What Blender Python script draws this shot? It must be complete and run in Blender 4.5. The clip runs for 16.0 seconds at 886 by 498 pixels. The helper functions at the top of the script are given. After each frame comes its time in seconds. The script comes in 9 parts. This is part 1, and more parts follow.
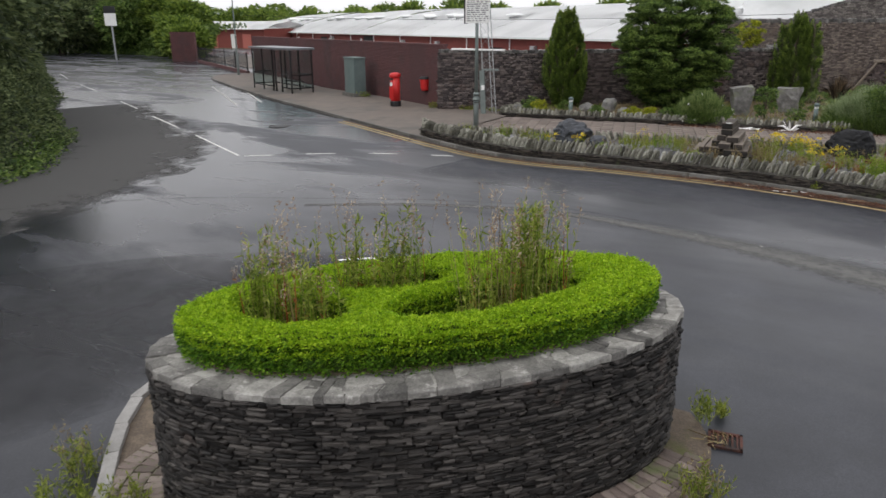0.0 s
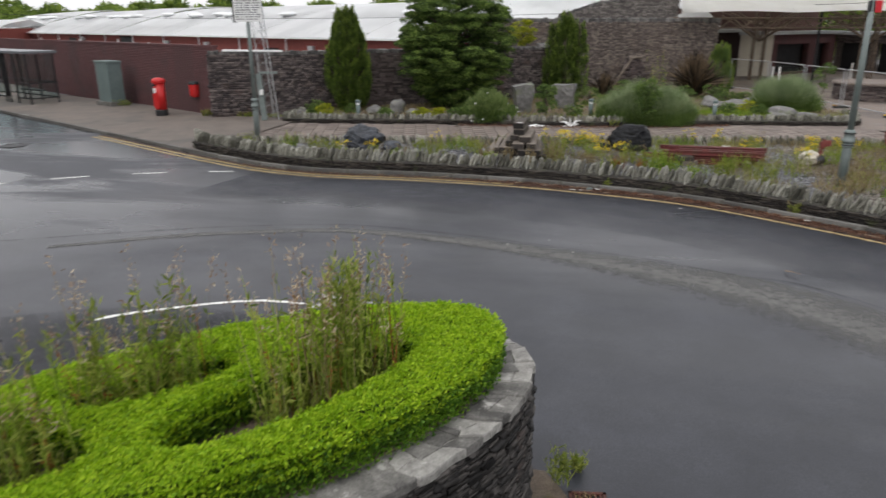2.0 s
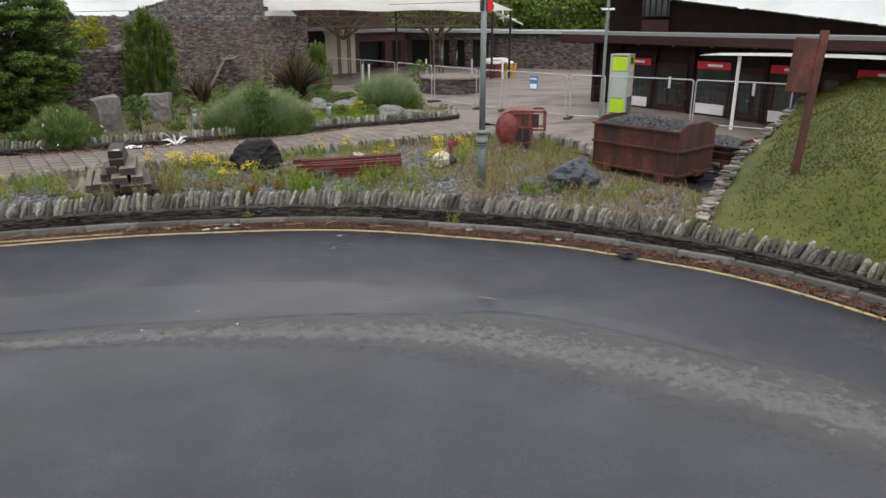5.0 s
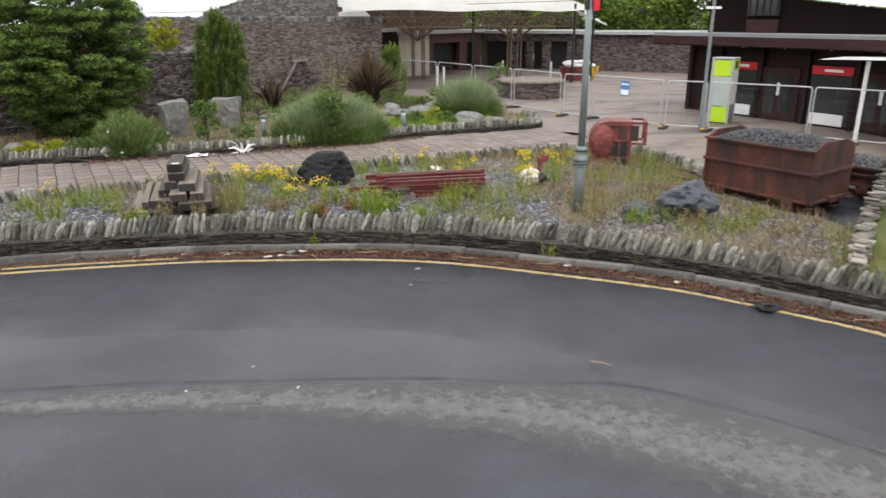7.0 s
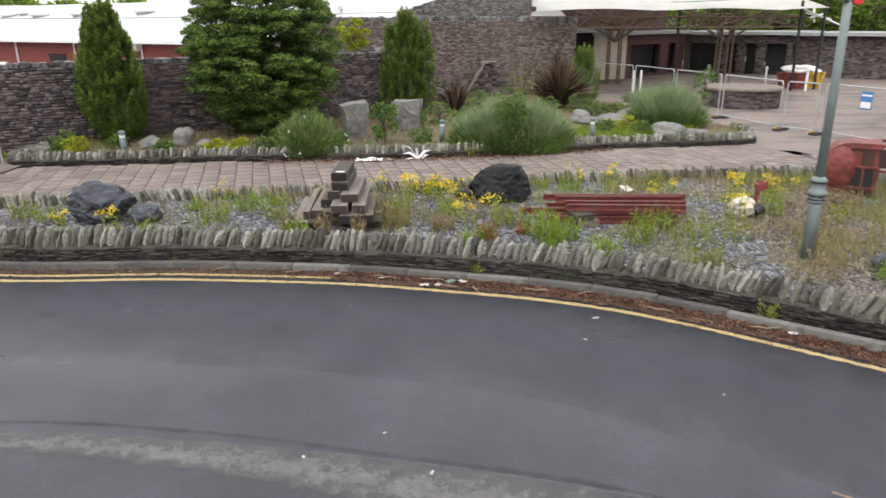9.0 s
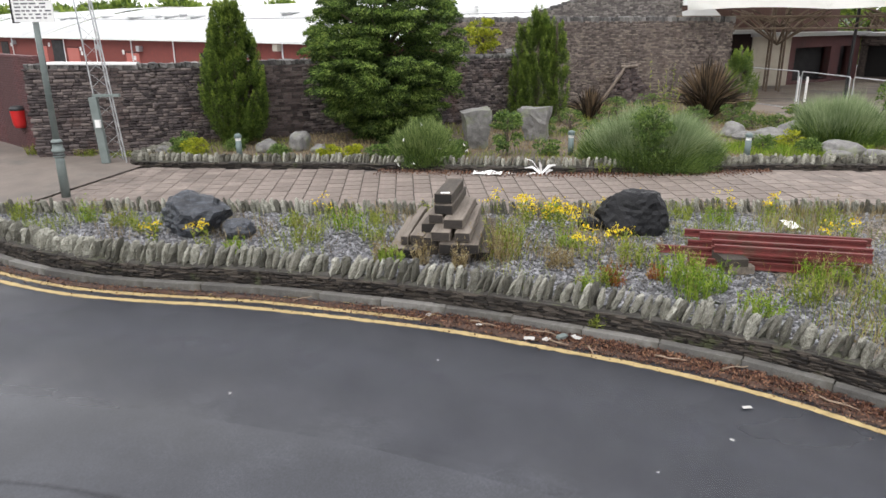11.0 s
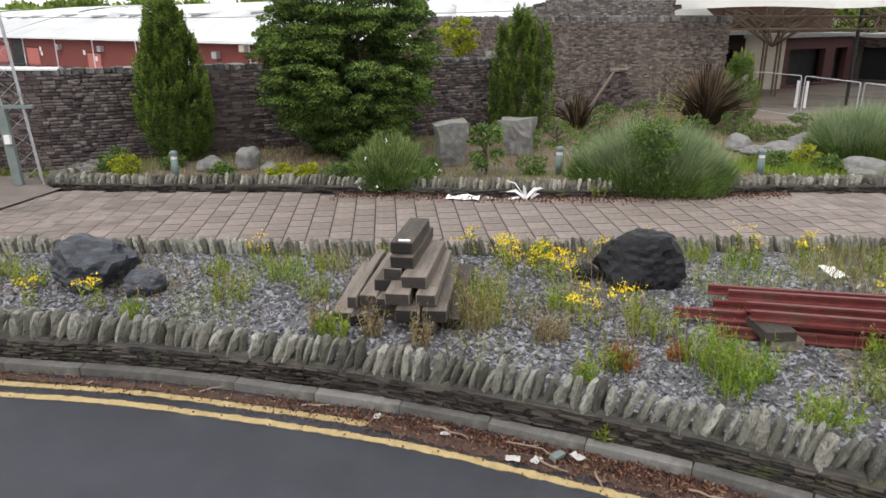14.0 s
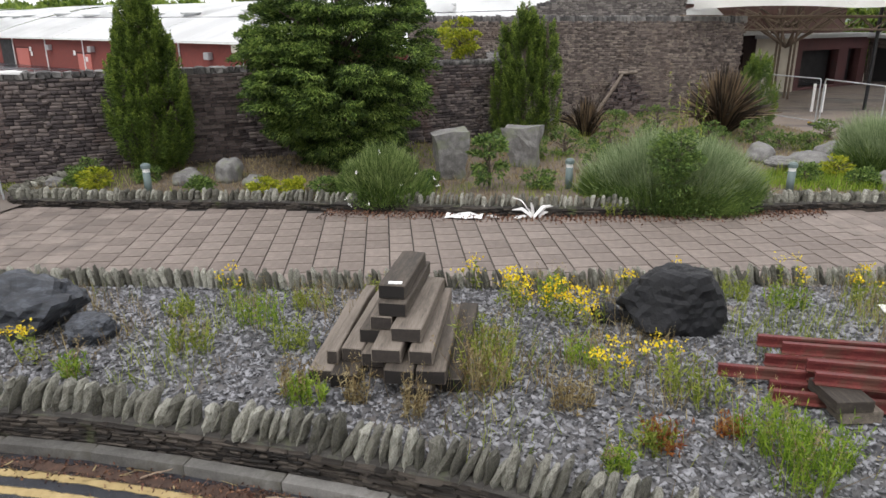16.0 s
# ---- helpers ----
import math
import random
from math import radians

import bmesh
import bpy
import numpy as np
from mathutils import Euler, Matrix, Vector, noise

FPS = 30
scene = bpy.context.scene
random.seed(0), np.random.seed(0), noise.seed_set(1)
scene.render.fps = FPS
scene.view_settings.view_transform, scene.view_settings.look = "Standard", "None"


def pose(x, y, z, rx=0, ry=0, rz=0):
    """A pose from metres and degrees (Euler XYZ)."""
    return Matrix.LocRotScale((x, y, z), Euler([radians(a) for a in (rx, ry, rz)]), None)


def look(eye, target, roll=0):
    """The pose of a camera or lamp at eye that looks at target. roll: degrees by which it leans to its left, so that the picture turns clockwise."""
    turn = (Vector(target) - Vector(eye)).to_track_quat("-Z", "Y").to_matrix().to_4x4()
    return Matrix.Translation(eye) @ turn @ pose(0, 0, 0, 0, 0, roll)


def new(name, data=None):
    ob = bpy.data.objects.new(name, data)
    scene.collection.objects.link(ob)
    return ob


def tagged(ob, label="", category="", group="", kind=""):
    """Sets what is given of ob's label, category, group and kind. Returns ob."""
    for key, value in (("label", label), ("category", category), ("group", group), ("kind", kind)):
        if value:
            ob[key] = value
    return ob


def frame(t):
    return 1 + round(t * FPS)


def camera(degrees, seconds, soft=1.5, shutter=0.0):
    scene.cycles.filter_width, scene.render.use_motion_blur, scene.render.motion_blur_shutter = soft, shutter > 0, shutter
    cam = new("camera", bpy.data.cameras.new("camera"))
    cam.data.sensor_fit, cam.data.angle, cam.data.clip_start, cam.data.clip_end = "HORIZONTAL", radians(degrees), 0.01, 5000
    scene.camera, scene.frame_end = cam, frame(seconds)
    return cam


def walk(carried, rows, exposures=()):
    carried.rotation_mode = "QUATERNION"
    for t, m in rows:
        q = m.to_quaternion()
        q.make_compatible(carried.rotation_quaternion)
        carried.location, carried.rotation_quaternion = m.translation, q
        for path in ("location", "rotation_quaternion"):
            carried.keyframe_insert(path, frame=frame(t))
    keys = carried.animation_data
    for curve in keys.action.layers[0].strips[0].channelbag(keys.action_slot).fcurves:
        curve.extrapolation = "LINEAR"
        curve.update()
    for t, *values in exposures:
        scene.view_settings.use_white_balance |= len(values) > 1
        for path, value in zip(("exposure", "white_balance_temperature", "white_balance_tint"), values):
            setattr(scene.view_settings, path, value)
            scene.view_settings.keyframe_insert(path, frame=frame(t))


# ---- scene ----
cam = camera(64.8, 16.0, shutter=0.45)
METRES, EYE, TILT, LEAN, TURN = 15.75, 4.7, 1.4, 0.0, 31.4
ROWS = [
    (0, 0.0000, 0.0000, 0.0000, -0.08, -19.28, 0.22),
    (0.5, 0.0005, 0.0229, -0.0012, -2.33, -19.29, 0.17),
    (1, 0.0019, 0.0506, -0.0023, -5.55, -19.30, 0.11),
    (1.5, 0.0039, 0.0816, -0.0034, -11.22, -19.32, -0.07),
    (2, 0.0070, 0.1152, -0.0042, -17.55, -19.32, -0.23),
    (2.5, 0.0118, 0.1490, -0.0044, -23.66, -19.31, -0.41),
    (3, 0.0190, 0.1830, -0.0052, -29.87, -19.26, -0.53),
    (3.5, 0.0283, 0.2172, -0.0063, -36.11, -19.20, -0.70),
    (4, 0.0396, 0.2512, -0.0069, -42.12, -19.14, -0.83),
    (4.2, 0.0448, 0.2646, -0.0071, -44.47, -19.14, -0.87),
    (4.55, 0.0539, 0.2879, -0.0075, -47.87, -19.11, -0.94),
    (4.9, 0.0647, 0.3105, -0.0080, -49.92, -19.09, -0.99),
    (5.25, 0.0768, 0.3322, -0.0085, -50.80, -19.08, -1.02),
    (5.6, 0.0900, 0.3530, -0.0089, -50.69, -19.08, -1.02),
    (5.95, 0.1040, 0.3728, -0.0095, -49.79, -19.09, -0.99),
    (6.3, 0.1185, 0.3914, -0.0100, -48.28, -19.10, -0.93),
    (6.5, 0.1268, 0.4020, -0.0102, -47.53, -19.11, -0.90),
    (7, 0.1480, 0.4274, -0.0110, -44.79, -19.14, -0.79),
    (7.5, 0.1695, 0.4520, -0.0128, -41.11, -19.16, -0.67),
    (8, 0.1903, 0.4759, -0.0144, -37.48, -19.19, -0.58),
    (8.5, 0.2112, 0.4997, -0.0159, -33.21, -19.20, -0.45),
    (9, 0.2318, 0.5238, -0.0171, -29.62, -19.21, -0.37),
    (9.5, 0.2510, 0.5490, -0.0177, -26.11, -19.22, -0.28),
    (10, 0.2702, 0.5748, -0.0182, -22.22, -19.24, -0.17),
    (10.2, 0.2776, 0.5851, -0.0184, -21.06, -19.25, -0.14),
    (10.55, 0.2905, 0.6032, -0.0188, -19.23, -19.25, -0.09),
    (10.9, 0.3024, 0.6213, -0.0192, -18.55, -19.24, -0.09),
    (11.25, 0.3135, 0.6395, -0.0196, -18.66, -19.24, -0.11),
    (11.6, 0.3237, 0.6579, -0.0200, -19.19, -19.24, -0.14),
    (11.95, 0.3333, 0.6766, -0.0205, -19.77, -19.25, -0.18),
    (12.3, 0.3421, 0.6957, -0.0210, -19.98, -19.27, -0.21),
    (12.5, 0.3471, 0.7067, -0.0213, -19.97, -19.27, -0.22),
    (13, 0.3591, 0.7343, -0.0220, -19.98, -19.28, -0.24),
    (13.5, 0.3710, 0.7609, -0.0223, -19.97, -19.28, -0.26),
    (14, 0.3819, 0.7880, -0.0230, -19.98, -19.27, -0.26),
    (14.5, 0.3921, 0.8152, -0.0235, -20.00, -19.28, -0.28),
    (15, 0.4021, 0.8411, -0.0239, -20.00, -19.28, -0.29),
    (15.5, 0.4103, 0.8647, -0.0249, -20.03, -19.27, -0.27),
    (16, 0.4179, 0.8851, -0.0253, -20.03, -19.28, -0.29),
]
walk(cam, [(t, pose(0, 0, EYE, TILT, LEAN, TURN) @ pose(METRES * x, METRES * y, METRES * z, 90 + pitch, roll, yaw)) for t, x, y, z, yaw, pitch, roll in ROWS],
     exposures=[(0.0, -0.35), (2.5, -0.28), (4.2, -0.22), (6.3, 0.27), (8.0, 0.34), (10.2, 0.42), (12.5, 0.42), (14.0, 0.24), (16.0, 0.14)])

# ---- light ----
world = bpy.data.worlds.new("world")
scene.world = world
world.use_nodes = True
wn, wl = world.node_tree.nodes, world.node_tree.links
sky = wn.new("ShaderNodeTexSky")
sky.sky_type = "NISHITA"
sky.sun_disc = False
sky.sun_elevation = radians(52)
sky.sun_rotation = radians(200)
sky.dust_density = 4.0
cloud = wn.new("ShaderNodeHueSaturation")      # cloud cover takes the blue out
cloud.inputs["Saturation"].default_value = 0.12
wl.new(sky.outputs[0], cloud.inputs["Color"])
veil = wn.new("ShaderNodeMix")                  # an even white overcast veils most of it
veil.data_type = "RGBA"
veil.inputs[0].default_value = 0.8
veil.inputs[7].default_value = (8.75, 8.7, 9.0, 1)
wl.new(cloud.outputs[0], veil.inputs[6])
wl.new(veil.outputs[2], wn["Background"].inputs["Color"])
wn["Background"].inputs["Strength"].default_value = 0.18
sun = new("sun", bpy.data.lights.new("sun", "SUN"))
sun.data.energy, sun.data.angle, sun.data.color = 1.0, radians(25), (1.0, 0.97, 0.93)
sun.matrix_world = look((0, 0, 40), (0 + 40 * math.sin(radians(200 - 180)) * 0.6, 40 * math.cos(radians(200 - 180)) * 0.6, 0))

# ---- materials ----


def ramp(nt, colours, places=None):
    r = nt.nodes.new("ShaderNodeValToRGB")
    e = r.color_ramp.elements
    while len(e) < len(colours):
        e.new(0.5)
    for n, c in enumerate(colours):
        e[n].position = places[n] if places else n / max(1, len(colours) - 1)
        e[n].color = (*c, 1)
    return r


def node(nt, kind, **values):
    n = nt.nodes.new(kind)
    for key, v in values.items():
        n.inputs[key.replace("_", " ")].default_value = v
    return n


def material(name, colours, scale=6.0, detail=6.0, rough=(0.7, 0.9), metal=0.0, bump=0.3, fine=60.0, dist=0.01,
             stain=None, stain_scale=0.8, stain_at=(0.5, 0.62), varied=0.0, translucent=0.0, stretch=(1, 1, 1), spec=0.4, coat=0.0):
    """Noise-driven colour at two scales, a second stain colour, bump from both, and a lightness that varies from piece to piece."""
    m = bpy.data.materials.new(name)
    m.use_nodes = True
    nt = m.node_tree
    b = nt.nodes["Principled BSDF"]
    co = nt.nodes.new("ShaderNodeTexCoord")
    mp = node(nt, "ShaderNodeMapping", Scale=stretch)
    nt.links.new(co.outputs["Object"], mp.inputs["Vector"])
    big = node(nt, "ShaderNodeTexNoise", Scale=scale, Detail=detail, Roughness=0.62)
    small = node(nt, "ShaderNodeTexNoise", Scale=fine, Detail=4.0, Roughness=0.7)
    geo = nt.nodes.new("ShaderNodeObjectInfo")
    isl = nt.nodes.new("ShaderNodeNewGeometry")
    add = nt.nodes.new("ShaderNodeMath")
    add.operation = "ADD"
    nt.links.new(geo.outputs["Random"], add.inputs[0])
    nt.links.new(isl.outputs["Random Per Island"], add.inputs[1])
    frac = nt.nodes.new("ShaderNodeMath")
    frac.operation = "FRACT"
    nt.links.new(add.outputs[0], frac.inputs[0])
    for n in (big, small):
        nt.links.new(mp.outputs[0], n.inputs["Vector"])
    mix = nt.nodes.new("ShaderNodeMix")
    mix.inputs[0].default_value = 0.4
    nt.links.new(big.outputs["Fac"], mix.inputs[2])
    nt.links.new(small.outputs["Fac"], mix.inputs[3])
    value = mix.outputs[0]
    if varied:
        var = node(nt, "ShaderNodeMapRange")
        var.inputs[3].default_value, var.inputs[4].default_value = -varied, varied
        nt.links.new(frac.outputs[0], var.inputs[0])
        plus = nt.nodes.new("ShaderNodeMath")
        plus.operation = "ADD"
        nt.links.new(value, plus.inputs[0])
        nt.links.new(var.outputs[0], plus.inputs[1])
        value = plus.outputs[0]
    spread = node(nt, "ShaderNodeMapRange")
    spread.inputs[1].default_value, spread.inputs[2].default_value = 0.3, 0.7
    nt.links.new(value, spread.inputs[0])
    r = ramp(nt, colours)
    nt.links.new(spread.outputs[0], r.inputs[0])
    colour = r.outputs[0]
    if stain:
        st = node(nt, "ShaderNodeTexNoise", Scale=stain_scale, Detail=7.0, Roughness=0.65)
        nt.links.new(mp.outputs[0], st.inputs["Vector"])
        sr = node(nt, "ShaderNodeMapRange")
        sr.inputs[1].default_value, sr.inputs[2].default_value = stain_at
        nt.links.new(st.outputs["Fac"], sr.inputs[0])
        sm = nt.nodes.new("ShaderNodeMix")
        sm.data_type = "RGBA"
        nt.links.new(sr.outputs[0], sm.inputs[0])
        nt.links.new(colour, sm.inputs[6])
        sm.inputs[7].default_value = (*stain, 1)
        colour = sm.outputs[2]
    nt.links.new(colour, b.inputs["Base Color"])
    rr = node(nt, "ShaderNodeMapRange")
    rr.inputs[1].default_value, rr.inputs[2].default_value = 0.3, 0.7
    rr.inputs[3].default_value, rr.inputs[4].default_value = rough
    nt.links.new(big.outputs["Fac"], rr.inputs[0])
    nt.links.new(rr.outputs[0], b.inputs["Roughness"])
    b.inputs["Metallic"].default_value = metal
    b.inputs["Specular IOR Level"].default_value = spec
    b.inputs["Coat Weight"].default_value = coat
    if bump:
        bp = node(nt, "ShaderNodeBump", Strength=bump, Distance=dist)
        nt.links.new(mix.outputs[0], bp.inputs["Height"])
        nt.links.new(bp.outputs[0], b.inputs["Normal"])
    if translucent:
        tr = nt.nodes.new("ShaderNodeBsdfTranslucent")
        nt.links.new(colour, tr.inputs["Color"])
        ms = nt.nodes.new("ShaderNodeMixShader")
        ms.inputs[0].default_value = translucent
        nt.links.new(b.outputs[0], ms.inputs[1])
        nt.links.new(tr.outputs[0], ms.inputs[2])
        nt.links.new(ms.outputs[0], nt.nodes["Material Output"].inputs["Surface"])
    return m


def leaf_mat(name, colours, varied=0.3, rough=(0.45, 0.65), translucent=0.3):
    return material(name, colours, scale=1.2, fine=9.0, rough=rough, bump=0.0, varied=varied, translucent=translucent, spec=0.3)


def asphalt(name, colours, rough=(0.22, 0.52), wet=0.35):
    """Worn asphalt: fine aggregate, broad damp areas that shine, long stains."""
    m = bpy.data.materials.new(name)
    m.use_nodes = True
    nt = m.node_tree
    b = nt.nodes["Principled BSDF"]
    co = nt.nodes.new("ShaderNodeTexCoord")
    grit = node(nt, "ShaderNodeTexNoise", Scale=46.0, Detail=4.0, Roughness=0.85)
    mid = node(nt, "ShaderNodeTexNoise", Scale=1.1, Detail=6.0, Roughness=0.6)
    turn = node(nt, "ShaderNodeMapping", Rotation=(0, 0, radians(35)), Scale=(0.10, 0.34, 1))
    damp = node(nt, "ShaderNodeTexNoise", Scale=1.0, Detail=5.0, Roughness=0.55, Distortion=0.5)
    nt.links.new(co.outputs["Object"], turn.inputs["Vector"])
    nt.links.new(turn.outputs[0], damp.inputs["Vector"])
    for n in (grit, mid):
        nt.links.new(co.outputs["Object"], n.inputs["Vector"])
    a = nt.nodes.new("ShaderNodeMix")
    a.inputs[0].default_value = 0.36
    nt.links.new(grit.outputs["Fac"], a.inputs[2])
    nt.links.new(mid.outputs["Fac"], a.inputs[3])
    sp = node(nt, "ShaderNodeMapRange")
    sp.inputs[1].default_value, sp.inputs[2].default_value = 0.34, 0.66
    nt.links.new(a.outputs[0], sp.inputs[0])
    r = ramp(nt, colours)
    nt.links.new(sp.outputs[0], r.inputs[0])
    dr = node(nt, "ShaderNodeMapRange")
    dr.inputs[1].default_value, dr.inputs[2].default_value = 0.36, 0.68
    nt.links.new(damp.outputs["Fac"], dr.inputs[0])
    sharp = node(nt, "ShaderNodeMapRange")          # the lane towards the bend dries in clear-edged patches
    sharp.inputs[1].default_value, sharp.inputs[2].default_value = 0.41, 0.50
    blot = node(nt, "ShaderNodeTexNoise", Scale=1.25, Detail=6.0, Roughness=0.6, Distortion=0.6)
    nt.links.new(turn.outputs[0], blot.inputs["Vector"])
    nt.links.new(blot.outputs["Fac"], sharp.inputs[0])
    west = nt.nodes.new("ShaderNodeSeparateXYZ")
    nt.links.new(co.outputs["Object"], west.inputs[0])
    wr = node(nt, "ShaderNodeMapRange")
    wr.inputs[1].default_value, wr.inputs[2].default_value = -9.0, -16.0
    nt.links.new(west.outputs[0], wr.inputs[0])
    both = nt.nodes.new("ShaderNodeMix")
    nt.links.new(wr.outputs[0], both.inputs[0])
    nt.links.new(dr.outputs[0], both.inputs[2])
    nt.links.new(sharp.outputs[0], both.inputs[3])
    dr = both
    dark = nt.nodes.new("ShaderNodeMix")
    dark.data_type = "RGBA"
    dark.blend_type = "MULTIPLY"
    nt.links.new(dr.outputs[0], dark.inputs[0])
    nt.links.new(r.outputs[0], dark.inputs[6])
    dark.inputs[7].default_value = (1 - wet, 1 - wet, 1 - wet, 1)
    nt.links.new(dark.outputs[2], b.inputs["Base Color"])
    rr = node(nt, "ShaderNodeMapRange")
    rr.inputs[3].default_value, rr.inputs[4].default_value = rough[1], rough[0]
    nt.links.new(dr.outputs[0], rr.inputs[0])
    nt.links.new(rr.outputs[0], b.inputs["Roughness"])
    b.inputs["Specular IOR Level"].default_value = 0.5
    bp = node(nt, "ShaderNodeBump", Strength=0.35, Distance=0.004)
    film = node(nt, "ShaderNodeMapRange")           # standing water levels the grit
    film.inputs[1].default_value, film.inputs[2].default_value = 0.3, 0.9
    film.inputs[3].default_value, film.inputs[4].default_value = 0.38, 0.06
    nt.links.new(dr.outputs[0], film.inputs[0])
    nt.links.new(film.outputs[0], bp.inputs["Strength"])
    nt.links.new(grit.outputs["Fac"], bp.inputs["Height"])
    nt.links.new(bp.outputs[0], b.inputs["Normal"])
    return m


def ragged(name, base, colours, low=0.45, high=0.55, scale=3.0, rough=(0.6, 0.9), bump=0.4):
    """A worn layer that breaks up towards its edges, letting what lies under it show; UV v runs across it."""
    m = material(name, colours, scale=8.0, fine=90.0, rough=rough, bump=bump, dist=0.004)
    nt = m.node_tree
    b = nt.nodes["Principled BSDF"]
    uv = nt.nodes.new("ShaderNodeTexCoord")
    sep = nt.nodes.new("ShaderNodeSeparateXYZ")
    nt.links.new(uv.outputs["UV"], sep.inputs[0])
    n1 = node(nt, "ShaderNodeTexNoise", Scale=scale, Detail=8.0, Roughness=0.75)
    nt.links.new(uv.outputs["Object"], n1.inputs["Vector"])
    edge = nt.nodes.new("ShaderNodeMath")       # 0 at both edges, 1 in the middle
    edge.operation = "PINGPONG"
    edge.inputs[1].default_value = 0.5
    nt.links.new(sep.outputs[1], edge.inputs[0])
    wide = nt.nodes.new("ShaderNodeMath")
    wide.operation = "MULTIPLY_ADD"
    wide.inputs[1].default_value, wide.inputs[2].default_value = 0.9, base
    nt.links.new(edge.outputs[0], wide.inputs[0])
    s = nt.nodes.new("ShaderNodeMath")
    s.operation = "ADD"
    nt.links.new(wide.outputs[0], s.inputs[0])
    nt.links.new(n1.outputs["Fac"], s.inputs[1])
    mr = node(nt, "ShaderNodeMapRange")
    mr.inputs[1].default_value, mr.inputs[2].default_value = low + 0.4, high + 0.4
    nt.links.new(s.outputs[0], mr.inputs[0])
    nt.links.new(mr.outputs[0], b.inputs["Alpha"])
    return m


def glass_mat(name, tint=(0.8, 0.9, 0.9), rough=0.05):
    m = bpy.data.materials.new(name)
    m.use_nodes = True
    b = m.node_tree.nodes["Principled BSDF"]
    b.inputs["Base Color"].default_value = (*tint, 1)
    b.inputs["Roughness"].default_value = rough
    b.inputs["Transmission Weight"].default_value = 1.0
    b.inputs["IOR"].default_value = 1.1
    return m


ASPHALT = asphalt("asphalt", [(0.0105, 0.0117, 0.016), (0.025, 0.0272, 0.0355), (0.06, 0.0635, 0.0785)])
PATCH = ragged("worn_asphalt", 0.0, [(0.06, 0.06, 0.059), (0.105, 0.104, 0.10), (0.18, 0.178, 0.168)], low=0.16, high=0.54, scale=6.5)
SEAM = ragged("bitumen_seam", -0.06, [(0.016, 0.016, 0.018), (0.035, 0.035, 0.039)], low=0.3, high=1.0, scale=1.6)
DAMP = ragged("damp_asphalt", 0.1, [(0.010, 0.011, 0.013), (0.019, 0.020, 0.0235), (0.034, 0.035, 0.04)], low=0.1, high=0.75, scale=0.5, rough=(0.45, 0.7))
KERB_DARK = ragged("resurfaced_asphalt", 0.05, [(0.0135, 0.015, 0.0208), (0.0305, 0.0332, 0.0435), (0.07, 0.0742, 0.0925)], low=0.1, high=0.9, scale=0.6, rough=(0.38, 0.55), bump=0.8)
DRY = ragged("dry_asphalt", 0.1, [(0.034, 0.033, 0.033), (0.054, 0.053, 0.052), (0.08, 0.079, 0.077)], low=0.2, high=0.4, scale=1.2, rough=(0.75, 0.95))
WHITE_LINE = ragged("white_road_paint", 0.25, [(0.5, 0.5, 0.48), (0.75, 0.75, 0.72), (0.8, 0.8, 0.78)], scale=9.0)
BAY_PAINT = ragged("worn_bay_paint", 0.1, [(0.25, 0.25, 0.24), (0.45, 0.45, 0.43), (0.6, 0.6, 0.57)], low=0.42, high=0.56, scale=3.0)
YELLOW_LINE = ragged("yellow_road_paint", 0.24, [(0.20, 0.145, 0.06), (0.36, 0.27, 0.125), (0.46, 0.365, 0.19)], low=0.36, high=0.5, scale=5.0)
SLATE = material("dark_slate", [(0.009, 0.0078, 0.0072), (0.026, 0.0228, 0.0212), (0.07, 0.063, 0.058)], scale=11, fine=60, bump=0.9, varied=0.3, rough=(0.5, 0.8),
                 stain=(0.085, 0.06, 0.05), stain_scale=2.5, stain_at=(0.62, 0.75))
BED_SLATE = material("bed_wall_slate", [(0.009, 0.0072, 0.006), (0.026, 0.0208, 0.0172), (0.066, 0.055, 0.045)], scale=9, fine=55, bump=0.6, varied=0.28, rough=(0.6, 0.85),
                     stain=(0.07, 0.085, 0.03), stain_scale=2.0, stain_at=(0.58, 0.72))
COPING = material("lichen_coping", [(0.045, 0.043, 0.035), (0.20, 0.195, 0.163), (0.45, 0.445, 0.385)], scale=13, fine=60, bump=1.2, dist=0.02, varied=0.16,
                  stain=(0.09, 0.088, 0.055), stain_scale=6.0, stain_at=(0.53, 0.66))
CAP = material("planter_cap_stone", [(0.07, 0.067, 0.063), (0.185, 0.178, 0.166), (0.37, 0.36, 0.335)], scale=6, fine=45, bump=0.8, varied=0.13,
               stain=(0.46, 0.445, 0.42), stain_scale=5.0, stain_at=(0.58, 0.66))
WALLSTONE = material("wall_stone", [(0.055, 0.044, 0.040), (0.135, 0.110, 0.097), (0.24, 0.20, 0.17)], scale=6, fine=40, bump=0.6, varied=0.16,
                     stain=(0.15, 0.112, 0.09), stain_scale=0.8, stain_at=(0.54, 0.72))
GABLE = material("gable_stone", [(0.075, 0.066, 0.062), (0.155, 0.138, 0.128), (0.26, 0.235, 0.215)], scale=6, fine=40, bump=0.6, varied=0.16)
BANK_STONE = material("bank_wall_slate", [(0.05, 0.045, 0.038), (0.145, 0.13, 0.108), (0.29, 0.262, 0.22)], scale=8, fine=50, bump=0.6, varied=0.26)
WALL_COPING = material("grey_wall_coping", [(0.05, 0.048, 0.047), (0.115, 0.110, 0.106), (0.20, 0.192, 0.182)], scale=6, fine=40, bump=0.6, varied=0.2)
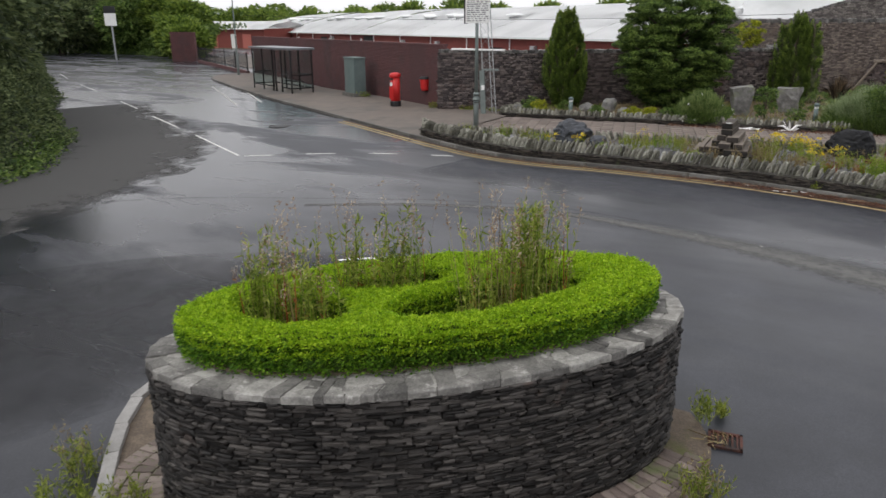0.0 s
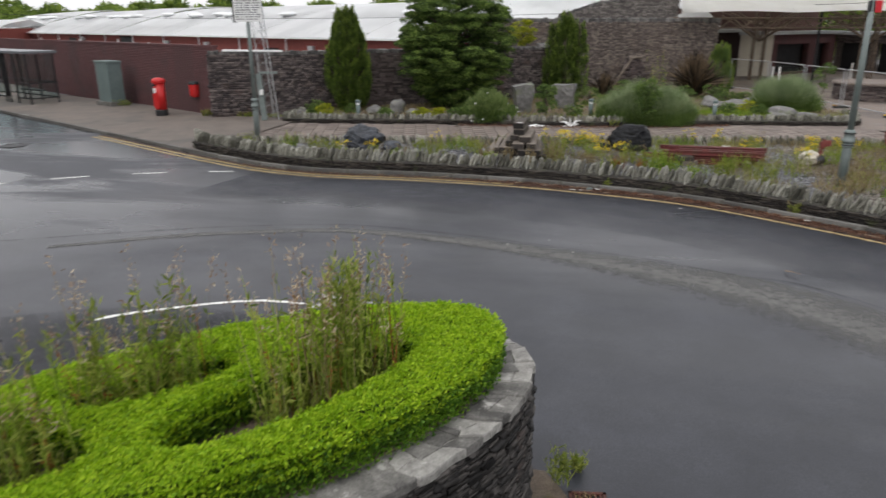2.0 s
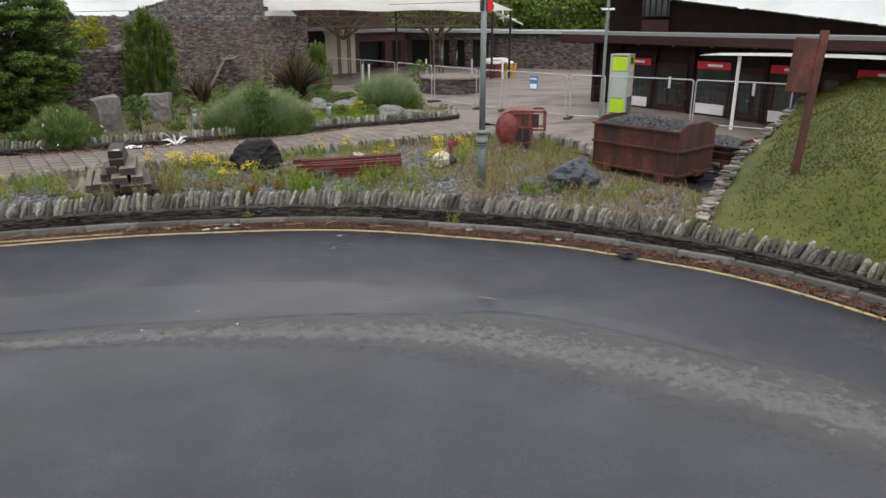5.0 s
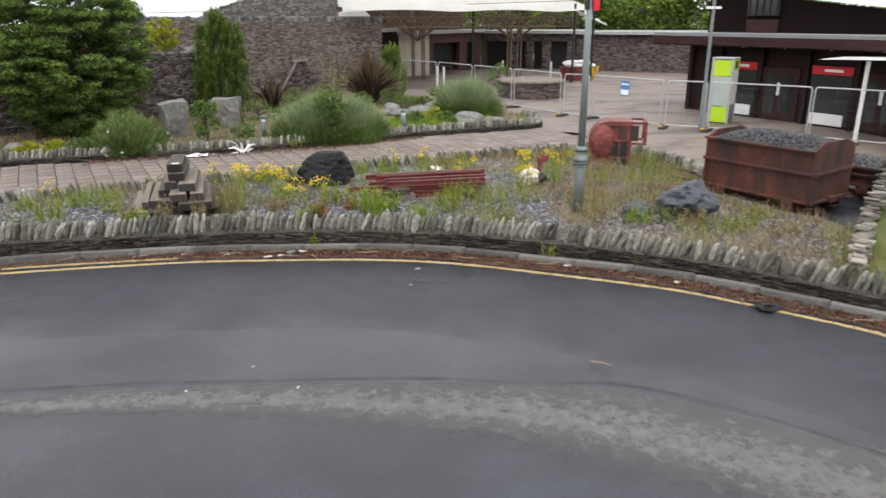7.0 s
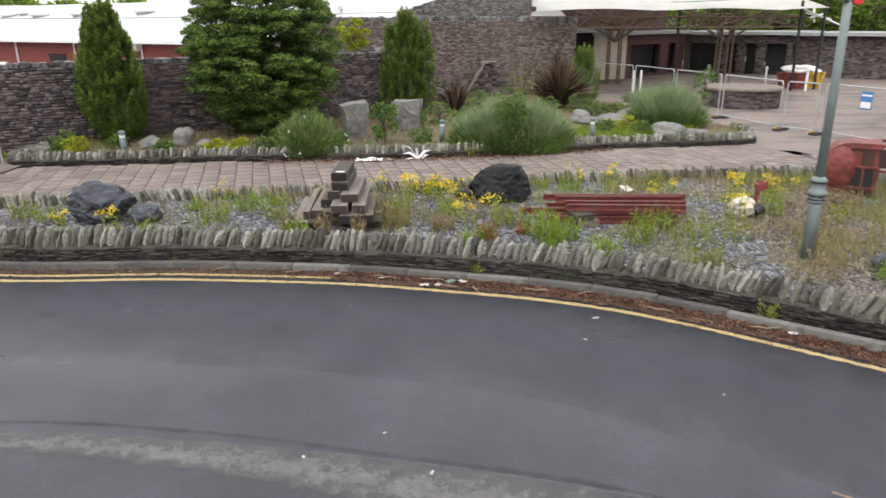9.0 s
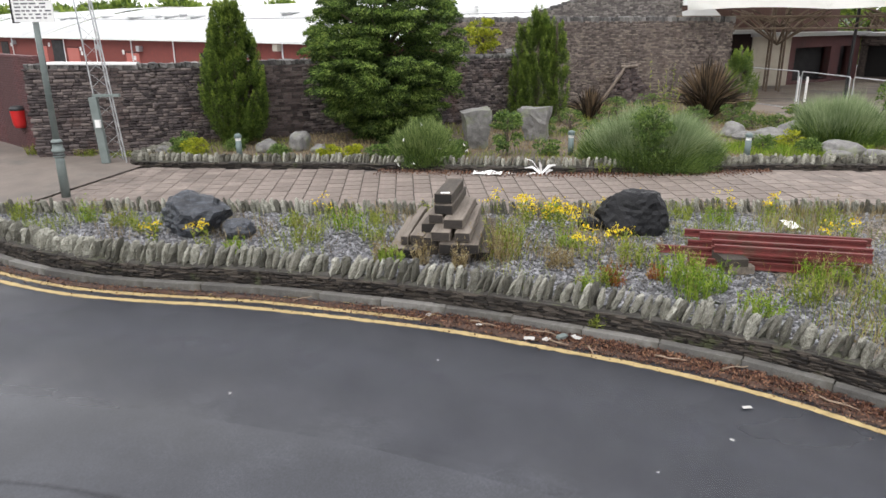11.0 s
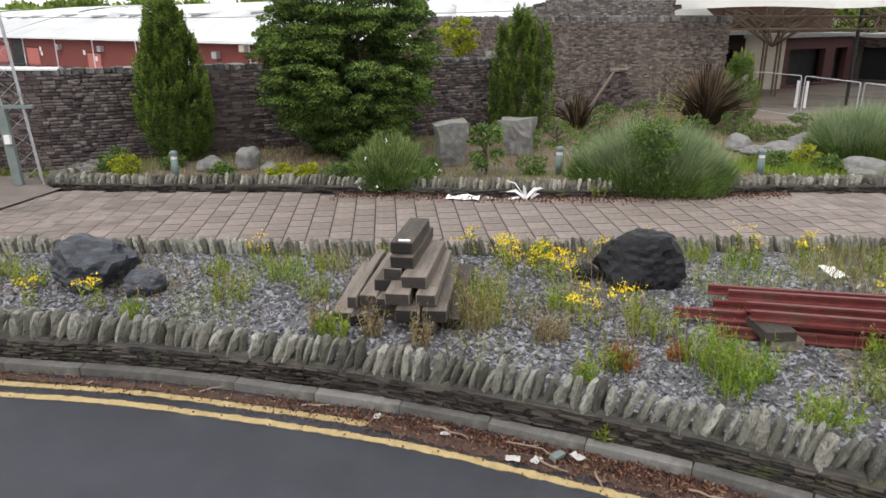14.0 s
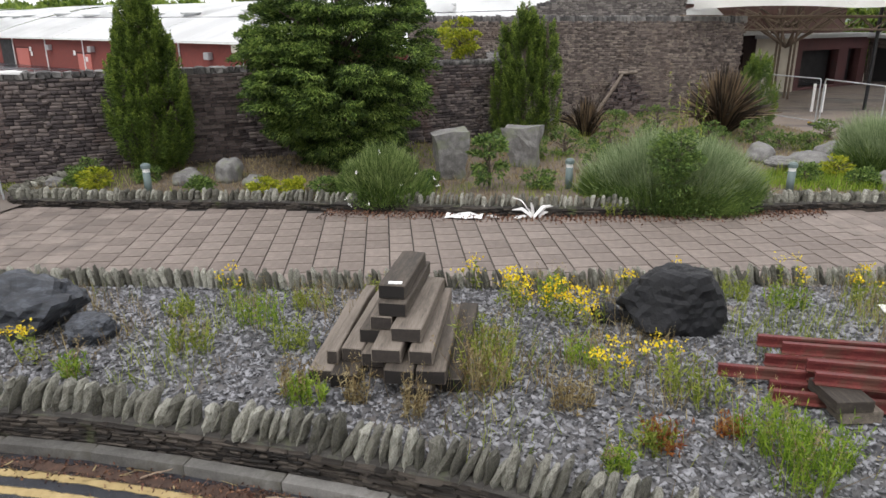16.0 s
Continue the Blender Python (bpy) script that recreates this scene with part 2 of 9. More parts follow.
WALLSTONE_DARK = material("boundary_wall_stone", [(0.033, 0.026, 0.027), (0.081, 0.066, 0.065), (0.155, 0.128, 0.118)], scale=6, fine=40, bump=0.6, varied=0.22,
                          stain=(0.11, 0.068, 0.056), stain_scale=0.8, stain_at=(0.54, 0.72))
MORTAR = material("dark_mortar", [(0.03, 0.027, 0.025), (0.07, 0.062, 0.058)], scale=10, fine=60, bump=0.4)
BRICK_DARK = material("plum_brick", [(0.075, 0.031, 0.033), (0.10, 0.043, 0.044), (0.125, 0.058, 0.057)], scale=1.2, fine=10, bump=0.2, varied=0.1,
                      stain=(0.075, 0.042, 0.043), stain_scale=0.5)
STONE_FAR = material("coursed_far_stone", [(0.022, 0.017, 0.016), (0.085, 0.07, 0.063), (0.20, 0.165, 0.14)], scale=5, detail=3, fine=16, bump=0.5, stretch=(1, 1, 2.4),
                     stain=(0.13, 0.095, 0.075), stain_scale=0.5)
BRICK_RED = material("red_brick", [(0.17, 0.043, 0.035), (0.25, 0.065, 0.052), (0.33, 0.10, 0.075)], scale=3, fine=25, bump=0.2, varied=0.2)
ISLAND_KERB = material("island_kerb_concrete", [(0.16, 0.155, 0.148), (0.27, 0.262, 0.25), (0.38, 0.37, 0.355)], scale=4, fine=60, bump=0.5, varied=0.1, stain=(0.15, 0.15, 0.12), stain_scale=2.4, stain_at=(0.54, 0.7))
CONCRETE = material("kerb_concrete", [(0.065, 0.062, 0.058), (0.135, 0.13, 0.121), (0.215, 0.208, 0.195)], scale=4, fine=60, bump=0.6, varied=0.14,
                    stain=(0.075, 0.07, 0.055), stain_scale=2.6, stain_at=(0.5, 0.66))
SLAB = material("paving_slab", [(0.115, 0.092, 0.08), (0.19, 0.157, 0.137), (0.275, 0.232, 0.203)], scale=3, fine=60, bump=0.4, varied=0.07,
                stain=(0.12, 0.10, 0.088), stain_scale=1.1, stain_at=(0.52, 0.68))
PAVEMENT = material("pavement_tarmac", [(0.09, 0.075, 0.066), (0.15, 0.127, 0.11), (0.21, 0.18, 0.155)], scale=1.5, fine=50, bump=0.3, stain=(0.11, 0.10, 0.09), stain_scale=0.6)
PLAZA = material("plaza_paving", [(0.115, 0.092, 0.078), (0.19, 0.153, 0.129), (0.265, 0.217, 0.182)], scale=0.9, fine=30, bump=0.2, stain=(0.09, 0.078, 0.072), stain_scale=0.3,
                 stretch=(1, 2.5, 1), rough=(0.5, 0.8))
GRAVEL = material("slate_gravel", [(0.05, 0.048, 0.05), (0.105, 0.102, 0.105), (0.18, 0.177, 0.18)], scale=12, fine=80, bump=0.8, dist=0.02,
                  stain=(0.12, 0.095, 0.065), stain_scale=0.9, stain_at=(0.56, 0.7))
CHIP = material("slate_chip", [(0.045, 0.0455, 0.049), (0.135, 0.136, 0.147), (0.285, 0.287, 0.305)], scale=9, fine=60, bump=0.3, varied=0.3, rough=(0.28, 0.62),
                stain=(0.12, 0.112, 0.10), stain_scale=0.33, stain_at=(0.60, 0.74))
CHIP_EARTHY = material("earthy_slate_chip", [(0.06, 0.052, 0.044), (0.15, 0.13, 0.11), (0.28, 0.25, 0.215)], scale=9, fine=60, bump=0.3, varied=0.3, rough=(0.5, 0.8),
                       stain=(0.17, 0.135, 0.095), stain_scale=0.6, stain_at=(0.48, 0.62))
SOIL = material("bed_soil", [(0.05, 0.04, 0.03), (0.12, 0.092, 0.068), (0.22, 0.175, 0.13)], scale=5, fine=40, bump=0.8, dist=0.03, stain=(0.085, 0.09, 0.03), stain_scale=1.0,
                stain_at=(0.55, 0.66))
DIRT = material("verge_ground", [(0.05, 0.055, 0.03), (0.09, 0.095, 0.05), (0.13, 0.125, 0.08)], scale=0.4, fine=6, bump=0.4)
GRASS_BASE = material("bank_turf", [(0.026, 0.038, 0.005), (0.058, 0.074, 0.008), (0.12, 0.108, 0.02)], scale=1.6, fine=30, bump=0.8, dist=0.03, stain=(0.12, 0.12, 0.025), stain_scale=0.7, stain_at=(0.52, 0.72))
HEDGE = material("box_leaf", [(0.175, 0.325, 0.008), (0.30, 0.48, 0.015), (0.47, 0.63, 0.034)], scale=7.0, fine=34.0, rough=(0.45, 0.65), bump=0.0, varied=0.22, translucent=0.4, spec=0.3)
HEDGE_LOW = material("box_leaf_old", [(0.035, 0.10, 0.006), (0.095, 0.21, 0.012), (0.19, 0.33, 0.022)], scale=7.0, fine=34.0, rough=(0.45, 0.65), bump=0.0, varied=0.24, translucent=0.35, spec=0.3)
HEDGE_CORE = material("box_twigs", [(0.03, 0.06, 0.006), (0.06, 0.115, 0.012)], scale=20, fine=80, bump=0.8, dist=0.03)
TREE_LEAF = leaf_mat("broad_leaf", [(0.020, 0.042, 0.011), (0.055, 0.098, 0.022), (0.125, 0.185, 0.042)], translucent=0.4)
CONIFER = leaf_mat("conifer_spray", [(0.028, 0.052, 0.010), (0.07, 0.118, 0.02), (0.145, 0.21, 0.035)])
CONIFER_TIP = leaf_mat("conifer_tip", [(0.075, 0.125, 0.02), (0.15, 0.22, 0.034), (0.27, 0.345, 0.06)])
TREE_LIT = leaf_mat("broad_leaf_tip", [(0.075, 0.13, 0.026), (0.15, 0.235, 0.048), (0.27, 0.36, 0.085)])
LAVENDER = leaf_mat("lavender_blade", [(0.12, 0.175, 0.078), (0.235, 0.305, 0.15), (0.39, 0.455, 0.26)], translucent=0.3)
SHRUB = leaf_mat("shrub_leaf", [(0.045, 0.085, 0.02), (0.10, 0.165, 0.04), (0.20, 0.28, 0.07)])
SHRUB_PALE = leaf_mat("pale_shrub_leaf", [(0.08, 0.125, 0.035), (0.16, 0.225, 0.07), (0.28, 0.35, 0.13)])
ROADPAINT = material("worn_road_paint", [(0.34, 0.335, 0.31), (0.46, 0.45, 0.42), (0.55, 0.54, 0.5)], scale=6, fine=60, bump=0.2, stain=(0.25, 0.245, 0.23), stain_scale=3.0)
LIME = leaf_mat("lime_leaf", [(0.16, 0.20, 0.01), (0.30, 0.34, 0.02), (0.45, 0.45, 0.04)])
PHORMIUM = leaf_mat("bronze_blade", [(0.022, 0.017, 0.012), (0.07, 0.048, 0.031), (0.175, 0.125, 0.075)], translucent=0.1)
WEED = leaf_mat("weed_leaf", [(0.11, 0.15, 0.02), (0.215, 0.27, 0.04), (0.36, 0.40, 0.085)], translucent=0.5)
WEED_LUSH = leaf_mat("lush_weed_leaf", [(0.10, 0.18, 0.015), (0.20, 0.31, 0.03), (0.32, 0.43, 0.06)], translucent=0.5)
STRAW = leaf_mat("dry_grass", [(0.13, 0.09, 0.04), (0.25, 0.19, 0.09), (0.38, 0.32, 0.17)])
PLUME = leaf_mat("seed_plume", [(0.20, 0.12, 0.075), (0.36, 0.255, 0.17), (0.55, 0.46, 0.33)])
RAGWORT = leaf_mat("yellow_petal", [(0.62, 0.42, 0.01), (0.80, 0.60, 0.01), (0.85, 0.70, 0.05)])
RUSTY = leaf_mat("red_weed", [(0.22, 0.06, 0.02), (0.33, 0.12, 0.03), (0.35, 0.22, 0.06)])
DARK_LEAF = leaf_mat("ivy_leaf", [(0.04, 0.062, 0.026), (0.10, 0.135, 0.055), (0.22, 0.265, 0.115)])
FAR_LEAF = leaf_mat("far_leaf", [(0.055, 0.10, 0.016), (0.135, 0.205, 0.034), (0.25, 0.33, 0.06)])
FALLEN = leaf_mat("fallen_leaf", [(0.035, 0.015, 0.011), (0.10, 0.040, 0.026), (0.23, 0.125, 0.075)], translucent=0.05)
DRIFTWOOD = material("pale_driftwood", [(0.06, 0.047, 0.038), (0.16, 0.13, 0.105), (0.29, 0.25, 0.21)], scale=9, fine=50, bump=0.8)
BARK = material("bark", [(0.04, 0.032, 0.025), (0.10, 0.08, 0.06), (0.17, 0.14, 0.11)], scale=14, fine=60, bump=0.8, stretch=(1, 1, 0.25))
TIMBER = material("weathered_timber", [(0.032, 0.026, 0.021), (0.092, 0.076, 0.061), (0.20, 0.17, 0.142)], scale=16, fine=90, bump=0.6, stretch=(1, 0.08, 1), varied=0.2,
                  stain=(0.035, 0.03, 0.027), stain_scale=2.5, stain_at=(0.56, 0.66))
TIMBER_END = material("timber_end_grain", [(0.007, 0.006, 0.0055), (0.018, 0.015, 0.0135), (0.045, 0.037, 0.032)], scale=20, fine=70, bump=0.5, varied=0.2)
# chips lighter than COAL: sky gloss is put into their colour
COAL_CHIPS_GLOSS = material("loose_coal_chips", [(0.012, 0.0125, 0.014), (0.035, 0.036, 0.040), (0.10, 0.102, 0.108)], scale=6, fine=40, bump=0.4, varied=0.3, rough=(0.3, 0.6), spec=0.5)
BLUE_COAL = material("blue_black_coal", [(0.009, 0.010, 0.0125), (0.033, 0.037, 0.046), (0.12, 0.135, 0.16)], scale=5, fine=26, bump=0.9, dist=0.04, rough=(0.35, 0.6), spec=0.5, stretch=(1, 1, 3.5))
COAL = material("coal", [(0.005, 0.0055, 0.0065), (0.012, 0.0125, 0.0145), (0.03, 0.031, 0.035)], scale=4, fine=24, bump=0.9, dist=0.04, rough=(0.45, 0.8), spec=0.3)
BLUESTONE = material("blue_slate_rock", [(0.025, 0.029, 0.035), (0.055, 0.062, 0.074), (0.10, 0.11, 0.128)], scale=4, fine=30, bump=0.5, rough=(0.4, 0.7))
GREYROCK = material("grey_boulder", [(0.07, 0.067, 0.064), (0.165, 0.16, 0.155), (0.30, 0.293, 0.28)], scale=4.5, fine=35, bump=0.9, dist=0.03, stain=(0.16, 0.17, 0.12), stain_scale=2.0)
RUST = material("rusted_steel", [(0.022, 0.010, 0.0085), (0.082, 0.026, 0.018), (0.215, 0.075, 0.045)], scale=3.2, fine=40, bump=0.5, rough=(0.6, 0.85),
                stain=(0.028, 0.018, 0.016), stain_scale=1.8, stain_at=(0.46, 0.62), stretch=(1, 1, 0.3))
RED_RAIL = material("red_oxide_paint", [(0.06, 0.012, 0.012), (0.115, 0.022, 0.021), (0.19, 0.05, 0.042)], scale=4, fine=40, bump=0.2, rough=(0.45, 0.7), stain=(0.10, 0.04, 0.03),
                    stain_scale=3.0)
RED_MACHINE = material("faded_red_paint", [(0.06, 0.014, 0.013), (0.18, 0.037, 0.033), (0.32, 0.10, 0.085)], scale=4, fine=40, bump=0.2, rough=(0.45, 0.7),
                       stain=(0.085, 0.026, 0.02), stain_scale=3.0, stain_at=(0.47, 0.62))
POST_RED = material("post_box_red", [(0.42, 0.012, 0.014), (0.52, 0.02, 0.02), (0.58, 0.035, 0.035)], scale=3, fine=30, bump=0.05, rough=(0.3, 0.45))
BLACK = material("black_paint", [(0.010, 0.010, 0.011), (0.02, 0.02, 0.022)], scale=4, fine=40, bump=0.1, rough=(0.4, 0.6))
GREY_GREEN = material("grey_green_paint", [(0.11, 0.14, 0.133), (0.16, 0.19, 0.183), (0.21, 0.24, 0.232)], scale=3, fine=40, bump=0.1, rough=(0.4, 0.6))
GALV = material("galvanised_steel", [(0.30, 0.31, 0.32), (0.42, 0.43, 0.44), (0.52, 0.53, 0.54)], scale=5, fine=40, bump=0.1, metal=0.5, rough=(0.4, 0.6))
CABINET = material("cabinet_green", [(0.09, 0.12, 0.12), (0.13, 0.17, 0.165), (0.17, 0.21, 0.205)], scale=2, fine=20, bump=0.1, rough=(0.5, 0.7))
WHITE = material("white_paint", [(0.62, 0.62, 0.61), (0.76, 0.76, 0.75), (0.82, 0.82, 0.81)], scale=2, fine=20, bump=0.05, rough=(0.5, 0.7))
PAPER = material("scrap_paper", [(0.36, 0.355, 0.34), (0.52, 0.51, 0.49)], scale=20, fine=80, bump=0.2)
BED_MORTAR = material("weathered_mortar", [(0.025, 0.023, 0.02), (0.055, 0.052, 0.046), (0.11, 0.105, 0.094)], scale=12, fine=60, bump=0.9, dist=0.02, stain=(0.07, 0.075, 0.045), stain_scale=3.0)
ROOF = material("white_roof_sheet", [(0.82, 0.83, 0.83), (0.87, 0.88, 0.88), (0.90, 0.90, 0.90)], scale=0.35, fine=6, bump=0.05, rough=(0.45, 0.65), stretch=(1, 0.3, 1),
                stain=(0.78, 0.79, 0.79), stain_scale=0.2)
CANVAS = material("white_canvas", [(0.70, 0.69, 0.64), (0.80, 0.79, 0.75), (0.84, 0.84, 0.82)], scale=0.8, fine=10, bump=0.05, translucent=0.25)
BROWN = material("dark_brown_boards", [(0.009, 0.0048, 0.005), (0.02, 0.0105, 0.0105), (0.04, 0.021, 0.02)], scale=3, fine=30, bump=0.3, stretch=(4, 4, 0.3), rough=(0.6, 0.8), spec=0.15)
FASCIA = material("brown_fascia", [(0.02, 0.009, 0.0095), (0.037, 0.0175, 0.0175), (0.065, 0.034, 0.032)], scale=3, fine=30, bump=0.2, stretch=(0.3, 0.3, 4), spec=0.15)
CREAM = material("cream_panel", [(0.44, 0.40, 0.33), (0.54, 0.50, 0.42), (0.60, 0.56, 0.48)], scale=2, fine=20, bump=0.05)
TRUSS = material("buff_steel", [(0.10, 0.072, 0.052), (0.155, 0.115, 0.085), (0.21, 0.165, 0.125)], scale=3, fine=30, bump=0.1)
DARK = material("dark_opening", [(0.008, 0.008, 0.009), (0.016, 0.016, 0.017)], scale=2, fine=20, bump=0.0, rough=(0.5, 0.7))
PANE = material("dark_window_glass", [(0.02, 0.024, 0.024), (0.035, 0.04, 0.04)], scale=1, fine=5, bump=0.0, rough=(0.04, 0.12), spec=0.6)
SIGN_RED = material("red_sign", [(0.45, 0.02, 0.03), (0.55, 0.03, 0.04)], scale=2, fine=20, bump=0.0)
LIMEGREEN = material("lime_panel", [(0.36, 0.55, 0.02), (0.44, 0.64, 0.03)], scale=2, fine=20, bump=0.0, rough=(0.3, 0.5))
BLUE = material("blue_sign", [(0.05, 0.16, 0.36), (0.07, 0.22, 0.45)], scale=2, fine=20, bump=0.0)
YELLOW = material("skip_yellow", [(0.42, 0.27, 0.02), (0.55, 0.36, 0.03), (0.60, 0.42, 0.06)], scale=3, fine=30, bump=0.1, stain=(0.2, 0.1, 0.04), stain_scale=2)
GLASS = glass_mat("shelter_glass")

# ---- geometry helpers ----


def lie(y):
    """The slope that road and paths lie on: rises gently, then level."""
    return 0.0244 * min(max(y, -20.0), 30.0)


def root(name, x, y, z, rz=0.0, label="", category="", group=""):
    ob = new(name)
    ob.matrix_basis = pose(x, y, z, 0, 0, rz)
    ob.empty_display_size = 0.2
    return tagged(ob, label, category, group)


def finish(ob, bm, mat, smooth=False):
    bmesh.ops.recalc_face_normals(bm, faces=bm.faces)
    bm.to_mesh(ob.data)
    bm.free()
    for m in (mat if isinstance(mat, (list, tuple)) else [mat]):
        ob.data.materials.append(m)
    if smooth:
        ob.data.shade_smooth()
    return ob


def part(name, bm, mat, parent, label="", smooth=False):
    ob = new(name, bpy.data.meshes.new(name))
    ob.parent = parent
    finish(ob, bm, mat, smooth)
    return tagged(ob, label) if label else ob


def thing(name, bm, mat, m, label, category, group="", kind="", smooth=False):
    ob = new(name, bpy.data.meshes.new(name))
    ob.matrix_basis = m
    finish(ob, bm, mat, smooth)
    return tagged(ob, label, category, group, kind)


def raw(name, verts, faces, mat, uv=None, smooth=False):
    """A mesh object from number arrays; faces all of one size."""
    me = bpy.data.meshes.new(name)
    v = np.asarray(verts, np.float32).reshape(-1, 3)
    f = np.asarray(faces, np.int32)
    n, k = f.shape
    me.vertices.add(len(v))
    me.vertices.foreach_set("co", v.ravel())
    me.loops.add(n * k)
    me.loops.foreach_set("vertex_index", f.ravel())
    me.polygons.add(n)
    me.polygons.foreach_set("loop_start", np.arange(0, n * k, k, dtype=np.int32))
    me.update(calc_edges=True)
    if uv is not None:
        layer = me.uv_layers.new(name="UVMap")
        layer.data.foreach_set("uv", np.asarray(uv, np.float32)[f.ravel()].ravel())
    me.materials.append(mat)
    if smooth:
        me.shade_smooth()
    return new(name, me)


def box(bm, sx, sy, sz, x=0.0, y=0.0, z=0.0, rx=0, ry=0, rz=0, bevel=0.0, idx=0):
    """A box whose base centre is at x, y, z."""
    g = bmesh.ops.create_cube(bm, size=1.0, matrix=pose(x, y, z, rx, ry, rz) @ Matrix.Translation((0, 0, sz / 2)) @ Matrix.Diagonal((sx, sy, sz, 1)))
    faces = {f for v in g["verts"] for f in v.link_faces}
    for f in faces:
        f.material_index = idx
    if bevel:
        edges = list({e for v in g["verts"] for e in v.link_edges})
        bmesh.ops.bevel(bm, geom=edges, offset=bevel, segments=2, affect="EDGES", profile=0.7)
    return g


def rod(bm, a, b, r1, r2=None, seg=10):
    """A round bar from a to b."""
    a, b = Vector(a), Vector(b)
    d = b - a
    m = Matrix.Translation((a + b) / 2) @ d.to_track_quat("Z", "Y").to_matrix().to_4x4()
    bmesh.ops.create_cone(bm, cap_ends=True, segments=seg, radius1=r1, radius2=r1 if r2 is None else r2, depth=d.length, matrix=m)


def lathe(bm, profile, seg=20, x=0.0, y=0.0):
    """A turned form from (radius, height) rows."""
    rings = []
    for r, z in profile:
        rings.append([bm.verts.new((x + r * math.cos(2 * math.pi * k / seg), y + r * math.sin(2 * math.pi * k / seg), z)) for k in range(seg)])
    for p, q in zip(rings, rings[1:]):
        for k in range(seg):
            bm.faces.new((p[k], p[(k + 1) % seg], q[(k + 1) % seg], q[k]))
    bm.faces.new(rings[-1])
    bm.faces.new(rings[0][::-1])


def prism(bm, outline, z0, z1):
    lo = [bm.verts.new((x, y, z0)) for x, y in outline]
    hi = [bm.verts.new((x, y, z1)) for x, y in outline]
    n = len(outline)
    for k in range(n):
        bm.faces.new((lo[k], lo[(k + 1) % n], hi[(k + 1) % n], hi[k]))
    bm.faces.new(hi)
    bm.faces.new(lo[::-1])


def boulder(bm, sx, sy, sz, seed, sub=3, rough=0.25, facet=0.0, sink=0.15):
    """A rounded rock; facet cuts it by random planes into an angular one."""
    rg_ = random.Random(seed)
    planes = []
    for _ in range(16 if facet else 0):
        d = Vector((rg_.gauss(0, 1), rg_.gauss(0, 1), rg_.gauss(0, 1))).normalized()
        planes.append((d, rg_.uniform(1 - facet, 1.0)))
    g = bmesh.ops.create_icosphere(bm, subdivisions=sub, radius=1.0)
    o = Vector((seed * 7.3, seed * 3.1, seed * 1.7))
    for v in g["verts"]:
        n = v.co.normalized()
        d = 1 + rough * noise.noise(n * 1.4 + o) * 1.6 + rough * 0.45 * noise.noise(n * 4.0 + o)
        for q, far in planes:
            if n.dot(q) > 0.05:
                d = min(d, far / n.dot(q))
        if planes:
            d *= 1 - 0.16 * abs(noise.noise(n * 3.2 + o)) + 0.07 * noise.noise(n * 9.0 + o)
        p = n * d
        v.co = Vector((p.x * sx, p.y * sy, max(p.z, -1 + 2 * sink) * sz))
    zmin = min(v.co.z for v in g["verts"])
    for v in g["verts"]:
        v.co.z -= zmin + 0.03


def smooth_line(points, step):
    """Catmull-Rom through plan points, at even steps: rows of x, y, angle."""
    p = np.array([2 * np.array(points[0]) - points[1], *points, 2 * np.array(points[-1]) - points[-2]], float)
    fine = []
    for k in range(1, len(p) - 2):
        for s in np.linspace(0, 1, 24, endpoint=False):
            a, b, c, d = p[k - 1:k + 3]
            fine.append(0.5 * (2 * b + (c - a) * s + (2 * a - 5 * b + 4 * c - d) * s ** 2 + (3 * b - a - 3 * c + d) * s ** 3))
    fine.append(p[-2])
    fine = np.array(fine)
    run = np.r_[0, np.cumsum(np.hypot(*np.diff(fine, axis=0).T))]
    at = np.arange(0, run[-1], step)
    x, y = np.interp(at, run, fine[:, 0]), np.interp(at, run, fine[:, 1])
    ahead = np.arctan2(np.gradient(y), np.gradient(x))
    return np.stack([x, y, ahead], 1)


def ribbon(name, line, offsets, height, mat, kind="structure", label="", category=""):
    """A band along a plan line between side offsets (left positive), at height above the slope."""
    v, uv = [], []
    for n, (x, y, a) in enumerate(line):
        for k, o in enumerate(offsets):
            px, py = x - o * math.sin(a), y + o * math.cos(a)
            v.append((px, py, lie(py) + (height[k] if isinstance(height, (list, tuple)) else height)))
            uv.append((n * 0.1, k / (len(offsets) - 1)))
    c = len(offsets)
    f = [(n * c + k, (n + 1) * c + k, (n + 1) * c + k + 1, n * c + k + 1) for n in range(len(line) - 1) for k in range(c - 1)]
    ob = raw(name, v, [q[::-1] for q in f], mat, uv)
    return tagged(ob, label, category, "", kind)


def make_stone_variants(name, count, mat, jag=0.12):
    """Unit stones (1 x 1 x 1 about the centre) with broken faces."""
    out = []
    for n in range(count):
        rng = random.Random(n * 31 + len(name))
        bm = bmesh.new()
        g = bmesh.ops.create_cube(bm, size=1.0)
        bmesh.ops.bevel(bm, geom=list(bm.edges), offset=0.09, segments=1, affect="EDGES")
        for v in bm.verts:
            v.co += Vector((rng.uniform(-jag, jag), rng.uniform(-jag, jag) * 0.8, rng.uniform(-jag, jag))) * 0.7
        bmesh.ops.triangulate(bm, faces=bm.faces)
        me = bpy.data.meshes.new(name)
        bmesh.ops.recalc_face_normals(bm, faces=bm.faces)
        bm.to_mesh(me)
        bm.free()
        me.materials.append(mat)
        out.append(me)
    return out


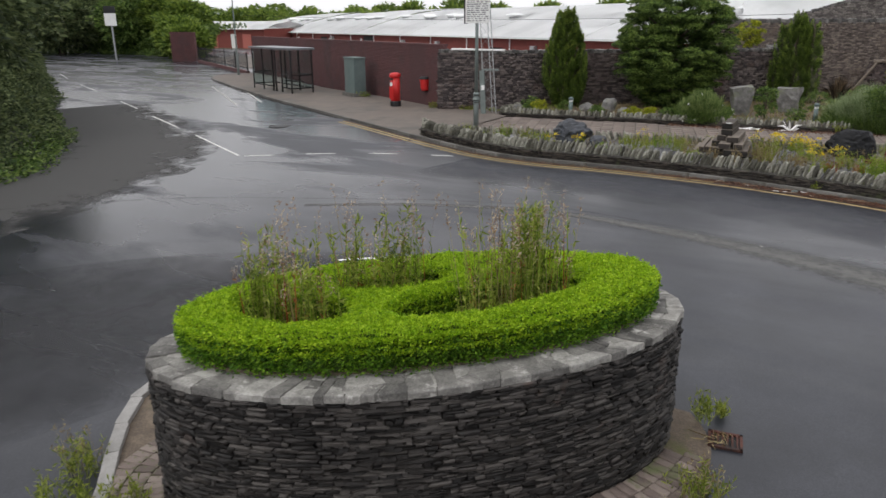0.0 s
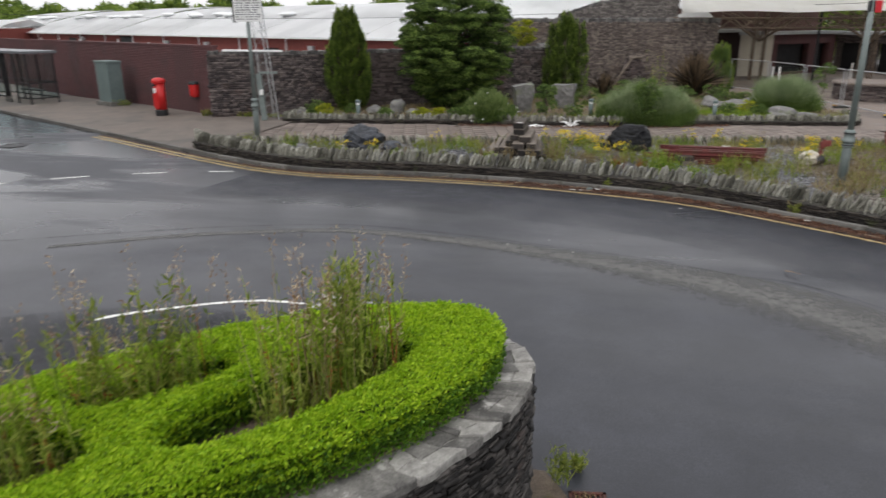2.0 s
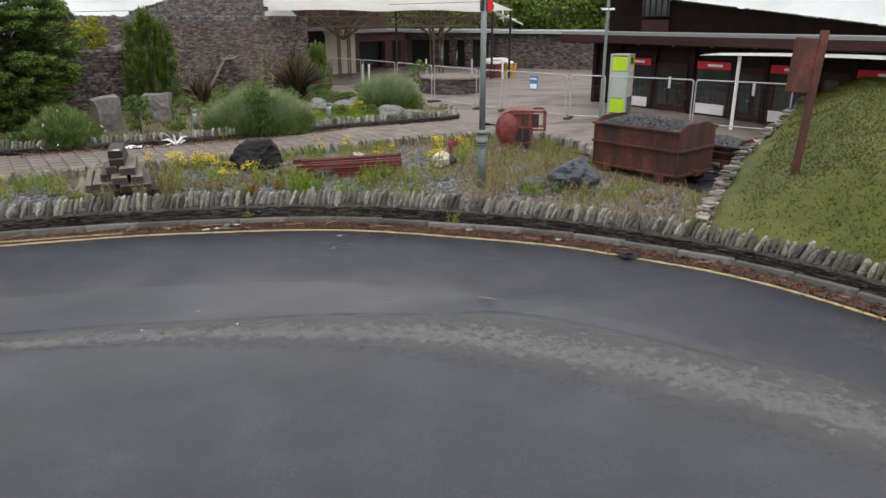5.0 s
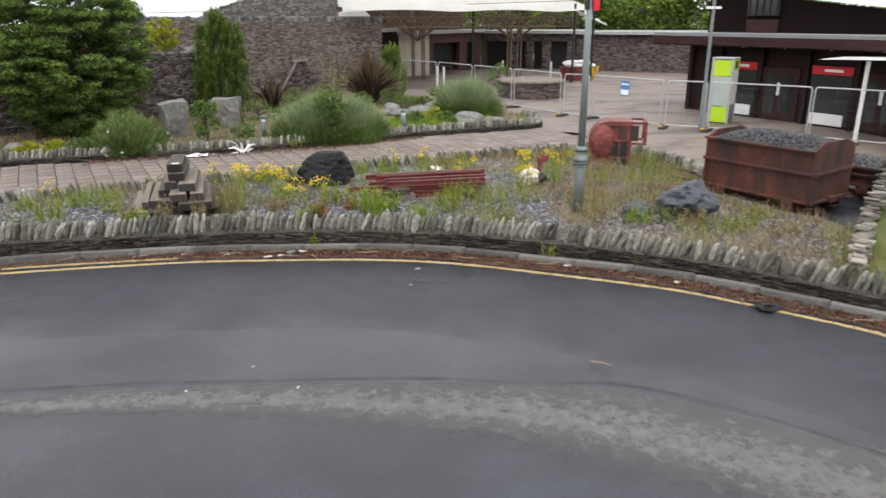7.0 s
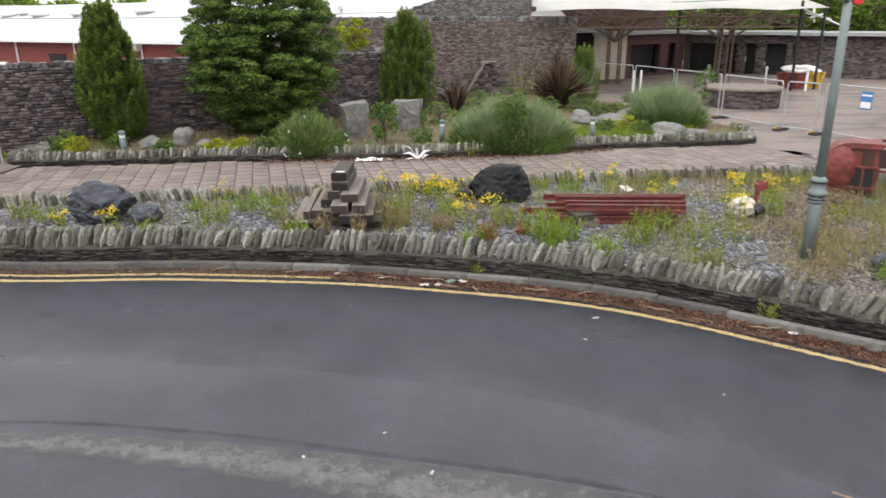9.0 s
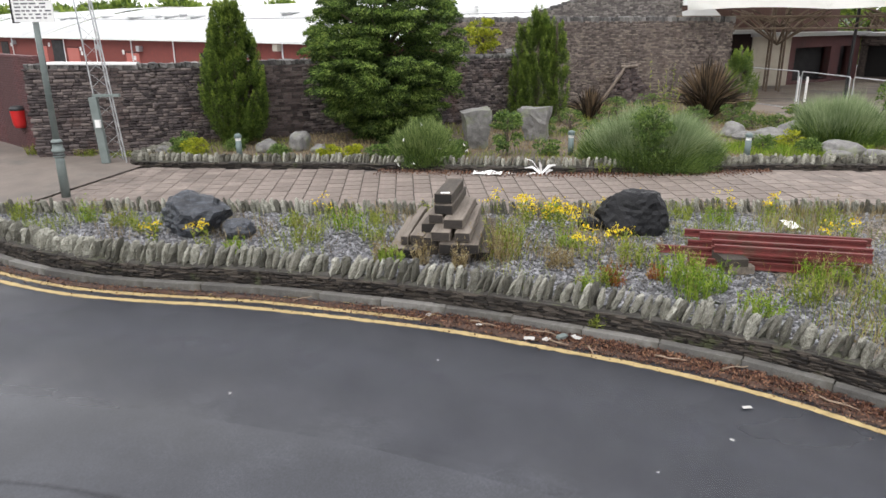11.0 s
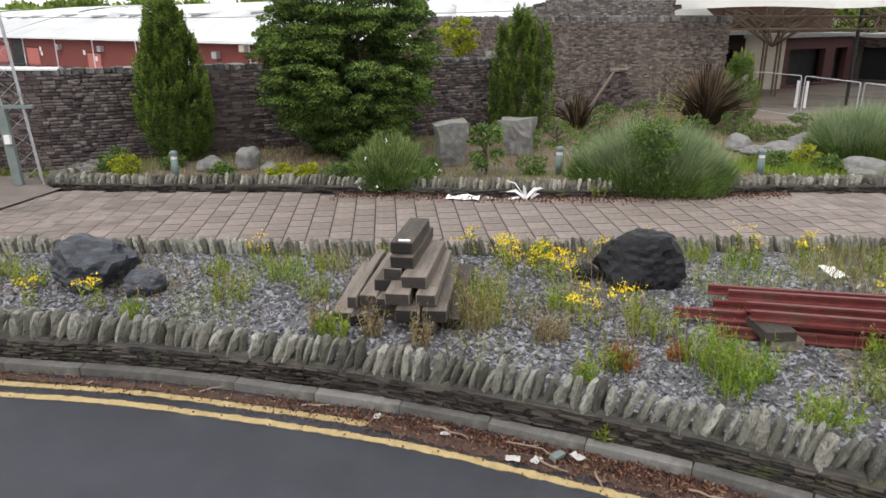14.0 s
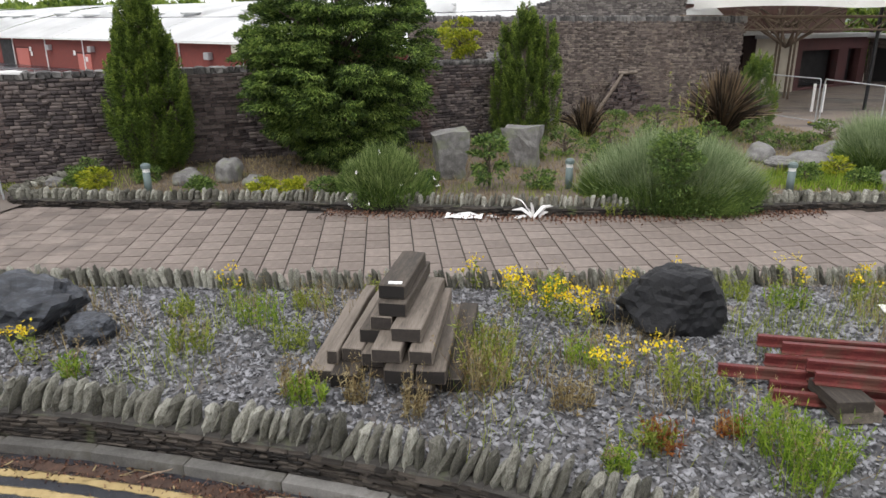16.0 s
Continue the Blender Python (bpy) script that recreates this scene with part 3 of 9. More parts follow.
def make_coping_variants(name, count, mat):
    """Upright rubble stones (1 x 1 x 1 about the centre): a six-sided body that narrows to a blunt, off-centre top."""
    out = []
    for n in range(count):
        rng = random.Random(n * 17 + 3)
        bm = bmesh.new()
        ox, oy, rings = 0.0, 0.0, []
        blunt = rng.uniform(0.25, 0.75)
        for z, wide, deep in ((-0.5, 0.86, 0.95), (-0.22, 1.0, 1.0), (0.1, 0.98, 0.95), (0.33, 0.62 + 0.3 * blunt, 0.8), (0.46, 0.3 + 0.4 * blunt, 0.5)):
            rings.append([bm.verts.new((ox + 0.5 * wide * math.cos(a) + rng.uniform(-0.1, 0.1), oy + 0.54 * deep * math.sin(a) + rng.uniform(-0.09, 0.09), z + rng.uniform(-0.06, 0.06)))
                          for a in (math.pi * (k + 0.5) / 3 for k in range(6))])
            ox += rng.uniform(-0.13, 0.13)
            oy += rng.uniform(-0.08, 0.08)
        for p, q in zip(rings, rings[1:]):
            for k in range(6):
                bm.faces.new((p[k], p[(k + 1) % 6], q[(k + 1) % 6], q[k]))
        tip = bm.verts.new((ox, oy, 0.5))
        for k in range(6):
            bm.faces.new((rings[-1][k], rings[-1][(k + 1) % 6], tip))
        bmesh.ops.triangulate(bm, faces=bm.faces)
        me = bpy.data.meshes.new(name)
        bmesh.ops.recalc_face_normals(bm, faces=bm.faces)
        bm.to_mesh(me)
        bm.free()
        me.materials.append(mat)
        out.append(me)
    return out


def lay_pieces(name, rows, variants, parent, near, limit=300):
    """rows: (matrix) of every piece. Those nearest the plan point become parts; the rest are joined into one."""
    rows = sorted(rows, key=lambda m: (m.translation.x - near[0]) ** 2 + (m.translation.y - near[1]) ** 2)
    inv = parent.matrix_basis.inverted()
    for n, m in enumerate(rows[:limit]):
        ob = new(name, variants[n % len(variants)])
        ob.parent = parent
        ob.matrix_basis = inv @ m
    rest = rows[limit:]
    if rest:
        vs, fs, off = [], [], 0
        data = []
        for me in variants:
            co = np.empty(len(me.vertices) * 3, np.float32)
            me.vertices.foreach_get("co", co)
            tri = np.array([p.vertices[:] for p in me.polygons], np.int32)
            data.append((co.reshape(-1, 3), tri))
        for n, m in enumerate(rest):
            co, tri = data[n % len(data)]
            a = np.array(inv @ m)
            vs.append(co @ a[:3, :3].T + a[:3, 3])
            fs.append(tri + off)
            off += len(co)
        ob = raw(name + "_run", np.concatenate(vs), np.concatenate(fs), variants[0].materials[0])
        ob.parent = parent
        tagged(ob, "", "", "", "stuff")


def course_rows(line, z_of, height, length, thick, depth, seed, out=0.0, skip=None, proud=0.02):
    """Matrices of stones laid in courses along a plan line; out: distance of the stones' middle to the right of the line."""
    rng = random.Random(seed)
    run = np.r_[0, np.cumsum(np.hypot(np.diff(line[:, 0]), np.diff(line[:, 1])))]
    rows, z = [], 0.0
    ang = np.unwrap(line[:, 2])
    while z < height - 0.01:
        h = min(rng.uniform(*thick), height - z) if height - z > thick[0] * 1.6 else height - z
        s = rng.uniform(-length[1], 0)
        while s < run[-1]:
            l = rng.uniform(*length)
            mid = s + l / 2
            if 0 < mid < run[-1]:
                x, y, a = (np.interp(mid, run, c) for c in (line[:, 0], line[:, 1], ang))
                o = out + rng.uniform(-proud, proud)
                px, py = x + o * math.sin(a), y - o * math.cos(a)
                if not skip or not skip(px, py):
                    rows.append(pose(px, py, z_of(px, py) + z + h / 2, rng.uniform(-2, 2), rng.uniform(-1.5, 1.5), math.degrees(a) + rng.uniform(-2, 2))
                                @ Matrix.Diagonal((l * 0.985, depth * rng.uniform(0.85, 1.1), h * 0.93, 1)))
            s += l
        z += h
    return rows


def coping_rows(line, z_of, spacing, height, depth, seed, lean=14, out=0.0):
    rng = random.Random(seed)
    run = np.r_[0, np.cumsum(np.hypot(np.diff(line[:, 0]), np.diff(line[:, 1])))]
    ang = np.unwrap(line[:, 2])
    rows, s = [], 0.02
    while s < run[-1]:
        w = rng.uniform(*spacing)
        x, y, a = (np.interp(s + w / 2, run, c) for c in (line[:, 0], line[:, 1], ang))
        h = rng.uniform(*height)
        px, py = x + out * math.sin(a), y - out * math.cos(a)
        rows.append(pose(px, py, z_of(px, py), 0, 0, math.degrees(a)) @ pose(0, rng.uniform(-0.02, 0.02), h * 0.42, rng.uniform(-6, 6), lean + rng.uniform(-9, 9), rng.uniform(-14, 14))
                    @ Matrix.Diagonal((w * rng.uniform(0.72, 1.05), depth * rng.uniform(0.75, 1.1), h, 1)))
        s += w
    return rows


def leaves(name, pts, dirs, size, mat, rng, aspect=0.55, jitter=0.6):
    """Small leaf faces at pts, long axis along dirs with some jitter. size: one number or an array."""
    n = len(pts)
    d = dirs + rng.normal(0, jitter, (n, 3))
    d /= np.linalg.norm(d, axis=1)[:, None] + 1e-9
    r = rng.normal(0, 1, (n, 3))
    side = np.cross(d, r)
    side /= np.linalg.norm(side, axis=1)[:, None] + 1e-9
    s = (np.ones(n) * size * rng.uniform(0.7, 1.3, n))[:, None]
    a, b = pts - d * s * 0.1, pts + d * s
    mid = pts + d * s * 0.45
    v = np.stack([a, mid + side * s * aspect * 0.5, b, mid - side * s * aspect * 0.5], 1).reshape(-1, 3)
    return raw(name, v, np.arange(4 * n).reshape(n, 4), mat)


def blades(name, base, tip, width, mat, rng, bend=0.15):
    """Long narrow blades, each two joined faces, from base to tip with a bend."""
    n = len(base)
    d = tip - base
    mid = base + d * 0.55 + np.stack([np.zeros(n), np.zeros(n), np.linalg.norm(d, axis=1) * bend], 1)
    side = np.cross(d, rng.normal(0, 1, (n, 3)))
    side /= np.linalg.norm(side, axis=1)[:, None] + 1e-9
    w = (np.ones(n) * width)[:, None] * rng.uniform(0.7, 1.3, (n, 1))
    v = np.stack([base - side * w * 0.5, base + side * w * 0.5, mid + side * w * 0.5, mid - side * w * 0.5, tip + side * w * 0.1, tip - side * w * 0.1], 1).reshape(-1, 3)
    k = np.arange(n)[:, None] * 6
    f = np.concatenate([k + np.array([[0, 1, 2, 3]]), k + np.array([[3, 2, 4, 5]])])
    return raw(name, v, f, mat)


def under(ob, parent, label=""):
    ob.parent = parent
    return tagged(ob, label) if label else ob


def ball(rng, n):
    d = rng.normal(0, 1, (n, 3))
    return d / np.linalg.norm(d, axis=1)[:, None]


# ---- plan lines ----
KERB = smooth_line([(-68, 54), (-56, 46), (-43, 37.1), (-31.6, 30.3), (-23.2, 26.2), (-17.9, 23.7), (-14.7, 22.2), (-12.9, 21.4), (-11.2, 20.75), (-9.5, 20.4), (-8, 20.38), (-6.5, 20.47),
                    (-4.7, 20.42), (-3, 20.3), (-1.5, 20.04), (0, 19.72), (1.6, 19.15), (3.4, 18.1), (5.1, 16.97), (6.35, 15.7), (7.3, 14.6), (8.05, 13.2), (8.6, 11.5), (8.8, 9.6), (8.8, 6), (8.6, 0),
                    (8.6, -8), (8.6, -14)], 0.3)
FRONT = smooth_line([(-14.75, 22.75), (-14.2, 22.35), (-12.8, 21.75), (-11.2, 21.1), (-9.5, 20.72), (-8, 20.70), (-6.5, 20.79), (-4.7, 20.73), (-3, 20.57), (-1.4, 20.31), (0.1, 20.0),
                     (1.75, 19.43), (3.6, 18.37), (5.33, 17.2), (6.62, 15.88), (7.58, 14.75), (8.35, 13.3), (8.9, 11.6), (9.1, 9.6)], 0.1)
BACK = smooth_line([(-14.75, 22.75), (-14.5, 23.1), (-13.6, 23.4), (-12.4, 23.7), (-10.3, 24.15), (-8, 24.5), (-5.75, 24.82), (-2.5, 25.45), (0.75, 26.15), (4, 26.7), (7.2, 26.95), (8.6, 26.8),
                    (9.35, 25.9), (9.6, 24.5), (9.55, 23.1)], 0.1)
INNER = smooth_line([(-14.2, 30.3), (-14.35, 29.2), (-14.1, 28.55), (-11.8, 28.75), (-8.8, 29.2), (-6.2, 29.45), (-3.0, 29.7), (-0.5, 30.1), (1.5, 30.65), (3.5, 31.3), (6.2, 31.75), (7.9, 32.1),
                     (8.5, 33.0), (8.4, 34.5)], 0.1)

# ---- ground and road ----
xs = np.r_[-900, -400, -200, np.arange(-120, 61, 4.0), 100, 200, 400, 900]
ys = np.r_[-400, -150, -60, np.arange(-40, 101, 4.0), 150, 300, 600, 1200]
gv = [(x, y, lie(y) - 0.05) for y in ys for x in xs]
gf = [(r * len(xs) + c, r * len(xs) + c + 1, (r + 1) * len(xs) + c + 1, (r + 1) * len(xs) + c) for r in range(len(ys) - 1) for c in range(len(xs) - 1)]
tagged(raw("ground", gv, gf, DIRT), "rough grass and earth reaching to the horizon", "ground", "", "structure")

rx, ry = np.arange(-130, 30, 2.0), np.arange(-30, 90, 2.0)
rv = [(x, y, lie(y)) for y in ry for x in rx]
rf = [(r * len(rx) + c, r * len(rx) + c + 1, (r + 1) * len(rx) + c + 1, (r + 1) * len(rx) + c) for r in range(len(ry) - 1) for c in range(len(rx) - 1)]
tagged(raw("road", rv, rf, ASPHALT), "dark damp asphalt road round an island", "road", "", "structure")

# the worn band and the seam of the resurfaced lane
band_mid = smooth_line([(-12, 12.9), (-9.5, 14.25), (-6.5, 15.2), (-4, 15.05), (-2, 14.65), (0, 14.05), (1.5, 13.4), (2.9, 12.35), (4.1, 11.2), (5.2, 9.8), (6.0, 8.0), (6.3, 6), (6.2, 3)], 0.25)
bv, buv = [], []
for n, (x, y, a) in enumerate(band_mid):
    w = float(np.interp(x, [-12, -6, -3, 0, 2, 5, 6.3], [0.12, 0.2, 0.34, 0.62, 0.9, 1.0, 0.9]))
    for k, o in enumerate((w, 0.0, -w)):
        px, py = x - o * math.sin(a), y + o * math.cos(a)
        bv.append((px, py, lie(py) + 0.005))
        buv.append((n * 0.1, (0.24, 0.5, 1.0)[k]))
bf = [(n * 3 + k, n * 3 + k + 1, (n + 1) * 3 + k + 1, (n + 1) * 3 + k) for n in range(len(band_mid) - 1) for k in range(2)]
tagged(raw("road_patch", bv, bf, PATCH, buv), "worn pale gritty band in the asphalt", "road patch", "", "structure")
ribbon("road_seam", smooth_line([(-20, 7.5), (-16, 11.5), (-12.5, 13.4), (-9.6, 14.75), (-6.6, 15.62), (-4, 15.5), (-2, 15.15), (0, 14.75), (1.5, 14.25), (2.4, 14.05), (3.6, 13.1), (5.2, 11.2)], 0.25),
       (0.10, 0.0, -0.10), 0.009, SEAM, "structure", "dark bitumen seam in the asphalt", "road seam")
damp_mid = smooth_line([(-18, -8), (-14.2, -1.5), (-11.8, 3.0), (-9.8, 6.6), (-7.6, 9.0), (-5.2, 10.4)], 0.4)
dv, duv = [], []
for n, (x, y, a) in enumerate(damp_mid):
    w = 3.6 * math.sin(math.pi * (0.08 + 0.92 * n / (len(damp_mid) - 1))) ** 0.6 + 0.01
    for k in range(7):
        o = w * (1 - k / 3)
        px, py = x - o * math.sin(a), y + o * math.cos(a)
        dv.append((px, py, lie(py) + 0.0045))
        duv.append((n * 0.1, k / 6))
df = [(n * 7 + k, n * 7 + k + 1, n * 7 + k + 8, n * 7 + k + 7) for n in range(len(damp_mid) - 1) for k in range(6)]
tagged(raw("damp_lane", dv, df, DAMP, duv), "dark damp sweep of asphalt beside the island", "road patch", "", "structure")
ribbon("damp_lane", KERB[(KERB[:, 0] > -11) & (KERB[:, 1] > 8)], (-0.05, -0.7, -1.4, -2.1, -2.8, -3.4), 0.003, KERB_DARK, "structure", "darker strip of asphalt along the kerb", "road patch")
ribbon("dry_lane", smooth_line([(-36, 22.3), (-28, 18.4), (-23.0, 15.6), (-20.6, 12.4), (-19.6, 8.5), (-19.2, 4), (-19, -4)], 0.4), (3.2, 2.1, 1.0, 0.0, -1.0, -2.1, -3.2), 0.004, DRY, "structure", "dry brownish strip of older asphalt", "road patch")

# painted lines
centre = [((-36.3, 24.7), (-32.6, 23.1)), ((-29.6, 21.7), (-25.4, 19.85)), ((-23.2, 18.9), (-18.3, 16.65)), ((-48, 29.7), (-42.5, 27.4)), ((-60, 35.5), (-54, 32.5)),
          ((-18.2, 16.75), (-17.25, 17.4)), ((-16.5, 18.0), (-15.6, 18.55)), ((-14.6, 19.05), (-13.65, 19.42)), ((-12.5, 19.76), (-11.65, 20.0))]
for n, (a, b) in enumerate(centre):
    ribbon("road_dash", smooth_line([a, b], 0.25), (0.06, 0.0, -0.06), 0.006, WHITE_LINE, "structure", "white painted dash on the asphalt", "road marking")
ribbon("edge_line", smooth_line([(-8.6, 10.1), (-8.2, 10.43), (-7.2, 11.03), (-6.4, 11.35), (-5.5, 11.4)], 0.2), (0.06, 0.0, -0.06), 0.006, WHITE_LINE, "structure",
       "white painted line round the island", "road marking")
# worn bus-bay lettering, no longer legible, and a manhole cover
for a, b in (((-38.2, 32.9), (-28.6, 26.2)), ((-37.3, 34.2), (-28.2, 27.6)), ((-36.6, 32.1), (-35.9, 33.2)), ((-34.9, 31.0), (-34.2, 32.0)), ((-33.2, 29.8), (-32.5, 30.8)), ((-31.4, 28.5), (-30.7, 29.5)), ((-29.7, 27.3), (-29.0, 28.3))):
    ribbon("bus_bay_marking", smooth_line([a, b], 0.25), (0.16, 0.0, -0.16), 0.006, BAY_PAINT, "structure", "worn pale bus-bay marking on the wet asphalt", "road marking")
cover = root("manhole_cover", -21.7, 22.1, lie(22.1), 20, "round iron manhole cover in the road", "manhole cover")
bm = bmesh.new()
lathe(bm, [(0.40, 0.0), (0.40, 0.012), (0.46, 0.012), (0.46, 0.0)], 32)
part("frame", bm, BLACK, cover)
bm = bmesh.new()
lathe(bm, [(0.0, 0.009), (0.36, 0.009), (0.38, 0.006), (0.395, 0.0)], 32)
part("lid", bm, BLACK, cover, "worn dark iron lid")
bm = bmesh.new()
prism(bm, [(-5.55, 11.2), (-5.35, 11.5), (-5.5, 11.85), (-4.4, 11.68)], lie(11.5) + 0.004, lie(11.5) + 0.011)
thing("arrow_marking", bm, ROADPAINT, Matrix.Identity(4), "white painted arrowhead on the asphalt", "road marking", "", "structure")
bm = bmesh.new()
prism(bm, [(-12.2, 3.7), (-11.7, 4.5), (-11.55, 4.4), (-12.0, 3.6)], lie(4) + 0.004, lie(4) + 0.01)
thing("arrow_marking", bm, ROADPAINT, Matrix.Identity(4), "white painted arrowhead on the asphalt", "road marking", "", "structure")
cut = [n for n in range(len(KERB)) if KERB[n, 0] > -20]
for o in (-0.28, -0.52):
    ribbon("yellow_line", KERB[cut[0]:], (o + 0.065, o, o - 0.065), 0.006, YELLOW_LINE, "structure", "worn yellow no-parking line beside the kerb", "road marking")
ribbon("gutter_litter", KERB[cut[0]:], (0.0, -0.13, -0.30), 0.010, ragged("leaf_litter", 0.16, [(0.022, 0.013, 0.010), (0.056, 0.032, 0.023), (0.125, 0.075, 0.052)], scale=5.0), "stuff",
       "brown leaf litter in the gutter", "leaf litter")
rows_ = KERB[(KERB[:, 0] > -3.5) & (KERB[:, 1] > 11)]
ribbon("gutter_litter", rows_, (-0.1, -0.3, -0.55), 0.012, ragged("deep_leaf_litter", -0.02, [(0.022, 0.013, 0.010), (0.056, 0.032, 0.023), (0.125, 0.075, 0.052)], low=0.3, high=0.4, scale=2.2), "stuff",
       "drift of brown leaf litter over the yellow line", "leaf litter")

# ---- pavement, paths, beds ----


def sheet(name, left, right, z_of, mat, label, category, kind="structure", cols=8):
    """A sheet between two plan lines, resampled to the same number of rows."""
    n = 120

    def even(line):
        run = np.r_[0, np.cumsum(np.hypot(np.diff(line[:, 0]), np.diff(line[:, 1])))]
        s = np.linspace(0, run[-1], n)
        return np.stack([np.interp(s, run, line[:, 0]), np.interp(s, run, line[:, 1])], 1)
    a, b = even(np.asarray(left, float)), even(np.asarray(right, float))
    v = []
    for p, q in zip(a, b):
        for k in range(cols + 1):
            x, y = p + (q - p) * k / cols
            v.append((x, y, z_of(x, y)))
    f = [(r * (cols + 1) + c, (r + 1) * (cols + 1) + c, (r + 1) * (cols + 1) + c + 1, r * (cols + 1) + c + 1) for r in range(n - 1) for c in range(cols)]
    return tagged(raw(name, v, f, mat), label, category, "", kind)


def bed_top(x, y):
    """The slate bed: level behind the front wall, sinking towards the footpath."""
    back = float(np.interp(x, (-14.75, -12.4, -8, -5.75, -2.5, 0.75, 4, 7.2, 8.6, 9.3), (22.75, 23.7, 24.5, 24.82, 25.45, 26.15, 26.7, 26.95, 26.8, 26.0)))
    u, w = min(1.0, max(0.0, (back - y - 0.2) / 1.7)), min(1.0, max(0.0, (9.4 - x) / 2.2)) if y > 19 else 1.0
    return lie(y) + 0.25 - 0.14 * (1 - u * u * (3 - 2 * u)) - 0.18 * (1 - w * w * (3 - 2 * w)) * u


PATH_UP = 0.06
# the pavement ends in a rounded corner where the factory entrance joins the road
WALK_KERB = np.concatenate([smooth_line([(-45.4, 43.4), (-46.0, 41.4), (-45.4, 39.5), (-43.9, 37.75)], 0.3), KERB[KERB[:, 0] > -43.3]])
kerb_wide = WALK_KERB[WALK_KERB[:, 0] < -14.0]
sheet("pavement", kerb_wide[:, :2] + np.array([0.02, 0.05]), [(-45.0, 43.6), (-44, 45.0), (-33, 36.5), (-26, 33.2), (-18, 30.4), (-13.8, 30.3)], lambda x, y: lie(y) + 0.10, PAVEMENT,
      "worn buff tarmac pavement beside the road", "pavement")
sheet("path_bed", BACK[:, :2][4:], [(-15.5, 29.6), (-14.2, 28.4), (-8.8, 29.3), (-3, 29.8), (3.5, 31.4), (8.2, 32.4), (9.5, 30), (11, 24)], lambda x, y: lie(y) + 0.03, MORTAR,
      "mortar bed under the footpath slabs", "path")
sheet("plaza", [(8.3, 26.5), (9.9, 24.6), (10.2, 22.5), (14, 19)], [(2, 80), (20, 80), (45, 60), (45, 10)], lambda x, y: lie(y) + 0.035, PLAZA, "broad grey-buff paved plaza, slightly damp", "plaza", cols=20)
sheet("plaza", [(8.2, 32), (8.3, 38), (5.0, 46), (3, 60)], [(8.4, 26.4), (14, 30), (14, 45), (14, 60)], lambda x, y: lie(y) + 0.03, PLAZA, "grey-buff paving between bed and fence", "plaza", cols=12)
sheet("plaza_base", [(7.4, 27.2), (9.3, 26.6), (9.8, 24.6), (10.4, 22.5), (14, 19)], [(7.4, 33), (9, 42), (16, 42), (24, 40), (24, 30)], lambda x, y: lie(y) + 0.02, PLAZA, "paving bed under the plaza", "plaza", cols=12)
sheet("slate_bed", FRONT[:, :2], BACK[:, :2], bed_top, GRAVEL, "grey slate chippings over the planted bed", "gravel bed", cols=10)
sheet("soil_bed", INNER[:, :2], [(-14.2, 30.6), (-13.5, 31.5), (-4.6, 38.6), (-2, 45.5), (3.5, 47), (7, 40), (8.3, 34.6)], lambda x, y: lie(y) + 0.24 + 0.03 * noise.noise((x, y, 0)), SOIL,
      "dry soil and leaf litter in the raised bed", "soil bed", cols=14)
def bank_top(x, y):
    """The grass bank: climbs from its stone wall and from the road kerb."""
    away = (x - 9.75) * 0.65 - (y - 17.95) * 0.76 - 0.3
    kerbside = (x - float(np.interp(y, (9.6, 13.3, 14.75, 15.9), (9.1, 8.35, 7.58, 6.62)))) / 2.5
    climb = 0.5 * min(2.2, max(0.0, away)) * min(1.0, max(0.0, kerbside))
    return lie(y) + 0.36 + 0.06 * max(0.0, x - 8.0) + climb + 0.06 * noise.noise((x * 0.8, y * 0.8, 3))


sheet("grass_bank", [(20, 25.8), (15, 22.1), (12.4, 20.2), (9.8, 17.9), (7.75, 15.9), (7.25, 15.25), (8.3, 13.55), (8.9, 11.7), (9.1, 9.5), (9.1, 5)],
      [(34, 32), (34, 28), (34, 24), (34, 20), (32, 16), (30, 13), (26, 10), (22, 8), (18, 6), (15, 3)],
      bank_top, GRASS_BASE, "mown grass bank, patchy and yellowing", "grass bank", cols=24)

sheet("grass_verge", [(9.1, 9.5), (9.0, 0), (9.0, -20)], [(32, 15), (32, 0), (32, -20)], lambda x, y: lie(y) + 0.3 + 0.06 * max(0.0, x - 8.0) - 0.05 * (y > 3), GRASS_BASE, "grass verge behind the kerb", "grass bank", cols=10)
# kerb stones
kerb = root("kerb", -8, 20.4, lie(20.4), 0, "grey concrete kerb along the road", "kerb")
tagged(kerb, kind="structure")
variants = []
for k in range(3):
    bm = bmesh.new()
    box(bm, 1.024, 0.14, 0.24, 0, 0, -0.13, bevel=0.012)
    me = bpy.data.meshes.new("kerbstone")
    bm.to_mesh(me)
    bm.free()
    me.materials.append(CONCRETE)
    variants.append(me)
run = np.r_[0, np.cumsum(np.hypot(np.diff(WALK_KERB[:, 0]), np.diff(WALK_KERB[:, 1])))]
ang = np.unwrap(WALK_KERB[:, 2])
s, n = 0.52, 0
while s < run[-1] - 1:
    x, y, a = (float(np.interp(s, run, c)) for c in (WALK_KERB[:, 0], WALK_KERB[:, 1], ang))
    ob = new("kerbstone", variants[n % 3])
    ob.parent = kerb
    ob.matrix_basis = kerb.matrix_basis.inverted() @ pose(x - 0.07 * math.sin(a), y + 0.07 * math.cos(a), lie(y) + random.uniform(-0.006, 0.006), 0, 0, math.degrees(a) + random.uniform(-0.6, 0.6))
    s += 1.028
    n += 1

# front wall of the bed: courses and upright coping
CORE = material("wall_core", [(0.02, 0.018, 0.016), (0.045, 0.04, 0.036)], scale=10, fine=60, bump=0.5)


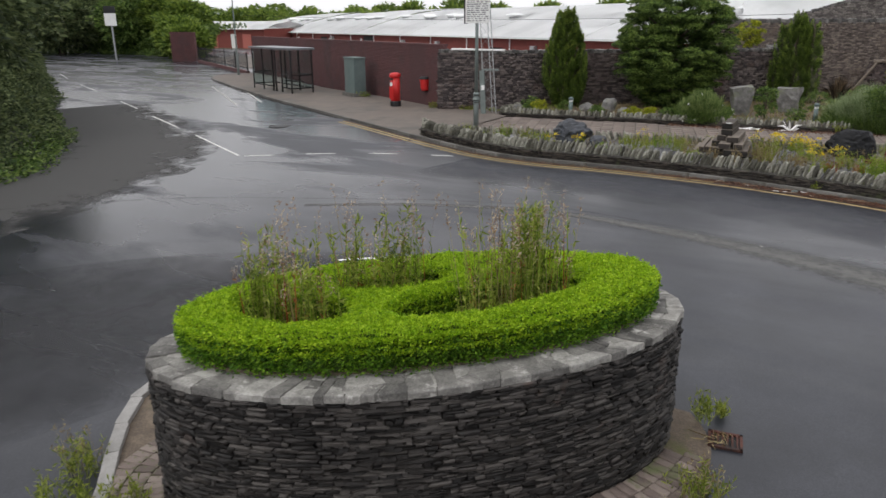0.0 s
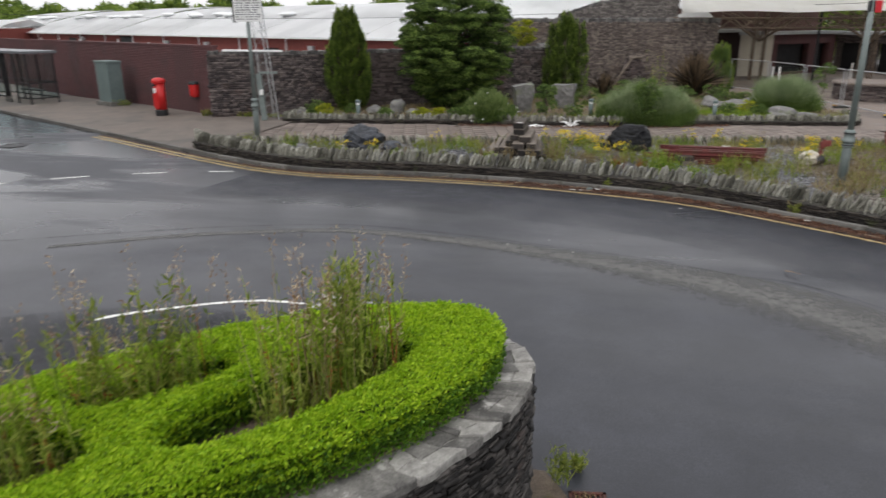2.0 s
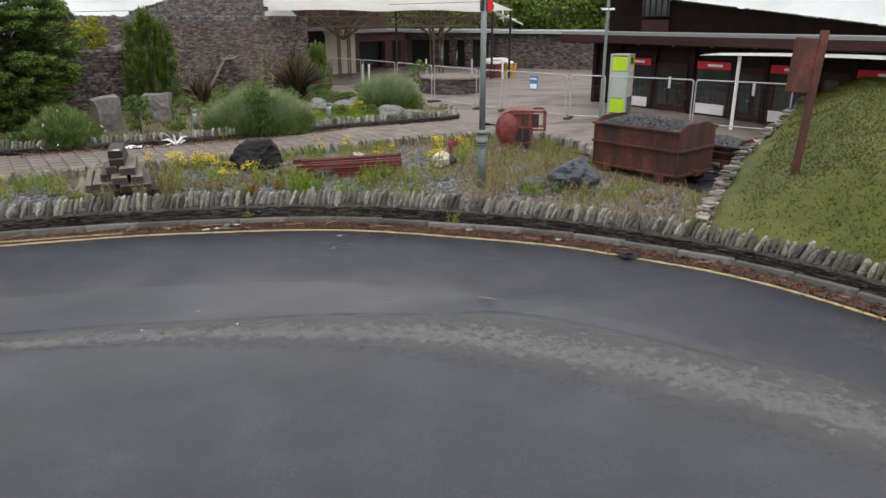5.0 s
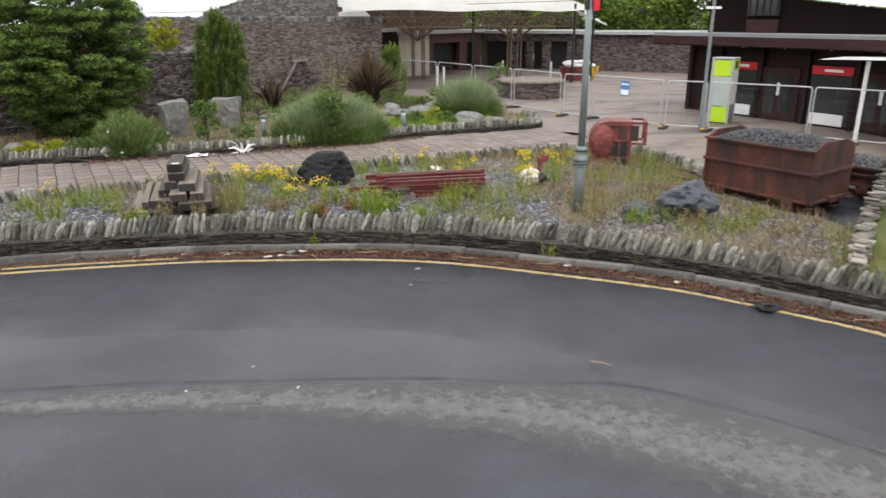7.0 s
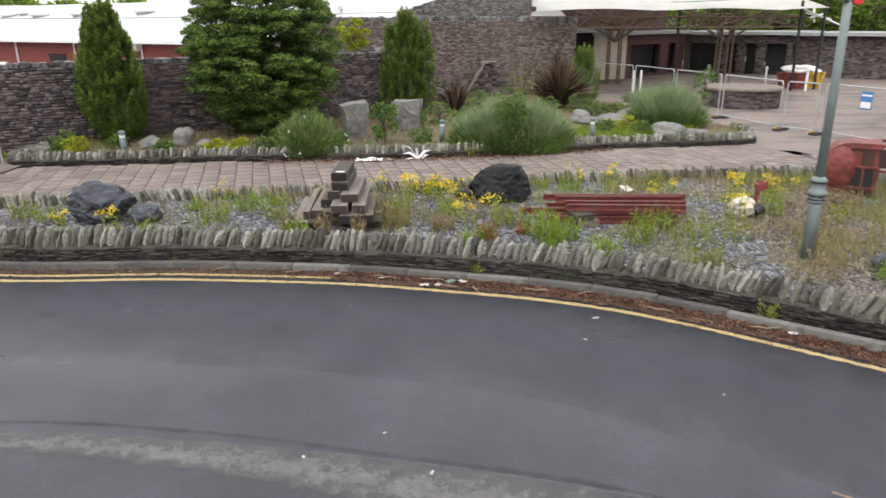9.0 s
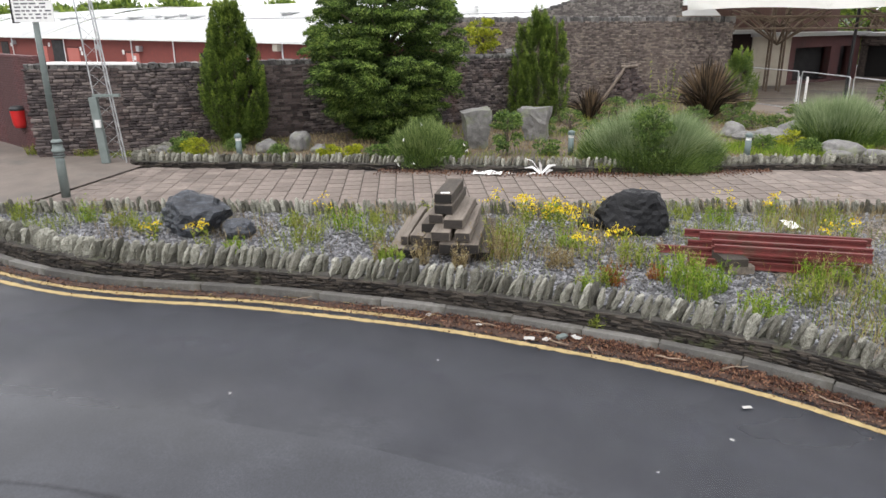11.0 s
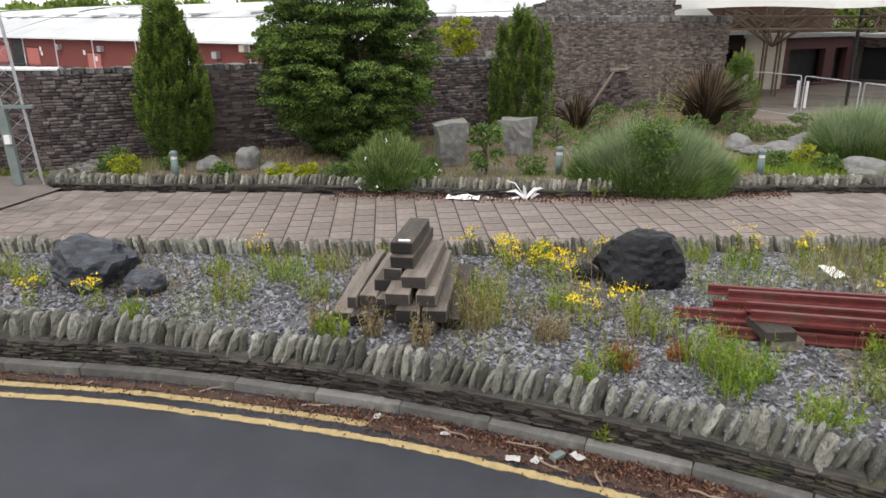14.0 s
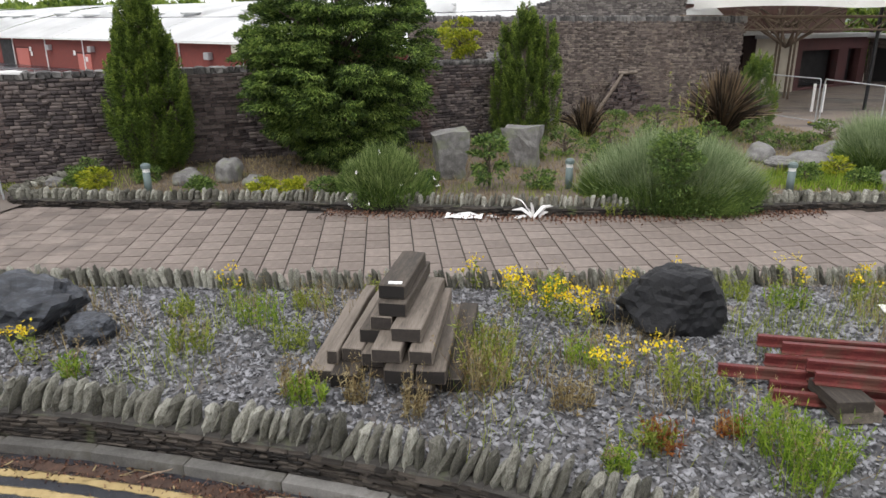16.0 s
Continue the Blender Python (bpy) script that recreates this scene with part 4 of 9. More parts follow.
def walled(name, line, z_of, base_h, label, near, coping=(0.085, 0.145), cope_h=(0.17, 0.26), cope_d=0.26, depth=0.26, seed=1, courses=True, limit=300, cope_limit=300, lean=14):
    w = root(name, float(line[len(line) // 2, 0]), float(line[len(line) // 2, 1]), lie(float(line[len(line) // 2, 1])), 0, label, "wall")
    tagged(w, kind="structure")
    inv = w.matrix_basis.inverted()
    v = []
    for x, y, a in line:
        for o, top in ((0.09, 0), (0.09, 1), (-0.09, 1), (-0.09, 0)):
            px, py = x - o * math.sin(a), y + o * math.cos(a)
            v.append(inv @ Vector((px, py, z_of(px, py) + (base_h + 0.02) * top - 0.05 * (1 - top))))
    f = [(n * 4 + k, n * 4 + k + 1, n * 4 + 5 + k, n * 4 + 4 + k) for n in range(len(line) - 1) for k in range(3)]
    under(raw("core", v, f, CORE), w)
    if courses:
        v = []
        for n, (x, y, a) in enumerate(line):         # rough mortar that the coping is set in
            for o, up in ((-0.10, -0.03), (-0.10, 0.0), (-0.06, 0.03), (0.06, 0.035), (0.10, 0.0), (0.10, -0.03)):
                o += 0.03 * noise.noise((x * 6, y * 6, o * 20))
                px, py = x - o * math.sin(a), y + o * math.cos(a)
                v.append(inv @ Vector((px, py, z_of(px, py) + base_h + up + 0.03 * noise.noise((x * 7, y * 7, 3)))))
        f = [(n * 6 + k, n * 6 + k + 1, n * 6 + 7 + k, n * 6 + 6 + k) for n in range(len(line) - 1) for k in range(5)]
        under(raw("coping_mortar", v, f, BED_MORTAR), w, "grey mortar bed under the coping")
        rows = course_rows(line, z_of, base_h, (0.07, 0.26), (0.016, 0.038), 0.13, seed, out=0.085)
        rows += course_rows(line, z_of, base_h, (0.2, 0.5), (0.045, 0.08), 0.13, seed + 7, out=-0.085)
        lay_pieces("stone", rows, make_stone_variants("walling_stone", 14, BED_SLATE), w, near, limit)
    rows = coping_rows(line, lambda x, y: z_of(x, y) + base_h + 0.015, coping, cope_h, cope_d, seed + 3, lean, -0.03)
    lay_pieces("coping_stone", rows, make_coping_variants("coping_stone", 20, COPING), w, near, cope_limit)
    return w


walled("front_wall", FRONT, lambda x, y: lie(y) + (0.06 if x < 4 else 0.06 - 0.012 * (x - 4)), 0.27, "low dry-stone wall with upright lichen-grey coping stones", (-2, 20), coping=(0.085, 0.152), cope_h=(0.29, 0.42), cope_d=0.27, seed=5, lean=17)
walled("path_wall", BACK, lambda x, y: lie(y) + 0.0, 0.09, "low edging of upright lichened stones beside the footpath", (-2, 25), coping=(0.075, 0.13), cope_h=(0.27, 0.38), cope_d=0.2, seed=15, courses=False, lean=-10)
walled("inner_wall", INNER, lambda x, y: lie(y) + 0.04, 0.16, "low dry-stone wall with upright coping round the planted bed", (-4, 29), coping=(0.08, 0.15), cope_h=(0.2, 0.29), seed=25, limit=200, lean=10)

# slate chippings
rng = np.random.default_rng(3)


def inside(poly, p):
    x, y = p[:, 0], p[:, 1]
    hit = np.zeros(len(p), bool)
    q = np.asarray(poly)
    for a, b in zip(q, np.roll(q, -1, 0)):
        cross = (a[1] > y) != (b[1] > y)
        with np.errstate(divide="ignore", invalid="ignore"):
            hit ^= cross & (x < (b[0] - a[0]) * (y - a[1]) / (b[1] - a[1]) + a[0])
    return hit


BED_POLY = np.concatenate([FRONT[::4, :2], [(9.5, 19.5)], BACK[::-4, :2]])
p = np.stack([rng.uniform(-15, 10, 190000), rng.uniform(13, 27.2, 190000)], 1)
p = p[inside(BED_POLY, p)][:86000]
n = len(p)
size = 0.011 + 0.05 * rng.beta(1.1, 2.8, n)
ca, sa = np.cos(rng.uniform(0, 6.28, n)), np.sin(rng.uniform(0, 6.28, n))
tilt = rng.normal(0, 0.36, (n, 2))
corner = []
zs = np.array([bed_top(x, y) for x, y in p]) + 0.012
for cx, cy in ((-1, -0.55), (0.9, -0.7), (1.1, 0.5), (-0.8, 0.65)):
    ux, uy = cx * size * rng.uniform(0.7, 1.2, n), cy * size * rng.uniform(0.6, 1.2, n)
    corner.append(np.stack([p[:, 0] + ux * ca - uy * sa, p[:, 1] + ux * sa + uy * ca, zs + ux * tilt[:, 0] + uy * tilt[:, 1] + rng.uniform(0, 0.012, n)], 1))
top = np.stack(corner, 1)
low = top - np.array([0, 0, 0.012])
earthy = np.array([noise.noise((x * 0.7, y * 0.7, 8)) + 0.4 * noise.noise((x * 2.3, y * 2.3, 4)) for x, y in p]) + np.clip((p[:, 0] - 3.4) * 0.22, -0.5, 0.55) > 0.1
for name, mat, at, lab in (("slate_chippings", CHIP, ~earthy, "loose grey slate chippings covering the bed"), ("dirty_chippings", CHIP_EARTHY, earthy, "slate chippings mixed with brown earth and straw")):
    v = np.concatenate([top[at], low[at]], 1).reshape(-1, 3)
    k = np.arange(int(at.sum()))[:, None] * 8
    f = np.concatenate([k + np.array([q]) for q in ([0, 1, 2, 3], [0, 4, 5, 1], [1, 5, 6, 2], [2, 6, 7, 3], [3, 7, 4, 0])])
    tagged(raw(name, v, f, mat), lab, "slate chippings", "", "stuff")

# ---- the island ----
ICX, ICY, IA, IB, IT = -3.57, 5.68, 2.8, 1.37, radians(47)
RIM = 1.75


def oval(a, b, count, t0=0.0, t1=2 * math.pi):
    th = np.linspace(t0, t1, count)
    u, w = a * np.cos(th), b * np.sin(th)
    x, y = ICX + u * math.cos(IT) - w * math.sin(IT), ICY + u * math.sin(IT) + w * math.cos(IT)
    dx, dy = np.gradient(x), np.gradient(y)
    return np.stack([x, y, np.arctan2(dy, dx)], 1)


planter = root("stone_planter", ICX, ICY, lie(ICY), 0, "oval dry-stone slate planter standing in the road", "planter")
inv = planter.matrix_basis.inverted()
ring = oval(IA - 0.14, IB - 0.14, 65)
bm = bmesh.new()
prism(bm, [(x - ICX, y - ICY) for x, y, _ in ring[:-1]], -0.1, RIM - lie(ICY) - 0.07)
part("core", bm, MORTAR, planter)
wall_line = oval(IA - 0.07, IB - 0.07, 260)
rows = course_rows(wall_line, lambda x, y: lie(ICY) - 0.06, RIM - lie(ICY) - 0.02, (0.05, 0.26), (0.014, 0.046), 0.16, 41, out=0.0, proud=0.016)
lay_pieces("slate_stone", rows, make_stone_variants("planter_stone", 24, SLATE, 0.15), planter, (-2.6, 3.4), 300)
CAP_MORTAR = material("cap_mortar_smear", [(0.10, 0.095, 0.088), (0.24, 0.232, 0.215), (0.42, 0.41, 0.385)], scale=9, fine=50, bump=0.6)
# cap: flat stones fitted to one another, one or two deep
rg = random.Random(8)
outer, inner = oval(IA + 0.02, IB + 0.02, 400), oval(IA - 0.47, IB - 0.47, 400)
run = np.r_[0, np.cumsum(np.hypot(np.diff(outer[:, 0]), np.diff(outer[:, 1])))]


def cap_point(s, across):
    s %= run[-1]
    a, b = (np.array([np.interp(s, run, line[:, k]) for k in (0, 1)]) for line in (outer, inner))
    return a + (b - a) * across - np.array([ICX, ICY])


def cap_stone(corners, top):
    """A flat stone with an uneven edge and a slightly rounded rim."""
    mid = sum(corners) / len(corners)
    edge = []
    for p, q in zip(corners, corners[1:] + corners[:1]):
        edge += [p, p + (q - p) * rg.uniform(0.3, 0.7) + (mid - p - (q - p) / 2) * rg.uniform(-0.14, 0.16)]
    bm = bmesh.new()
    rings = [[bm.verts.new((*(mid + (p - mid) * k), top + dz + rg.uniform(-0.003, 0.003))) for p in edge] for k, dz in ((0.97, -0.075), (0.985, -0.014), (0.93, 0.0))]
    for p, q in zip(rings, rings[1:]):
        for k in range(len(edge)):
            bm.faces.new((p[k], p[(k + 1) % len(edge)], q[(k + 1) % len(edge)], q[k]))
    bm.faces.new(rings[-1])
    part("cap_stone", bm, CAP, planter)


joints, s0 = [], 0.0
while s0 < run[-1] - 0.16:
    joints.append([s0 + rg.uniform(-0.07, 0.07) for _ in range(4)])
    s0 += rg.uniform(0.10, 0.28)
for a, b in zip(joints, joints[1:] + [[v + run[-1] for v in joints[0]]]):
    rowsplit = rg.choice(([0, 1, 3], [0, 2, 3], [0, 1, 2, 3], [0, 1, 2, 3], [0, 3]))
    left, right = ([0.0, rg.uniform(0.26, 0.42), rg.uniform(0.58, 0.78), 1.0] for _ in range(2))
    for p, q in zip(rowsplit, rowsplit[1:]):
        edge = rg.uniform(-0.035, 0.03) if p == 0 else 0.0
        cap_stone([cap_point(a[p], left[p] + edge), cap_point(b[p], right[p] + edge), cap_point(b[q], right[q]), cap_point(a[q], left[q])], RIM - lie(ICY) + rg.uniform(-0.016, 0.004))
bm = bmesh.new()
prism(bm, [(x - ICX, y - ICY) for x, y, _ in oval(IA - 0.03, IB - 0.03, 90)[:-1]], 1.5, RIM - lie(ICY) - 0.018)
part("cap_mortar", bm, CAP_MORTAR, planter, "pale mortar bed under the cap stones")
bm = bmesh.new()
prism(bm, [(x - ICX, y - ICY) for x, y, _ in oval(IA - 0.35, IB - 0.35, 65)[:-1]], 1.3, RIM - lie(ICY) + 0.02)
part("soil", bm, SOIL, planter, "dry soil inside the planter")

# box hedge with three planting pockets
POCKETS = [(-4.48, 4.58, 0.56, 0.38, 22), (-3.0, 5.85, 1.1, 0.33, 58), (-4.08, 5.68, 0.62, 0.22, 47)]


def in_hedge(p, grow=0.0):
    u = (p[:, 0] - ICX) * math.cos(IT) + (p[:, 1] - ICY) * math.sin(IT)
    w = -(p[:, 0] - ICX) * math.sin(IT) + (p[:, 1] - ICY) * math.cos(IT)
    ok = (u / (IA - 0.30 + grow)) ** 2 + (w / (IB - 0.30 + grow)) ** 2 < 1
    for x, y, a, b, t in POCKETS:
        c, s = math.cos(radians(t)), math.sin(radians(t))
        e, g = (p[:, 0] - x) * c + (p[:, 1] - y) * s, -(p[:, 0] - x) * s + (p[:, 1] - y) * c
        ok &= (e / (a - grow)) ** 2 + (g / (b - grow)) ** 2 > 1
    return ok


hedge = root("box_hedge", ICX, ICY, RIM, 0, "clipped bright green box hedge filling the stone planter", "hedge")
rng = np.random.default_rng(11)
TOP = 0.40
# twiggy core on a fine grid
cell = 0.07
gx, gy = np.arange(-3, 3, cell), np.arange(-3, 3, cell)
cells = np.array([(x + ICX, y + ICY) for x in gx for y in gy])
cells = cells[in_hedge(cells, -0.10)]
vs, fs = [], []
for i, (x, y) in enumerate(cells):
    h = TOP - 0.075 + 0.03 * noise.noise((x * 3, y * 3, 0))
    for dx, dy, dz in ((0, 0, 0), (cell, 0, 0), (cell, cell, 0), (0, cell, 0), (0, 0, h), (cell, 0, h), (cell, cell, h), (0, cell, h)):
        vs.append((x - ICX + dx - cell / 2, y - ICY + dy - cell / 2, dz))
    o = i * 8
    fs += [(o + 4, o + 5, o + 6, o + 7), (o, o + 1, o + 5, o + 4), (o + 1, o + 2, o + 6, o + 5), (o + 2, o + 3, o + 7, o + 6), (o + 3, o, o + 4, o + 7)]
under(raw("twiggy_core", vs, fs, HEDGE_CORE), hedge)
p = np.stack([rng.uniform(-3, 3, 640000) + ICX, rng.uniform(-3, 3, 640000) + ICY], 1)
p = p[in_hedge(p, 0.02)]
edge = ~in_hedge(p, -0.09)
top = p
shoulder = 0.10 * ~in_hedge(p, -0.015) + 0.05 * ~in_hedge(p, -0.05) + 0.02 * edge
n = len(top)
lumps = np.array([noise.noise((x * 2.2, y * 2.2, 1)) + 0.75 * noise.noise((x * 8.5, y * 8.5, 4)) for x, y in top])
sprig = 0.05 * (rng.uniform(0, 1, n) < 0.05) * rng.uniform(0, 1, n)
pts = np.stack([top[:, 0] - ICX, top[:, 1] - ICY, TOP + 0.035 * lumps + sprig - rng.exponential(0.016, n) - shoulder], 1)
under(leaves("clipped_top", pts, np.tile([0, 0, 0.35], (n, 1)), 0.022, HEDGE, rng, 0.65, 0.9), hedge, "fresh lime-green clipped top")
side = p[edge]
side = np.repeat(side, 2, 0)[::1]
n = len(side)
u = (side[:, 0] - ICX) * math.cos(IT) + (side[:, 1] - ICY) * math.sin(IT)
outward = np.stack([side[:, 0] - ICX, side[:, 1] - ICY, np.full(n, 0.5)], 1)
outward /= np.linalg.norm(outward, axis=1)[:, None]
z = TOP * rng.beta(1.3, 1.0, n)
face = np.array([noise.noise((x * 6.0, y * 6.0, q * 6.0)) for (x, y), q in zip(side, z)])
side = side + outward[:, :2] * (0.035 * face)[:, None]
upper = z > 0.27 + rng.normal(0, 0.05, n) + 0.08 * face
pts = np.stack([side[:, 0] - ICX, side[:, 1] - ICY, z - 0.05 * (z > TOP * 0.9)], 1) + rng.normal(0, 0.012, (n, 3))
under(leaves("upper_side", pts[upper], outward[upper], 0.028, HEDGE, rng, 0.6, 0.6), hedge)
under(leaves("lower_side", pts[~upper], outward[~upper], 0.03, HEDGE_LOW, rng, 0.6, 0.6), hedge, "darker leaves near the rim")

# weeds that stand in the pockets


def stalks(name, centres, height, mat, rng, lean=0.12, width=0.012, leafy=None, seed_mat=None, seed_n=0, leaf_n=10, leaf_size=0.07):
    """Tall weeds: thin bent stalks with side leaves and seed heads, as one mass."""
    n = len(centres)
    h = height * rng.uniform(0.55, 1.1, n)
    tip = centres + np.stack([rng.normal(0, lean, n) * h, rng.normal(0, lean, n) * h, h], 1)
    out = [blades(name.replace("stems", "stem_mass"), centres, tip, width, mat, rng, 0.0)]
    if leafy is not None:
        k = rng.integers(0, n, n * leaf_n)
        s = rng.uniform(0.1, 0.95, n * leaf_n)[:, None]
        out.append(leaves("leaf_mass", centres[k] + (tip[k] - centres[k]) * s, np.tile([0, 0, 0.9], (n * leaf_n, 1)), leaf_size, leafy, rng, 0.22, 0.7))
    if seed_n:
        k = rng.integers(0, n, n * seed_n)
        s = rng.uniform(0.8, 1.06, n * seed_n)[:, None]
        out.append(leaves("seed_head_mass", centres[k] + (tip[k] - centres[k]) * s + rng.normal(0, 0.02, (n * seed_n, 3)), np.tile([0, 0, 0.6], (n * seed_n, 1)), 0.035, seed_mat, rng, 0.3, 0.8))
    return out


def clump_at(name, x, y, z, label, category, pieces, group=""):
    """Gathers vegetation meshes under one root at its foot; meshes are given in world place."""
    r = root(name, x, y, z, 0, label, category, group)
    for ob in pieces:
        ob.parent = r
        ob.matrix_basis = r.matrix_basis.inverted()
        tagged(ob, kind="stuff")
        ob.name = ob.name.split(".")[0]
    return r


def scatter(rng, n, x, y, a, b, deg, z):
    r, t = np.sqrt(rng.uniform(0, 1, n)), rng.uniform(0, 6.283, n)
    e, g = a * r * np.cos(t), b * r * np.sin(t)
    c, s = math.cos(radians(deg)), math.sin(radians(deg))
    return np.stack([x + e * c - g * s, y + e * s + g * c, np.full(n, z)], 1)


for (x, y, a, b, t), tall, cnt, shift in zip(POCKETS, (1.1, 1.2, 1.1), (70, 130, 60), (0.0, 0.3, -0.05)):
    x, y = x + shift * 0.54, y + shift * 0.84
    c = scatter(rng, cnt, x, y, a * (0.9 - shift), b * 0.8, t, RIM)
    tufts = scatter(rng, 5, x, y, a * (0.8 - shift), b * 0.6, t, RIM)      # the green stems stand in tufts
    c[::2] = tufts[rng.integers(0, 5, len(c[::2]))] + rng.normal(0, 0.05, (len(c[::2]), 3)) * [1, 1, 0]
    green = stalks("stems", c, tall, WEED_LUSH, rng, 0.07, 0.010, WEED, None, 0, 24, 0.075)
    c = scatter(rng, cnt // 3, x, y, a * (0.9 - shift), b * 0.8, t, RIM)
    dry = stalks("dry_stems", c, tall * 1.1, STRAW, rng, 0.10, 0.007, None, PLUME, 26)
    c = scatter(rng, cnt // 7, x, y, a * (0.9 - shift), b * 0.8, t, RIM)
    dry += stalks("russet_stems", c, tall * 0.85, RUSTY, rng, 0.10, 0.009, RUSTY, PLUME, 24, 8, 0.06)
    c = scatter(rng, cnt, x, y, a * (0.9 - shift), b, t, RIM)
    low = stalks("undergrowth", c, 0.32, WEED, rng, 0.3, 0.02, WEED, None, 0, 8, 0.07)
    clump_at("tall_weeds", x, y, RIM, "tall green and straw-coloured weeds in the hedge pocket", "weeds", green + dry + low, "weeds in the planter")

# ---- island apron, gully ----
apron = root("island_apron", ICX, ICY, lie(ICY), 0, "weedy brick-paved apron with a concrete kerb round the planter", "paving")
tagged(apron, kind="structure")
edge_pts = [(-1.75, 8.15), (-1.3, 7.9), (-0.95, 7.25), (-0.92, 6.4), (-1.15, 5.2), (-1.7, 3.8), (-2.7, 2.6), (-4.0, 2.15), (-5.3, 2.6), (-6.1, 3.35), (-6.65, 3.85), (-7.2, 4.45), (-7.5, 5.1), (-7.3, 6.0), (-6.4, 6.7),
            (-5.2, 7.3), (-4.0, 8.1), (-3.0, 8.5), (-2.2, 8.4), (-1.85, 8.25)]
edge_line = smooth_line(edge_pts, 0.12)
ap = [(x - ICX, y - ICY) for x, y, _ in edge_line]
bm = bmesh.new()
prism(bm, ap, -0.2, 0.055)
part("mortar_bed", bm, SOIL, apron)
APRON_BRICK = material("apron_brick", [(0.09, 0.07, 0.06), (0.16, 0.125, 0.11), (0.23, 0.19, 0.165)], scale=6, fine=60, bump=0.5, varied=0.25, stain=(0.10, 0.11, 0.05), stain_scale=3)
rows = []
rg = random.Random(4)
for ringno in range(3):
    u = oval(IA + 0.14 + 0.22 * ringno, IB + 0.14 + 0.22 * ringno, 500)
    d = np.r_[0, np.cumsum(np.hypot(np.diff(u[:, 0]), np.diff(u[:, 1])))]
    an = np.unwrap(u[:, 2])
    s = 0
    while s < d[-1]:
        x, y, a = (float(np.interp(s, d, c)) for c in (u[:, 0], u[:, 1], an))
        rows.append(pose(x, y, lie(ICY) + 0.065 + rg.uniform(-0.006, 0.006), rg.uniform(-2, 2), rg.uniform(-2, 2), math.degrees(a) + rg.uniform(-3, 3)) @ Matrix.Diagonal((0.105, 0.21, 0.07, 1)))
        s += 0.112
ok = inside(edge_line[:, :2], np.array([m.translation[:2] for m in rows]))
rows = [m for m, k in zip(rows, ok) if k and m.translation.x < -2.0 or k and m.translation.y < 7]
lay_pieces("brick", rows, make_stone_variants("apron_brick", 6, APRON_BRICK, 0.05), apron, (-6, 4), 200)
bm = bmesh.new()
box(bm, 0.6, 0.15, 0.2, 0, 0, -0.08, bevel=0.015)
km = bpy.data.meshes.new("kerbstone")
bm.to_mesh(km)
bm.free()
km.materials.append(ISLAND_KERB)
d = np.r_[0, np.cumsum(np.hypot(np.diff(edge_line[:, 0]), np.diff(edge_line[:, 1])))]
an = np.unwrap(edge_line[:, 2])
s = 0.3
while s < d[-1]:
    if 0.2 < s < 6.0 and s > 0:
        s += 0.605
        continue
    x, y, a = (float(np.interp(s, d, c)) for c in (edge_line[:, 0], edge_line[:, 1], an))
    ob = new("kerbstone", km)
    ob.parent = apron
    ob.matrix_basis = pose(x - ICX, y - ICY, 0.0, 0, 0, math.degrees(a))
    s += 0.605
grate = root("drain_grate", -0.85, 7.5, lie(7.5), 10, "rusty iron gully grate choked with twigs", "drain grate")
grate.scale = (0.8, 0.8, 1)
g = np.random.default_rng(2)
bs = np.stack([g.uniform(-0.3, 0.1, 40), g.uniform(-0.2, 0.2, 40), np.full(40, 0.035)], 1)
tagged(under(blades("twig_mass", bs, bs + g.normal(0, 0.12, (40, 3)) * [1, 1, 0.15], 0.012, STRAW, g, 0.0), grate), kind="stuff")
bm = bmesh.new()
for sx, sy, x, y in ((0.46, 0.04, 0, -0.19), (0.46, 0.04, 0, 0.19), (0.04, 0.42, -0.21, 0), (0.04, 0.42, 0.21, 0)):
    box(bm, sx, sy, 0.03, x, y, 0)
part("surround", bm, RUST, grate)
for k in range(6):
    bm = bmesh.new()
    box(bm, 0.028, 0.36, 0.025, -0.16 + 0.064 * k, 0, 0.002)
    part("bar", bm, RUST, grate)
bm = bmesh.new()
box(bm, 0.4, 0.36, 0.004, 0, 0, 0.001)
part("sump", bm, DARK, grate)

# ---- footpath slabs ----
path = root("footpath", -3, 27.2, lie(27.2), 0, "buff concrete slab footpath between the beds", "footpath")
tagged(path, kind="structure")
slab_rows = []
PATH_POLY = np.concatenate([BACK[6:-30:4, :2] + np.array([0.03, 0.14]), [(9.2, 29.0)], INNER[-25:16:-4, :2] + np.array([0.0, -0.14]), [(-15.5, 28.0), (-16.5, 25.2), (-15.2, 23.4)]])
tilt_deg = 16.0
c, s = math.cos(radians(tilt_deg)), math.sin(radians(tilt_deg))
for i in range(-40, 44):
    for j in range(-14, 16):
        u, w = i * 0.44, j * 0.445 + 0.22 * (i % 2)
        x, y = -3 + u * c - w * s, 27.2 + u * s + w * c
        slab_rows.append((x, y))
ok = inside(PATH_POLY, np.array(slab_rows))
rg = random.Random(6)
rows = [pose(x, y, lie(y) + 0.035, rg.uniform(-0.4, 0.4), rg.uniform(-0.4, 0.4), tilt_deg + rg.uniform(-0.4, 0.4)) @ Matrix.Diagonal((0.416, 0.438, 0.05, 1)) for (x, y), k in zip(slab_rows, ok) if k]
slabs = []
